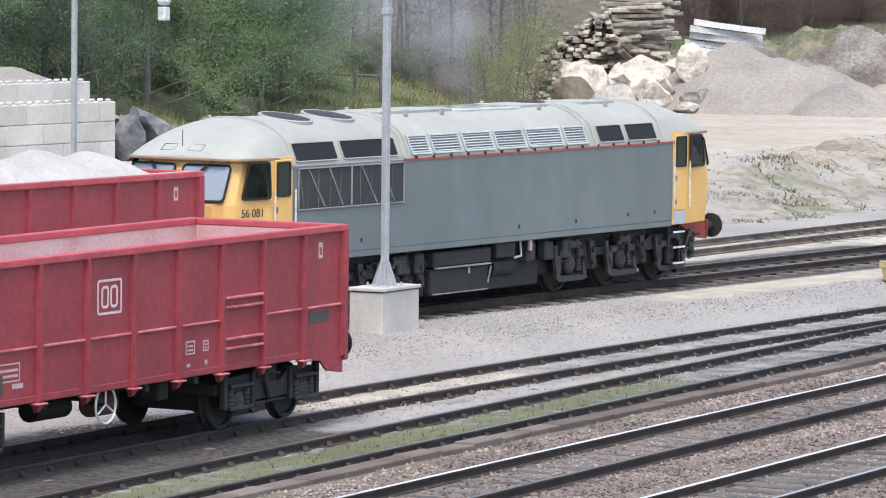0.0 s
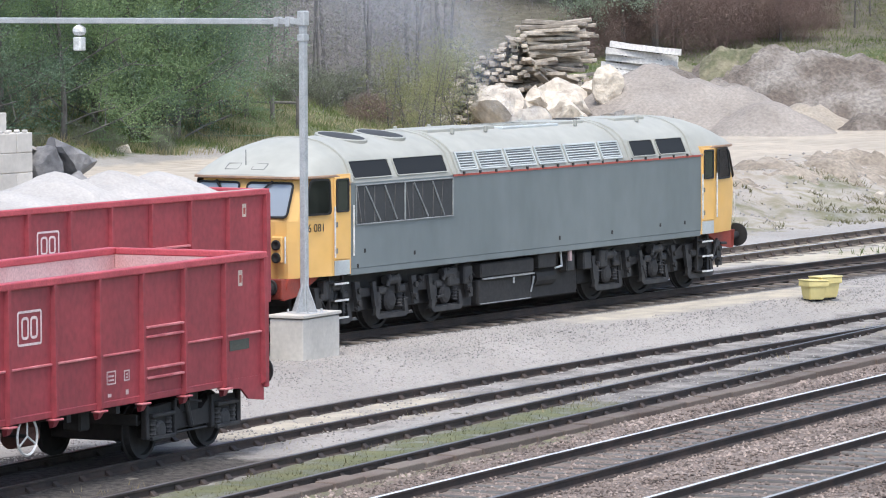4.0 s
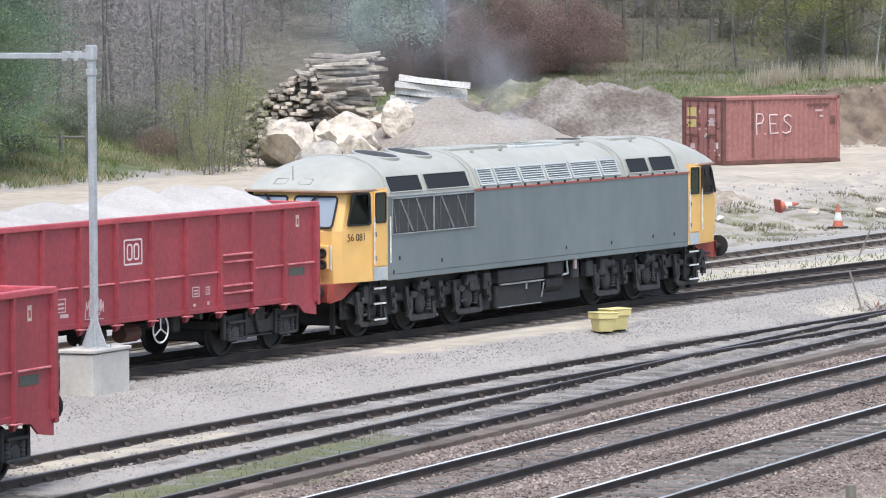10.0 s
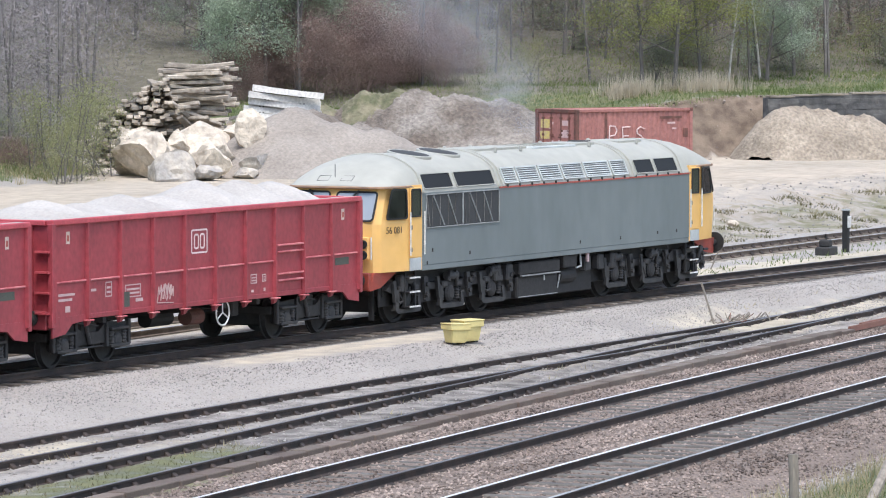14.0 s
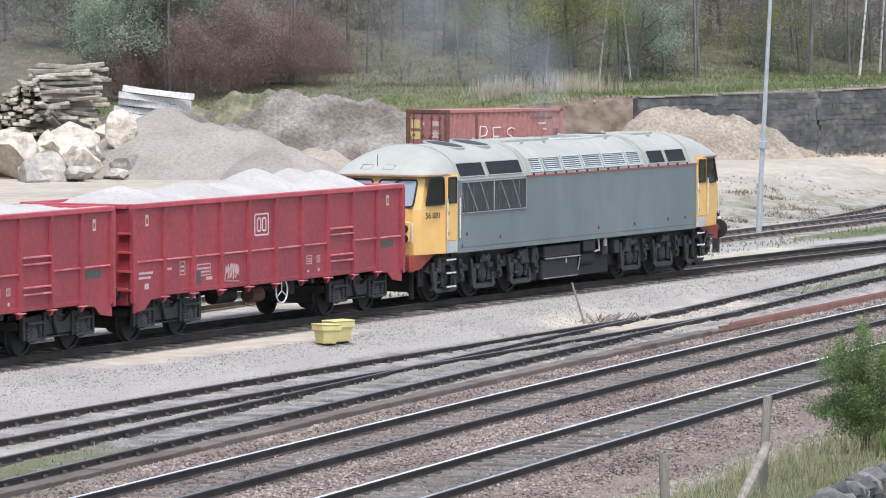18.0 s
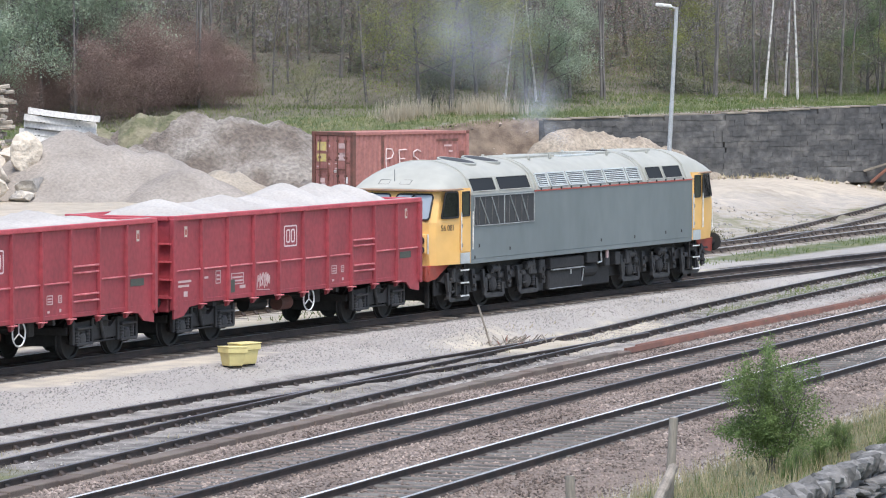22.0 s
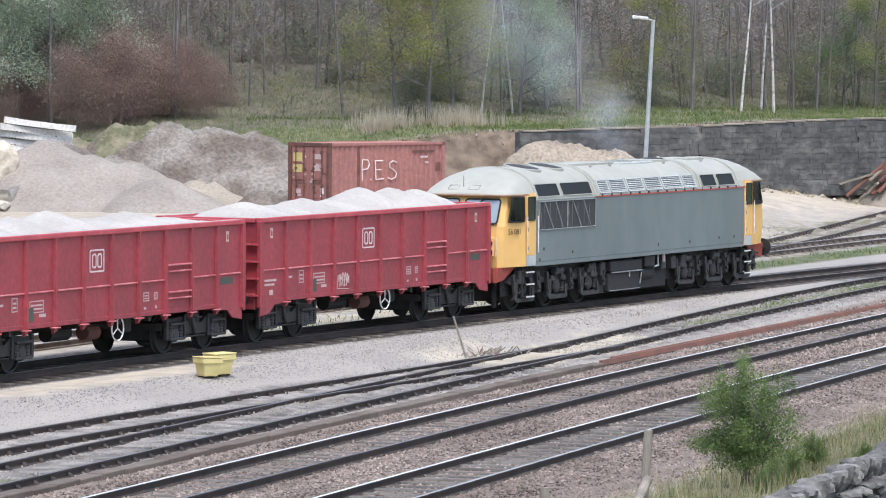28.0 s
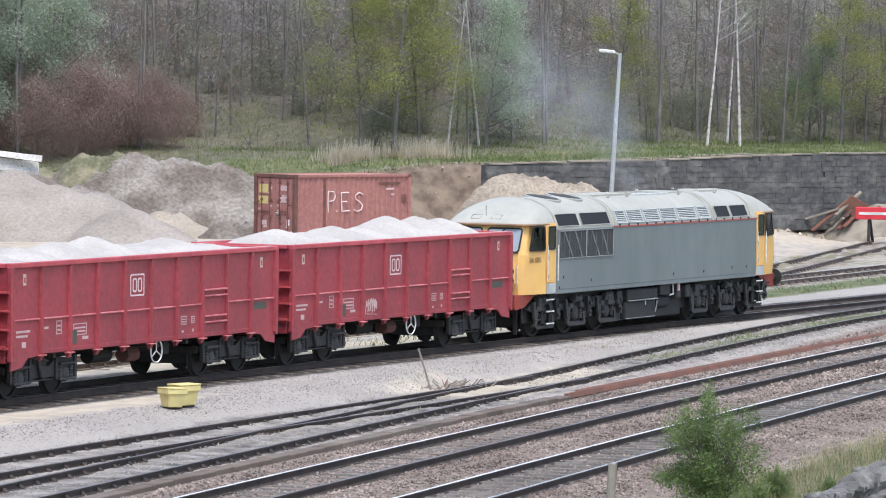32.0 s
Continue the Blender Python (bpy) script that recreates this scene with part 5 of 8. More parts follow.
    for d in (-1, 1):
        end = part("end_wall", solid(min(d * (L - 0.03), d * (L + 0.01)), max(d * (L - 0.03), d * (L + 0.01)), -W + 0.02, W - 0.02, 0.95, 2.9), M_red, t)
        part("end_rail", solid(d * L - 0.08, d * L + 0.08, -W + 0.085, W - 0.085, 2.86, 2.965, 0.02, 2), M_redtop, t)
        part("inner_end", solid(min(d * (L - 0.07), d * (L - 0.045)), max(d * (L - 0.07), d * (L - 0.045)), -W + 0.07, W - 0.07, 1.1, 2.86), M_inner, t)
        for y in (-0.9, -0.3, 0.3, 0.9):
            part("end_post", solid(min(d * L, d * (L + 0.1)), max(d * L, d * (L + 0.1)), y - 0.05, y + 0.05, 0.95, 2.88, 0.01, 1), M_red, end)
        for y in (-1.2,):
            for z in (1.15, 1.55, 1.95, 2.35):
                part("end_step", solid(min(d * (L + 0.02), d * (L + 0.12)), max(d * (L + 0.02), d * (L + 0.12)), y - 0.16, y + 0.16, z - 0.02, z + 0.02), M_redtop, end)
        part("head_stock", solid(min(d * (L - 0.1), d * (L + 0.04)), max(d * (L - 0.1), d * (L + 0.04)), -1.25, 1.25, 0.82, 1.2, 0.02, 1), M_red, t)
        for s in (-1, 1):
            buffer(t, d * (L + 0.04), s * 0.92, 1.05, d, buffer_length, 0.25)
            part("corner_post", solid(min(d * (L - 0.06), d * (L + 0.06)), max(d * (L - 0.06), d * (L + 0.06)), s * (W + 0.03) - 0.06, s * (W + 0.03) + 0.06, 0.86, 2.9, 0.015, 1), M_red, t)
        part("coupling_hook", solid(min(d * L, d * (L + 0.4)), max(d * L, d * (L + 0.4)), -0.05, 0.05, 0.98, 1.1, 0.02, 1), M_black, t)
        part("air_hose", bar((d * (L + 0.06), 0.4, 0.95), (d * (L + 0.22), 0.35, 0.5), 0.028, 6), M_black, t)
    part("floor", solid(-L + 0.05, L - 0.05, -W + 0.03, W - 0.03, 1.02, 1.1), M_inner, t)
    part("centre_sill", solid(-L + 0.1, L - 0.1, -0.22, 0.22, 0.72, 1.02), M_black, t)
    for x in (-4.2, -2.2, -1.0, 0.6, 2.0, 4.2):
        part("cross_bearer", solid(x - 0.06, x + 0.06, -1.25, 1.25, 0.84, 1.04), M_black, t)
    part("air_reservoir", bar((-1.4, -0.5, 0.7), (-0.5, -0.5, 0.7), 0.17, 14), M_frame, t, "grimy dark air reservoir")
    part("brake_cylinder", bar((-0.2, -0.75, 0.68), (0.35, -0.75, 0.68), 0.17, 12), M_cont_rust, t)
    part("distributor", solid(1.5, 1.8, -0.9, -0.6, 0.6, 0.95, 0.03, 1), M_black, t)
    for s in (-1, 1):
        hw = new("handbrake_wheel")
        hw.parent = t
        hw.matrix_basis = pose(wheel_x * (-s), s * 1.28, 0.76)
        hw["label"] = "white spoked handbrake wheel"
        bm = bmesh.new()
        secs = []
        for i in range(25):
            a = 2 * math.pi * i / 24
            c = Vector((math.cos(a), 0, math.sin(a)))
            secs.append([c * (0.27 + 0.022 * math.cos(q)) + Vector((0, 0.022 * math.sin(q), 0)) for q in (0, 1.57, 3.14, 4.71)])
        loft(bm, secs, closed=True, cap=False)
        part("rim", bm, M_white, hw)
        for q in range(3):
            a = radians(90 + 120 * q)
            part("spoke", bar((0, 0, 0), (0.27 * math.cos(a), 0, 0.27 * math.sin(a)), 0.016, 5), M_white, hw)
        part("spindle", bar((0, -s * 0.35, 0), (0, 0, 0), 0.03, 6), M_black, hw)
    sets = wagon_bogie(t, -4.48) + wagon_bogie(t, 4.48)
    return t, sets


def bmesh_scribble(x, y, z):
    """Loops of a spray line."""
    bm = bmesh.new()
    r = random.Random(4)
    for k in range(5):
        px, pz = x + 0.12 * k, z + 0.02
        pts = [(px, pz), (px + 0.05, pz + 0.3), (px + 0.1, pz + 0.12), (px + 0.12, pz + 0.28), (px + 0.16, pz + 0.04)]
        pts = [(a + r.uniform(-0.03, 0.03), b + r.uniform(-0.04, 0.04)) for a, b in pts]
        for (a, b), (c, d) in zip(pts[:-1], pts[1:]):
            rod(bm, (a, y, b), (c, y, d), 0.012, n=4)
    rod(bm, (x - 0.03, y, z - 0.03), (x + 0.62, y, z - 0.06), 0.012, n=4)
    return bm


def build_train():
    loads = (((4.75, 0.42, 1.2), (3.3, 0.5, 1.3), (1.5, 0.52, 1.4), (-0.2, 0.28, 1.2), (-1.6, 0.36, 1.3), (-3.2, 0.22, 1.2), (-4.6, 0.34, 1.3)),
             ((4.9, 0.1, 1.0), (3.2, 0.3, 1.3), (1.4, 0.2, 1.2), (-0.4, 0.42, 1.3), (-2.0, 0.34, 1.2), (-3.8, 0.28, 1.3), (-5.2, 0.2, 1.1)),
             ((4.8, 0.36, 1.3), (3.0, 0.42, 1.3), (1.2, 0.34, 1.3), (-0.8, 0.4, 1.3), (-2.6, 0.3, 1.3), (-4.6, 0.34, 1.3)))
    labels = ("loaded red box wagon behind the locomotive, with a graffiti tag", "loaded red box wagon with worn paint, second in the train", "loaded red box wagon with heaped stone, third in the train")
    for k in range(3):
        w, sets = build_wagon(labels[k], 0.45, k + 1)
        rolling.extend(sets)
        train_wagons.append(w)
        for q in (-1, 1):
            part("dust_line", solid(-6.2, 6.2, q * 1.3 - 0.045, q * 1.3 + 0.045, 2.965, 2.978, 0.004, 1), M_ballast, w, "white stone dust lying on the top rail")
        load = part("stone_load", heap_row(random.Random(20 + k), loads[k]), M_ballast, w, "heaped white crushed stone load")
    empty, _ = build_wagon("empty red box wagon standing on the siding", -0.6, 9, 0.64)
    empty.matrix_world = pose(-42.9, float(s1(-42.9)) + 0.05, LOW, 0, 0, 7.0)


build_train()


# ---- the yard ----
def rough_rock(seed, size, sub=3, cuts=11):
    """A boulder: a ball cut by random planes and roughened."""
    r = random.Random(seed)
    bm = bmesh.new()
    bmesh.ops.create_icosphere(bm, subdivisions=sub, radius=1.0)
    planes = []
    for _ in range(cuts):
        n = Vector((r.gauss(0, 1), r.gauss(0, 1), r.gauss(0, 1))).normalized()
        planes.append((n, r.uniform(0.42, 0.75)))
    for v in bm.verts:
        for n, d in planes:
            h = v.co.dot(n) - d
            if h > 0:
                v.co -= n * h * 0.985
        v.co += v.co.normalized() * noise.noise(v.co * 3.4 + Vector((seed, 0, 0))) * 0.1 + v.co.normalized() * noise.noise(v.co * 8.0 + Vector((0, seed, 0))) * 0.06
        v.co.x *= size[0] / 1.75
        v.co.y *= size[1] / 1.75
        v.co.z *= size[2] / 1.75
    return bm


def boulder(name, label, group, at, size, seed, mat, turn=0.0):
    ob = part(name, rough_rock(seed, size), mat)
    ob.matrix_world = pose(at[0], at[1], at[2], 0, 0, turn)
    return tagged(ob, label, "boulder", group)


def heap(name, label, category, peaks, reach, mat, n=44, rough=0.05, steep=0.62, seed=0, kind="", base=None):
    """A tipped heap over one or more peaks (x, y, height over the ground, crest radius), one sheet that dips into the ground at its rim."""
    cx = sum(p[0] for p in peaks) / len(peaks)
    cy = sum(p[1] for p in peaks) / len(peaks)
    bm = bmesh.new()
    rows = []
    for i in range(n + 1):
        row = []
        for j in range(n + 1):
            x, y = cx + reach[0] * (2 * i / n - 1), cy + reach[1] * (2 * j / n - 1)
            h = -0.35
            for px, py, hh, rr in peaks:
                d = math.hypot(x - px, y - py)
                h = max(h, hh - steep * (math.sqrt(d * d + rr * rr) - rr))
            p = Vector((x * 0.8 + seed * 7, y * 0.8, 0))
            h += rough * 3 * noise.noise(p) + rough * 1.6 * noise.noise(p * 3.1) + rough * noise.noise(p * 8)
            row.append((x - cx, y - cy, (gz(x, y) if base is None else base) + max(h, -0.35)))
        rows.append(row)
    loft(bm, rows)
    ob = part(name, bm, mat, smooth=True)
    ob.matrix_world = pose(cx, cy, 0)
    return tagged(ob, label, category, kind=kind)


heap("gravel_mound", "tall conical heap of grey crushed stone", "gravel heap", ((57.0, 38.0, 2.6, 0.7), (57.4, 36.3, 2.05, 0.8), (55.6, 37.2, 1.7, 0.8), (57.6, 34.6, 1.75, 0.7)), (6.5, 6.5), M_heap, seed=1)
heap("gravel_mound", "lower spread heap of crushed stone with a rounded crest", "gravel heap", ((56.4, 32.6, 1.25, 0.8), (57.5, 33.8, 1.3, 0.6)), (4.5, 4.5), M_heap, n=32, seed=2, rough=0.03)
heap("gravel_mound", "small pale sandy heap beside the grey stone", "gravel heap", ((60.6, 33.4, 1.0, 0.3), (61.4, 33.0, 0.85, 0.3)), (3.2, 3.2), M_heap_sand, n=28, seed=3)
heap("rubble_mound", "rough heap of pale rubble behind the crushed stone", "rubble heap", ((60.2, 39.4, 2.5, 0.4), (61.4, 37.6, 1.9, 0.5)), (4, 4), M_soil, n=30, rough=0.12, seed=4)
heap("soil_mound", "big mound of excavated soil with turf on its top", "soil mound", ((69.0, 42.8, 2.3, 1.4), (69.7, 41.2, 2.7, 1.3), (70.2, 39.8, 3.05, 1.3), (71.0, 38.2, 2.9, 1.3), (71.8, 36.6, 2.55, 1.2), (72.6, 35.0, 2.1, 1.0)), (8, 8), M_soil, n=110, rough=0.1, steep=0.95, seed=5)
heap("turf_cap", "patch of rough turf on top of the soil mound", "turf", ((68.7, 43.3, 2.38, 1.5), (69.6, 41.6, 2.86, 1.6), (70.0, 40.5, 3.12, 1.0)), (3.4, 3.4), M_turf, n=70, rough=0.1, steep=1.35, seed=5)
heap("spoil_mound", "low heap of stony brown soil", "soil mound", ((61.5, 31.0, 0.6, 0.5), (62.6, 30.0, 0.75, 0.4)), (2.6, 2.6), M_soil, n=24, rough=0.09, seed=6)
heap("rubble_mound", "pale fan of rubble fallen against the wall", "rubble heap", [(83.3 + 5.6 * k / 24, 28.9 - 4.8 * k / 24, 2.3 - 0.9 * k / 24 - 1.1 * max(0, k - 16) / 8 + 0.08 * math.sin(1.1 * k), 0.7) for k in range(25)], (5, 5), M_fan, n=100, rough=0.08, steep=1.35, seed=7, base=0.62)
heap("spoil_mound", "rough spoil ridge on the bank above the track", "soil mound", ((20.5, 14.2, 0.1, 1.2), (24.5, 14.8, 0.2, 1.4), (28.0, 14.4, 0.18, 1.5), (31.5, 15.4, 0.2, 1.4), (36.0, 15.6, 0.12, 1.4)), (11, 4), M_fan, n=64, rough=0.085, steep=0.3, seed=8)

for k, (at, size, mat, turn) in enumerate((
        ((48.9, 38.9, 0.9), (2.6, 2.0, 1.9), M_rock_grey, 10), ((51.4, 38.4, 1.1), (2.3, 1.9, 1.7), M_rock_pale, 50), ((50.6, 40.6, 1.4), (2.9, 2.4, 2.0), M_rock_pale, 80),
        ((53.0, 39.4, 1.5), (2.8, 2.3, 2.2), M_rock_pale, 20), ((54.6, 38.6, 2.2), (1.4, 1.5, 1.9), M_rock_pale, 5), ((52.4, 42.6, 1.6), (3.2, 2.6, 2.1), M_rock_pale, 35),
        ((54.6, 41.0, 1.9), (2.4, 2.3, 1.8), M_rock_pale, 65), ((53.0, 37.4, 1.05), (1.7, 1.4, 1.3), M_rock_grey, 15), ((54.5, 37.6, 1.1), (1.6, 1.6, 1.4), M_rock_pale, 75),
        ((50.0, 37.7, 0.95), (1.2, 1.1, 0.9), M_rock_grey, 25), ((56.0, 40.2, 2.2), (1.3, 1.2, 1.2), M_rock_pale, 0), ((52.2, 37.4, 0.85), (1.0, 0.9, 0.8), M_rock_grey, 60), ((51.6, 40.0, 1.95), (1.3, 1.3, 1.1), M_rock_pale, 30))):
    boulder("boulder", "large pale limestone boulder in a tumbled pile" if mat is M_rock_pale else "large grey limestone boulder in a tumbled pile", "boulder pile", at, size, 11 + k, mat, turn)
for k, (at, size, turn) in enumerate((((9.6, 30.2, 1.4), (1.9, 1.8, 1.9), 0), ((8.45, 29.85, 1.25), (1.1, 1.1, 1.6), 40), ((8.9, 29.2, 0.8), (1.6, 1.3, 0.9), 80))):
    boulder("boulder", "dark grey quarried rock beside the concrete block wall", "rocks by the wall", at, size, 40 + k, M_rock_dark, turn)
boulder("boulder", "small white stone lying at the foot of the trees", "", (25.2, 39.8, gz(25.2, 39.8) + 0.12), (0.75, 0.55, 0.45), 60, M_rock_pale)
for k, (a, b) in enumerate(((30.5, 12.6), (36.4, 12.2), (24.8, 11.4), (40.6, 11.8))):
    boulder("boulder", "white stone lying on the weedy bank", "stones on the bank", (a, b, gz(a, b) + 0.08), (0.55, 0.4, 0.32), 70 + k, M_rock_pale, 30 * k)


def timber_stack():
    """Old sleepers thrown into a tall pile, each one its own beam."""
    t = thing("sleeper_pile", "tall untidy pile of weathered grey timber sleepers", "timber pile")
    bm = solid(-1.3, 1.3, -0.13, 0.13, -0.07, 0.07, 0.018, 1)
    first = part("timber", bm, M_timber, t)
    r = random.Random(31)
    side = Vector((math.cos(radians(118.5)), math.sin(radians(118.5))))
    poses = []
    for layer in range(27):
        z = 0.85 + layer * 0.15
        half = 1.55 - 0.045 * layer
        for k in range(3):
            off = r.uniform(-half, half) * 0.55 - 0.5
            a, b = 62.2 + side.x * off + r.uniform(-0.5, 0.5), 46.3 + side.y * off + r.uniform(-0.2, 0.2)
            poses.append(pose(a, b, z + r.uniform(-0.04, 0.04), r.uniform(-9, 9), r.uniform(-10, 10), -61.5 + (r.uniform(-14, 14) if r.random() < 0.65 else r.uniform(-55, 55))))
    for col in range(9):
        for layer in range(int(25 - col * 1.5 + r.uniform(-1.5, 1))):
            a, b = 61.6 + side.x * (0.55 + col * 0.33), 46.2 + side.y * (0.55 + col * 0.33)
            poses.append(pose(a + r.uniform(-0.3, 0.3), b + r.uniform(-0.06, 0.06), 0.85 + layer * 0.155, r.uniform(-8, 8), r.uniform(-4, 4), 28 + r.uniform(-16, 16)))
    for _ in range(34):
        off = r.uniform(-1.6, 3.4)
        poses.append(pose(61.3 + side.x * off, 45.9 + side.y * off, 1.3 + r.uniform(-0.4, 1.9), r.uniform(-25, 25), r.uniform(-30, 30), r.uniform(-110, 30)))
    first.matrix_basis = poses[0]
    for m in poses[1:]:
        again(first, m)


timber_stack()


def beam_stack():
    bm = bmesh.new()
    loft(bm, [[(x, y, z) for y, z in ((-0.16, -0.11), (0.16, -0.11), (0.12, 0.1 + 0.03 * abs(x)), (-0.12, 0.1 + 0.03 * abs(x)))] for x in (-1.45, -0.9, -0.5, 0.5, 0.9, 1.45)], closed=True)
    first = None
    r = random.Random(7)
    for k in range(19):
        z, row = 2.2 + 0.26 * (k // 3), k % 3
        m = pose(61.6 + row * 0.36 + r.uniform(-0.1, 0.1), 41.7 + row * 0.18 - 0.25 * (k // 6), z - 0.1 * row, 0, 7 + r.uniform(-3, 3), -60 + r.uniform(-7, 7))
        if first is None:
            first = tagged(part("concrete_sleeper", bm, M_beam), "white concrete sleeper stacked beside the timber pile", "concrete sleeper", "stacked concrete sleepers")
            first.matrix_world = m
            for s in (-1, 1):
                for q in (-0.07, 0.07):
                    part("rail_clip", solid(s * 0.72 + q - 0.03, s * 0.72 + q + 0.03, -0.08, 0.08, 0.1, 0.16), M_frame, first)
        else:
            copy_thing(first, m)
    heap("rubble_mound", "rubble base under the stacked concrete sleepers", "rubble heap", ((62.0, 42.0, 1.75, 1.2),), (4, 4), M_soil, n=24, rough=0.12, steep=0.8, seed=9)


beam_stack()


def shipping_container():
    L, W, Hh = 6.06, 2.44, 2.59
    t = thing("shipping_container", "red oxide shipping container with white painted letters", "shipping container", m=pose(59.4, 26.9, 0.66, 0, 0, -22.5))
    for name, y0, d in (("side_wall", 0.0, -1), ("side_wall", W, 1)):
        bm = bmesh.new()
        pts = []
        n = 22
        for i in range(n):
            x0 = 0.16 + (L - 0.32) * i / n
            w = (L - 0.32) / n
            for f, dep in ((0.0, 0.0), (0.32, 0.0), (0.5, 0.036), (0.82, 0.036)):
                pts.append((x0 + w * f, dep))
        pts.append((L - 0.16, 0.0))
        yy = lambda dep: (0.045 + dep) if d < 0 else (W - 0.045 - dep)
        loft(bm, [[(x, yy(dp), 0.16) for x, dp in pts], [(x, yy(dp), Hh - 0.1) for x, dp in pts]])
        part(name, bm, M_cont, t, "corrugated red oxide side")
        part("top_side_rail", solid(0.1, L - 0.1, y0 - 0.0 if d < 0 else y0 - 0.07, y0 + 0.07 if d < 0 else y0, Hh - 0.11, Hh, 0.01, 1), M_cont, t)
        part("bottom_side_rail", solid(0.1, L - 0.1, y0 if d < 0 else y0 - 0.07, y0 + 0.07 if d < 0 else y0, 0.0, 0.16, 0.01, 1), M_cont_rust, t)
    part("roof", solid(0.1, L - 0.1, 0.07, W - 0.07, Hh - 0.06, Hh - 0.02), M_cont_top, t, "sun-bleached roof panel")
    part("floor", solid(0.1, L - 0.1, 0.07, W - 0.07, 0.05, 0.14), M_cont_rust, t)
    part("end_wall", solid(L - 0.09, L - 0.04, 0.12, W - 0.12, 0.12, Hh - 0.1), M_cont, t)
    for x in (0.0, L - 0.16):
        for y in (0.0, W - 0.16):
            part("corner_post", solid(x, x + 0.16, y, y + 0.16, 0, Hh, 0.012, 1), M_cont_rust if x == 0 else M_cont, t)
            for z in (0.0, Hh - 0.115):
                part("corner_casting", solid(x - 0.008, x + 0.168, y - 0.008, y + 0.168, z - 0.004, z + 0.122, 0.01, 1), M_cont_rust, t)
    part("door_header", solid(0.02, 0.12, 0.16, W - 0.16, Hh - 0.14, Hh, 0.01, 1), M_cont_rust, t)
    part("door_sill", solid(0.02, 0.12, 0.16, W - 0.16, 0, 0.14, 0.01, 1), M_cont_rust, t)
    for y0 in (0.17, 1.225):
        door = part("door", solid(0.05, 0.1, y0, y0 + 1.04, 0.15, Hh - 0.15, 0.01, 1), M_cont, t, "rust-stained container door with locking bars")
        for yb in (0.28, 0.76):
            part("lock_bar", bar((0.02, y0 + yb, 0.1), (0.02, y0 + yb, Hh - 0.08), 0.022, 6), M_cont_rust, door)
            for z in (0.3, 0.9, 1.6, 2.25):
                part("bar_keeper", solid(0.0, 0.05, y0 + yb - 0.07, y0 + yb + 0.07, z - 0.04, z + 0.04, 0.008, 1), M_cont_rust, door)
        part("lock_handle", solid(-0.01, 0.02, y0 + 0.25, y0 + 0.78, 1.12, 1.17), M_cont_rust, door)
        for z in (0.45, 1.25, 2.05):
            part("door_panel", solid(0.04, 0.052, y0 + 0.08, y0 + 0.96, z - 0.25, z + 0.25, 0.01, 1), M_cont, door)
    for y0, z, w, h, mat in ((1.62, 1.86, 0.52, 0.34, M_label_y), (1.62, 1.44, 0.56, 0.3, M_label_y), (0.5, 1.5, 0.46, 0.3, M_mark), (0.52, 1.96, 0.36, 0.2, M_mark), (1.7, 0.62, 0.3, 0.18, M_mark), (0.35, 0.62, 0.16, 0.24, M_chalk)):
        part("door_label", solid(0.03, 0.04, y0, y0 + w, z, z + h), mat, t)
    r = random.Random(14)
    for _ in range(26):
        y0, z, w = r.choice((0.2, 0.42, 0.72, 0.9, 1.3, 1.55, 1.8, 2.0)) + r.uniform(0, 0.12), r.uniform(0.3, 2.2), r.uniform(0.06, 0.24)
        part("door_mark", solid(0.03, 0.042, y0, y0 + w, z, z + r.uniform(0.03, 0.1)), r.choice((M_mark, M_mark, M_cont_rust, M_cont_rust, M_chalk)), t)
    for x in (1.55,):
        part("rust_streak", solid(x - 0.07, x + 0.07, 0.034, 0.04, 0.25, Hh - 0.15), M_cont_rust, t)
    bm = bmesh.new()
    for line in (((0.03, 0.0), (0.0, 0.42), (0.02, 0.82)), ((0.02, 0.82), (0.28, 0.8), (0.36, 0.64), (0.27, 0.46), (0.02, 0.42)), ((0.4, 0.06), (0.44, 0.02)), ((0.66, 0.04), (0.62, 0.76)), ((0.62, 0.76), (0.98, 0.77)), ((0.64, 0.42), (0.9, 0.42)), ((0.66, 0.04), (1.04, 0.06)), ((1.66, 0.68), (1.48, 0.76), (1.3, 0.66), (1.32, 0.5), (1.5, 0.4), (1.64, 0.26), (1.58, 0.1), (1.4, 0.03), (1.22, 0.1))):
        for (u0, v0), (u1, v1) in zip(line[:-1], line[1:]):
            rod(bm, (1.72 + 1.1 * u0, 0.036, 1.12 + v0), (1.72 + 1.1 * u1, 0.036, 1.12 + v1), 0.026, n=5)
    part("painted_letters", bm, M_logo, t, "hand-painted white letters")
    for x0, x1, z in ((4.35, 5.5, 2.18), (4.75, 5.15, 1.98), (5.0, 5.2, 1.76)):
        part("code_bar", solid(x0, x1, 0.028, 0.036, z, z + (0.1 if z > 2.1 else 0.07)), M_cont_rust if z > 2.1 else M_mark, t)
    part("vent_plate", solid(5.58, 5.82, 0.02, 0.036, 1.45, 1.8), M_cont_rust, t)


shipping_container()


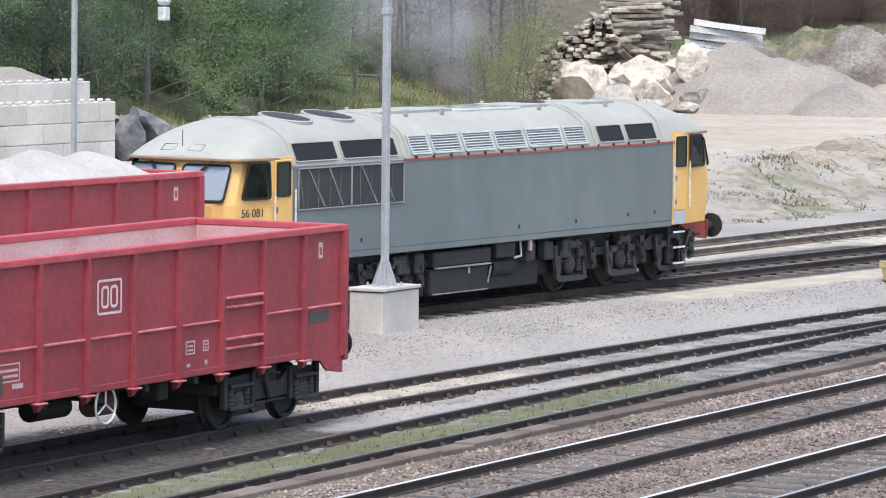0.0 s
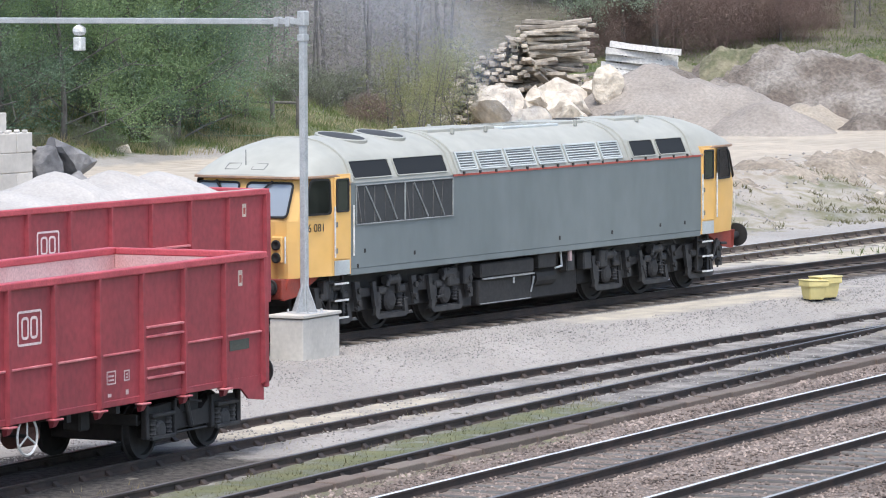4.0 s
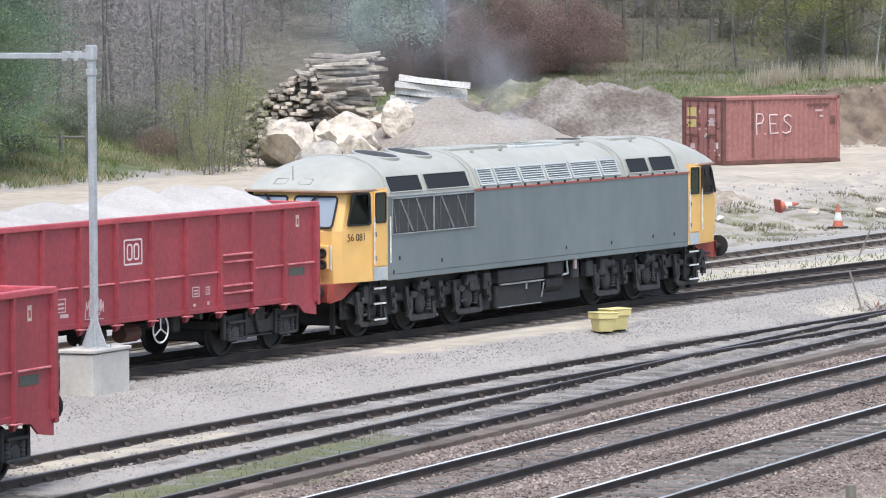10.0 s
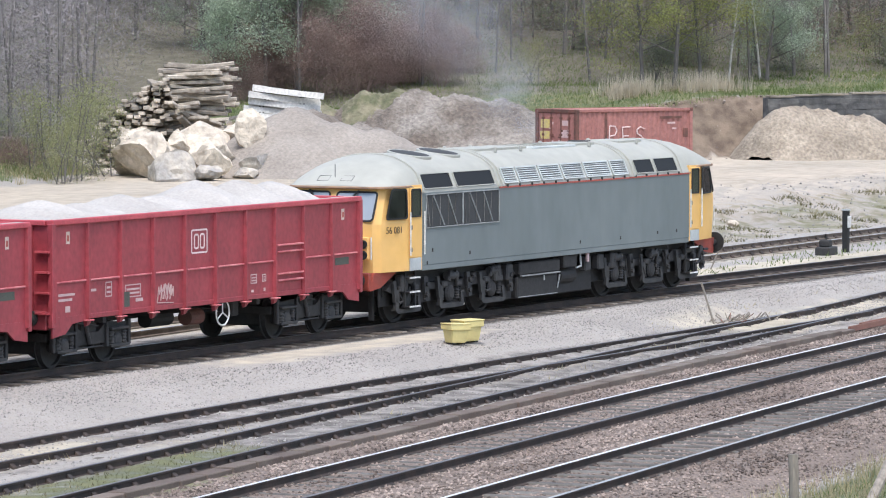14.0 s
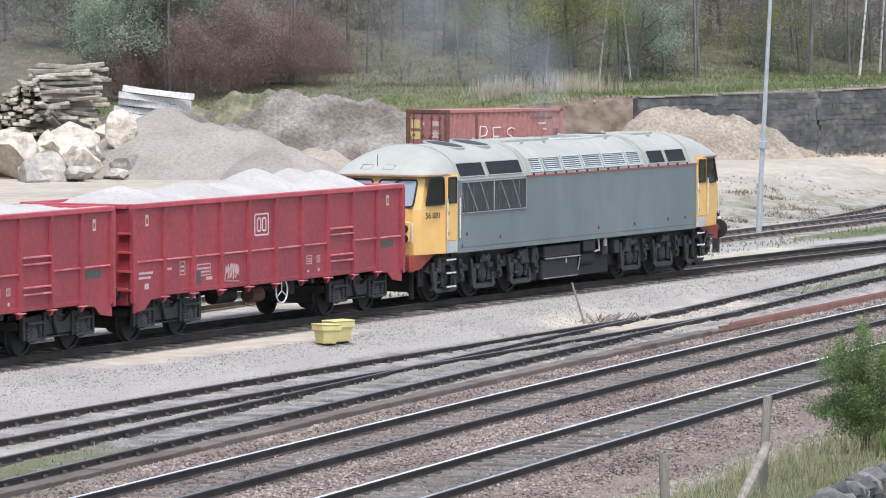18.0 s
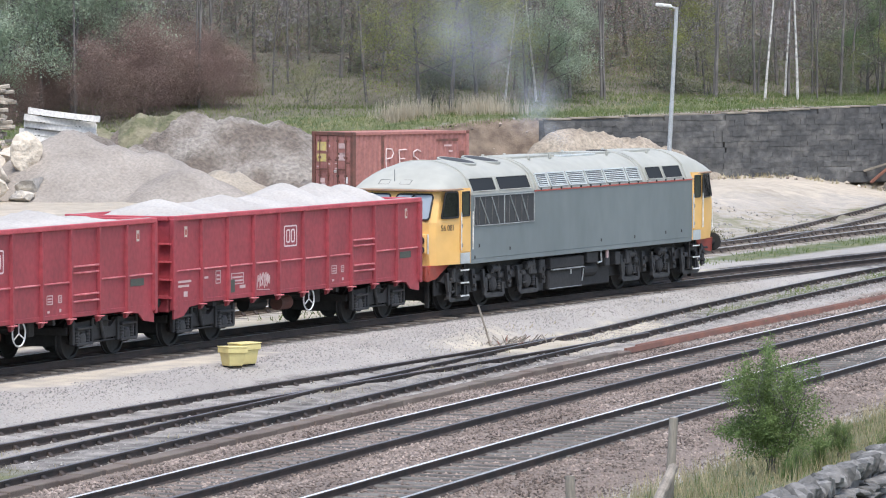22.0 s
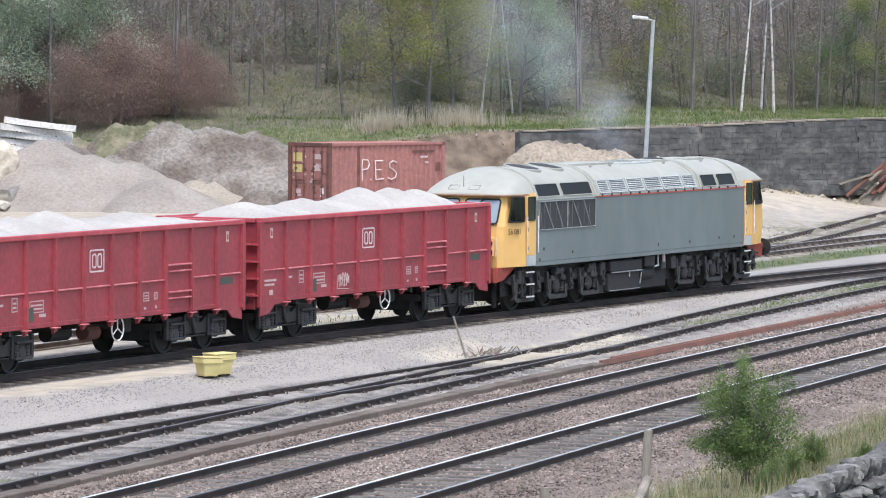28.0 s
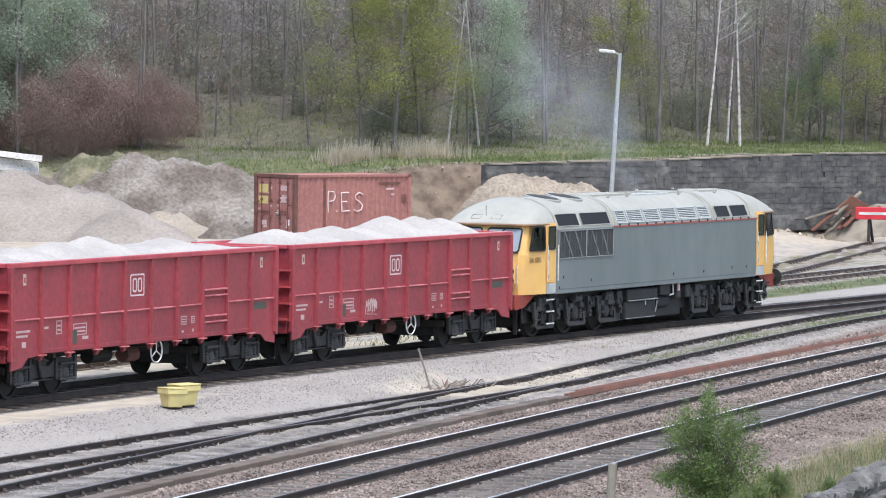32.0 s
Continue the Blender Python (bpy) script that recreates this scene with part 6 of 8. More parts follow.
def block_wall():
    """Interlocking concrete blocks round a stone bay."""
    t = thing("concrete_block_wall", "wall of pale interlocking concrete blocks with studs on top", "block wall")
    ang = 2
    d = Vector((math.cos(radians(ang)), math.sin(radians(ang)), 0))
    n = Vector((-d.y, d.x, 0))
    end = Vector((7.5, 29.7, 0))
    made = {}

    def put(p, half, studs):
        m = Matrix.Translation(p) @ Matrix.Rotation(radians(ang), 4, "Z")
        w = 0.38 if half else 0.85
        if half not in made:
            ob = made[half] = part("block", solid(0.005 - w, w - 0.005, -0.28, 0.28, 0.004, 0.566, 0.025, 2), M_block, t)
            ob.matrix_basis = m
        else:
            ob = again(made[half], m)
        for k in range((2 if half else 4) if studs else 0):
            for q in (-0.14, 0.14):
                sm = pose(0.38 * k - (0.19 if half else 0.57), q, 0.566)
                if "stud" not in made:
                    made["stud"] = part("stud", solid(-0.07, 0.07, -0.07, 0.07, 0, 0.08, 0.02, 1), M_block, ob)
                    made["stud"].matrix_basis = sm
                else:
                    again(made["stud"], sm, ob)
    for row in range(3):
        z = 2.38 - 0.57 * (row + 1)
        if row % 2 == 0:
            put(end - d * 0.38 + n * 0.285 + Vector((0, 0, z)), True, row == 0)
        for k in range(6):
            put(end - d * ((0.85 if row % 2 else 1.61) + 1.7 * k) + n * 0.285 + Vector((0, 0, z)), False, row == 0)
            put(end - d * ((0.85 if row % 2 else 1.61) + 1.7 * k) + n * 0.855 + Vector((0, 0, z)), False, row == 0)
    for k in range(6):
        put(end - d * (1.25 + 1.7 * k) + n * 0.9 + Vector((0, 0, 2.38)), False, True)
    heap("dust_mound", "pale stone dust heaped behind the block wall", "gravel heap", ((6.0, 33.1, 2.75, 1.6), (3.6, 33.1, 2.85, 1.6)), (5, 2.9), M_heap, n=30, seed=12, steep=0.62)


block_wall()


def gantry():
    """A portal of galvanised tube over the track: one foot on a concrete block."""
    blk = part("foundation_block", solid(-0.7, 0.7, -0.345, 0.345, -0.2, 0.68, 0.02, 2), M_concrete)
    tagged(blk, "pale concrete foundation block under the gantry post", "concrete block")
    blk.matrix_world = pose(-26.15, -3.1, 0, 0, 0, 6)
    part("base_slab", solid(-0.73, 0.73, -0.375, 0.375, 0.0, 0.06, 0.01, 1), M_concrete, blk).matrix_basis = pose(0, 0, 0.7)
    t = thing("lighting_gantry", "slim galvanised steel portal that spans the track", "gantry", m=pose(-26.15, -3.1, 0))
    part("post", solid(-0.06, 0.06, -0.06, 0.06, 0.745, 6.21, 0.015, 2), M_steel, t)
    part("post_cap", solid(-0.085, 0.085, -0.085, 0.085, 5.98, 6.26, 0.02, 1), M_steel, t)
    part("post_clamp", solid(-0.08, 0.08, -0.08, 0.08, 5.71, 5.83, 0.01, 1), M_steel, t)
    part("foot_plate", solid(-0.3, 0.3, -0.3, 0.3, 0.745, 0.77, 0.005, 1), M_steel, t)
    for a in (0, 90, 180, 270):
        bm = bmesh.new()
        loft(bm, [[(0.05, y, 0.77), (0.28, y, 0.77), (0.06, y, 1.29)] for y in (-0.012, 0.012)], closed=True)
        o = part("gusset", bm, M_steel, t)
        o.matrix_basis = pose(0, 0, 0, 0, 0, a)
        o = part("bolt", bar((0.22, 0.22, 0.77), (0.22, 0.22, 0.83), 0.02, 6), M_steel, t)
        o.matrix_basis = pose(0, 0, 0, 0, 0, a)
    part("beam", solid(-0.05, 0.05, 0.06, 7.28, 6.01, 6.12, 0.012, 1), M_steel, t)
    for y in (0.3, 0.55):
        part("bracket", solid(-0.08, 0.08, y - 0.05, y + 0.05, 5.97, 6.15, 0.01, 1), M_steel, t)
    part("far_post", solid(-0.045, 0.045, 7.23, 7.32, -0.19, 6.28, 0.015, 2), M_steel, t)
    hd = part("sensor_head", solid(-0.09, 0.09, 5.03, 5.21, 5.5, 5.76, 0.02, 1), M_white, t, "small white lamp head hung from the beam")
    bm = bmesh.new()
    lathe(bm, ((0.02, 5.78), (0.1, 5.8), (0.13, 5.86), (0.12, 5.93), (0.05, 5.98)), "z", 16, (0, 5.12, 0))
    part("lamp_dome", bm, M_white, hd)
    part("hanger", bar((0, 5.12, 5.89), (0, 5.12, 6.03), 0.03, 6), M_steel, hd)


gantry()


def street_lamp():
    t = thing("street_lamp", "tall galvanised lamp post that leans a little, with a white lantern", "street lamp", m=pose(40.0, 5.9, 0))
    lean = Vector((0.17, -0.33, 0))
    bm = bmesh.new()
    rod(bm, (0, 0, -0.2), lean * 0.13 + Vector((0, 0, 1.2)), 0.1, 0.1, 10)
    part("post_base", bm, M_steel, t)
    bm = bmesh.new()
    rod(bm, lean * 0.13 + Vector((0, 0, 1.2)), lean + Vector((0, 0, 7.9)), 0.08, 0.06, 10)
    part("shaft", bm, M_steel, t)
    out = Vector((-0.4, 0.86, 0))
    part("bracket", bar(lean + Vector((0, 0, 7.86)), lean + out * 0.3 + Vector((0, 0, 7.95)), 0.03, 6), M_steel, t)
    bm = solid(-0.1, 0.1, -0.26, 0.26, -0.05, 0.06, 0.03, 2)
    o = part("lantern", bm, M_white, t, "white lantern head")
    o.matrix_basis = Matrix.Translation(lean + out * 0.45 + Vector((0, 0, 7.96))) @ pose(0, 0, 0, 6, 0, 25)
    part("service_box", solid(-0.12, 0.12, -0.12, 0.12, 2.6, 2.85, 0.02, 1), M_steel, t).location = lean * 0.33


street_lamp()


def grit_bins():
    """Two yellow bins nested side by side."""
    bm = bmesh.new()
    hexa(bm, [(-0.33, -0.28, 0), (0.33, -0.28, 0), (0.33, 0.28, 0), (-0.33, 0.28, 0), (-0.45, -0.36, 0.72), (0.45, -0.36, 0.72), (0.45, 0.36, 0.72), (-0.45, 0.36, 0.72)])
    bmesh.ops.bevel(bm, geom=bm.edges[:], offset=0.03, segments=2, affect="EDGES")
    for m, label in ((pose(-9.0, -4.42, gz(-9.0, -4.42) + 0.04, 0, 2, -28), "faded yellow plastic grit bin on the gravel"), (pose(-8.4, -4.4, gz(-8.4, -4.4) + 0.04, 0, -1, -24) @ Matrix.Scale(1.1, 4), "taller faded yellow plastic grit bin beside its neighbour")):
        t = thing("grit_bin", label, "grit bin", "grit bins", m=m @ Matrix.Scale(0.53, 4))
        part("tub", bm.copy(), M_bin, t)
        part("rim", solid(-0.48, 0.48, -0.39, 0.39, 0.52, 0.74, 0.025, 2), M_bin, t)
        part("lid", solid(-0.5, 0.5, -0.41, 0.41, 0.745, 0.79, 0.02, 2), M_bin, t)
        for x in (-0.22, 0.22):
            part("foot", solid(x - 0.07, x + 0.07, -0.27, 0.27, -0.06, 0.0, 0.01, 1), M_frame, t)
    bm.free()


grit_bins()


def marker_stake():
    t = thing("wooden_stake", "thin weathered stake leaning by the siding", "stake", m=pose(2.6, -5.2, gz(2.6, -5.2)))
    part("stick", bar((0, 0, -0.1), (-0.2, 0.28, 1.0), 0.025, 6), M_post, t)
    r = random.Random(3)
    b = thing("brush_pile", "small heap of dead brown stalks beside the stake", "brush pile", m=pose(3.6, -5.1, gz(3.6, -5.1)))
    for _ in range(70):
        a = r.uniform(0, 6.28)
        p = Vector((r.gauss(0, 0.5), r.gauss(0, 0.35), 0.02))
        q = p + Vector((math.cos(a) * 0.2, math.sin(a) * 0.2, r.uniform(0.02, 0.18)))
        part("stalk", bar(p, q, 0.014, 4), M_rust if r.random() < 0.3 else M_post, b)


marker_stake()


FALLEN = (36.3, 13.4)


def lineside():
    c = thing("traffic_cone", "orange and white traffic cone by the bank", "traffic cone", m=pose(33.0, 9.7, gz(33.0, 9.7)))
    part("base", solid(-0.25, 0.25, -0.25, 0.25, 0, 0.06, 0.02, 1), M_frame, c)
    for z0, z1, r0, r1, mat in ((0.06, 0.25, 0.17, 0.13, M_cone), (0.25, 0.5, 0.13, 0.08, M_white), (0.5, 0.76, 0.08, 0.035, M_cone)):
        bm = bmesh.new()
        rod(bm, (0, 0, z0), (0, 0, z1), r0, r1, 16)
        part("cone_band", bm, mat, c)
    f = thing("traffic_cone", "toppled red and white cone lying on the stony bank", "traffic cone", m=pose(FALLEN[0], FALLEN[1], gz(FALLEN[0], FALLEN[1]) + 0.15, 0, 82, -40))
    part("base", solid(-0.25, 0.25, -0.25, 0.25, 0, 0.06, 0.02, 1), M_signal_red, f)
    for z0, z1, r0, r1, mat in ((0.06, 0.25, 0.17, 0.13, M_cone), (0.25, 0.5, 0.13, 0.08, M_white), (0.5, 0.76, 0.08, 0.035, M_cone)):
        bm = bmesh.new()
        rod(bm, (0, 0, z0), (0, 0, z1), r0, r1, 16)
        part("cone_band", bm, mat, f)
    w = thing("wooden_pole", "thin pale pole lying across the stony bank", "pole", m=pose(FALLEN[0] + 0.2, FALLEN[1] - 0.3, gz(FALLEN[0] + 0.2, FALLEN[1] - 0.3) + 0.12))
    part("stick", bar((0, 0, 0), (2.6, -1.1, gz(FALLEN[0] + 2.8, FALLEN[1] - 1.4) - gz(FALLEN[0] + 0.2, FALLEN[1] - 0.3)), 0.035, 6), M_post, w)
    s = thing("lineside_sign", "short dark post with a small white plate", "sign post", m=pose(29.9, 3.1, -0.2))
    part("post", solid(-0.09, 0.09, -0.09, 0.09, 0, 1.25, 0.02, 1), M_frame, s)
    part("plate", solid(-0.13, 0.13, -0.12, -0.1, 0.75, 1.1, 0.01, 1), M_white, s)
    part("cap", solid(-0.11, 0.11, -0.11, 0.11, 1.25, 1.31, 0.015, 1), M_steel, s)
    p = thing("point_lever", "dark point lever box beside the yard track", "point lever", m=pose(28.2, 3.0, -0.2, 0, 0, 5) @ Matrix.Scale(0.75, 4))
    part("box", solid(-0.55, 0.55, -0.3, 0.3, 0, 0.34, 0.05, 2), M_black, p)
    part("housing", solid(-0.3, 0.1, -0.22, 0.22, 0.34, 0.62, 0.06, 2), M_black, p)
    part("lever", bar((0.0, 0, 0.6), (-0.1, 0, 0.85), 0.03, 6), M_black, p)
    k = thing("wooden_stake", "thin bent stick standing by the yard track", "stake", m=pose(20.0, 3.0, -0.2))
    part("stick", bar((0, 0, -0.05), (0.25, -0.35, 0.95), 0.022, 5), M_post, k)


lineside()


def buffer_stop():
    t = thing("buffer_stop", "red buffer stop beam on dark legs at the spur's end", "buffer stop", m=pose(95.0, t3(95.0), 0, 0, 0, 11))
    bt = part("beam", solid(-0.15, 0.15, -1.35, 1.35, 0.95, 1.5, 0.02, 1), M_stop_red, t)
    part("white_stripe", solid(-0.16, -0.15, -1.2, 1.2, 1.16, 1.28), M_white, bt)
    for y in (-0.75, 0.75):
        part("leg", bar((0, y, 1.0), (-0.1, y, -0.15), 0.07, 6), M_black, t)
        part("brace", bar((0, y, 1.2), (1.3, y, -0.15), 0.07, 6), M_black, t)
    j = thing("scrap_heap", "twisted rusty scrap and broken slabs against the wall", "scrap heap", m=pose(97.6, 18.6, 0.6))
    r = random.Random(12)
    for k in range(9):
        o = part("scrap_piece", solid(-r.uniform(0.4, 1.3), r.uniform(0.4, 1.3), -0.09, 0.09, -0.05, 0.05, 0.01, 1), M_rust if k % 6 == 0 else M_cont_rust if k % 3 == 1 else M_coping, j)
        u = r.uniform(0, 1)
        o.matrix_basis = pose(-0.9 + 2.4 * u + r.uniform(-0.4, 0.4), 0.9 - 2.6 * u, 0.25 + 0.7 * u * r.random() + 0.1, r.uniform(-25, 25), -28 + r.uniform(-15, 15), -40 + r.uniform(-25, 25))
    o = part("rusty_sheet", solid(-0.45, 0.45, -0.03, 0.03, -0.4, 0.4, 0.01, 1), M_rust, j)
    o.matrix_basis = pose(0.3, -0.9, 0.8, 15, 30, -55)
    heap("rubble_mound", "grey rubble and slabs below the dark wall", "rubble heap", ((98.4, 17.9, 0.7, 0.4), (99.6, 17.2, 0.9, 0.4)), (3, 3), M_coping, n=24, rough=0.12, seed=15)


buffer_stop()


def retaining_wall():
    """Tall dark wall of coursed stone, with a pale coping, along the yard's back line."""
    w = thing("retaining_wall", "tall soot-dark stone retaining wall with a pale coping", "retaining wall", kind="structure")
    pts = [Vector((83.6, 29.6, 0)), Vector((86.6, 27.0, 0)), Vector((90, 23.7, 0)), Vector((98, 19.2, 0)), Vector((110, 14.1, 0)), Vector((140, 1.6, 0)), Vector((175, -13, 0))]
    bm = solid(-0.5, 0.5, -0.06, 0.06, -0.122, 0.122, 0.006, 1)
    rest = bmesh.new()
    cap = solid(-0.6, 0.6, -0.26, 0.2, -0.05, 0.035, 0.015, 1)
    first = cfirst = None
    r = random.Random(2)
    count = 0
    for p, q in zip(pts[:-1], pts[1:]):
        d = (q - p).normalized()
        n = Vector((d.y, -d.x, 0))
        ang = math.degrees(math.atan2(d.y, d.x))
        ln = (q - p).length
        bk = bmesh.new()
        a0, a1 = p - n * 0.0, q - n * 0.0
        crest = lambda x: 3.26 + 0.036 * min(14.4, max(0.0, x - 83.6))
        ta, tb = crest(p.x), crest(q.x)
        hexa(bk, [(*a0.xy, 0.3), (*a1.xy, 0.3), (*(a1 - n * 0.7).xy, 0.3), (*(a0 - n * 0.7).xy, 0.3), (*a0.xy, ta), (*a1.xy, tb), (*(a1 - n * 0.7).xy, tb), (*(a0 - n * 0.7).xy, ta)])
        part("backing", bk, M_darkwall, w)
        if p.x < 109:
            for row in range(14):
                x = -0.3 * r.random()
                while x < ln - 0.2:
                    wide = r.uniform(0.34, 0.8)
                    c = p + d * (x + wide / 2) + n * (0.03 + r.uniform(-0.012, 0.014))
                    z = 0.46 + 0.24 * row
                    m = Matrix.Translation((c.x, c.y, z + r.uniform(-0.012, 0.012))) @ Matrix.Rotation(radians(ang + r.uniform(-0.7, 0.7)), 4, "Z") @ Matrix.Diagonal((wide * 0.995, 1, r.uniform(0.96, 1.03), 1))
                    x += wide
                    if z > crest(c.x) - 0.08:
                        continue
                    if count < 300:
                        if first is None:
                            first = part("stone", bm, M_darkwall, w)
                            first.matrix_basis = m
                        else:
                            again(first, m)
                        count += 1
                    else:
                        hexa(rest, [m @ Vector(v) for v in ((-0.5, -0.06, -0.118), (0.5, -0.06, -0.118), (0.5, 0.06, -0.118), (-0.5, 0.06, -0.118), (-0.49, -0.056, 0.118), (0.49, -0.056, 0.118), (0.49, 0.056, 0.118), (-0.49, 0.056, 0.118))])
        for k in range(int(ln / 1.2)):
            c = p + d * (0.6 + 1.2 * k) - n * 0.2
            m = Matrix.Translation((c.x, c.y, crest(c.x) + 0.05 + r.uniform(-0.02, 0.02))) @ Matrix.Rotation(radians(ang + r.uniform(-2, 2)), 4, "Z")
            if cfirst is None:
                cfirst = part("coping_stone", cap, M_coping, w)
                cfirst.matrix_basis = m
            else:
                again(cfirst, m)
    part("stonework", rest, M_darkwall, w, "coursed stone farther along the wall")["kind"] = "stuff"


retaining_wall()


FENCE = (39.7, 46.3)


def yard_rail_fence():
    t = thing("rail_fence", "old dark timber rail fence under the trees", "fence", m=pose(FENCE[0], FENCE[1], 0))
    d = Vector((math.cos(radians(-58)), math.sin(radians(-58)), 0))
    for k, h in enumerate((1.0, 0.9, 1.0, 1.2)):
        p = d * (0.95 * k)
        z = gz(FENCE[0] + p.x, FENCE[1] + p.y)
        part("post", bar((p.x, p.y, z - 0.2), (p.x, p.y, z + h), 0.09, 6), M_bark, t)
    z0, z1 = gz(*FENCE), gz(FENCE[0] + d.x * 2.85, FENCE[1] + d.y * 2.85)
    part("rail", bar((0, 0, z0 + 0.55), (d.x * 2.85, d.y * 2.85, z1 + 0.95), 0.05, 6), M_bark, t)


yard_rail_fence()


# ---- plants ----
def leaf_mesh(name, centres, size, mat, seed, slim=0.32):
    """Many small four-cornered leaves, each turned its own way."""
    r = np.random.RandomState(seed)
    n = len(centres)
    c = np.asarray(centres, float)
    u = r.normal(size=(n, 3))
    u /= np.linalg.norm(u, axis=1)[:, None]
    w = np.cross(u, r.normal(size=(n, 3)))
    w /= np.linalg.norm(w, axis=1)[:, None]
    s = size * (0.55 + 0.9 * r.rand(n))[:, None]
    quad = np.stack([c - u * s * 0.5, c + w * s * slim, c + u * s * 0.5, c - w * s * slim], 1).reshape(-1, 3)
    me = bpy.data.meshes.new(name)
    me.from_pydata(quad.tolist(), [], (np.arange(n * 4).reshape(-1, 4)).tolist())
    me.materials.append(mat)
    return me


def branches(bm, r, p, d, length, radius, depth, tips, spread, kids, droop=0.0, n=5):
    """One branch in two bends, with its own side branches."""
    q = p + d * length * 0.5
    d2 = (d + Vector((r.gauss(0, 0.12), r.gauss(0, 0.12), r.gauss(0, 0.08) - droop))).normalized()
    e = q + d2 * length * 0.5
    rod(bm, p, q, radius, radius * 0.72, n, False)
    rod(bm, q, e, radius * 0.72, radius * 0.4, n, False)
    tips.append((q, depth))
    tips.append((e, depth))
    if depth <= 0:
        return
    for k in range(kids):
        t = r.uniform(0.35, 1.0)
        base = p + (q - p) * (t * 2) if t < 0.5 else q + (e - q) * (t * 2 - 1)
        side = Vector((r.gauss(0, 1), r.gauss(0, 1), r.gauss(0.25, 0.6))).normalized()
        nd = (d2 * (1 - spread) + side * spread).normalized()
        branches(bm, r, base, nd, length * r.uniform(0.42, 0.62), radius * 0.45, depth - 1, tips, spread, kids, droop, 4 if depth > 1 else 3)


def make_tree(name, label, category, seed, height, trunk_r, bark, leaf=None, leaves=0, leaf_size=0.2, limbs=11, kids=3, clear=0.3, spread=0.6, reach=0.32, scatter=0.5, stems=1, depth=2, slim=0.32, wander=0.05):
    """A tree or bush: tapered trunk with limbs and twigs, and a crown of separate leaves."""
    r = random.Random(seed)
    t = thing(name, label, category)
    bm = bmesh.new()
    tips = []
    for st in range(stems):
        lean = Vector((r.gauss(0, 0.03 if stems == 1 else 0.3), r.gauss(0, 0.03 if stems == 1 else 0.3), 1)).normalized()
        p = Vector((0, 0, -0.3)) if stems == 1 else Vector((r.gauss(0, 0.25), r.gauss(0, 0.25), -0.2))
        rad = trunk_r
        segs = 6
        pts = [p]
        for k in range(segs):
            lean = (lean + Vector((r.gauss(0, wander), r.gauss(0, wander), 0.05))).normalized()
            q = p + lean * height / segs * r.uniform(0.92, 1.08)
            rod(bm, p, q, rad, rad * 0.8, 7, False)
            p, rad = q, rad * 0.8
            pts.append(p)
        for k in range(limbs):
            u = clear + (1 - clear) * (k + r.random()) / limbs
            i = min(segs - 1, int(u * segs))
            base = pts[i] + (pts[i + 1] - pts[i]) * (u * segs - i)
            a = r.uniform(0, 6.283)
            up = 0.25 + 0.7 * u
            d = Vector((math.cos(a), math.sin(a), up)).normalized()
            branches(bm, r, base, d, height * reach * (1.15 - 0.75 * u) * r.uniform(0.75, 1.2), trunk_r * 0.3 * (1.1 - 0.7 * u), depth, tips, spread, kids)
    part("trunk", bm, bark, t)
    if leaf is not None:
        outer = [p for p, d in tips if d <= 1]
        rr = np.random.RandomState(seed + 100)
        pick = rr.randint(0, len(outer), leaves)
        c = np.array([tuple(outer[i]) for i in pick]) + rr.normal(size=(leaves, 3)) * scatter * np.array((1, 1, 0.8))
        c[:, 2] = np.maximum(c[:, 2], 0.15)
        ob = new("crown", leaf_mesh("crown", c, leaf_size, leaf, seed, slim))
        ob.parent = t
    return t


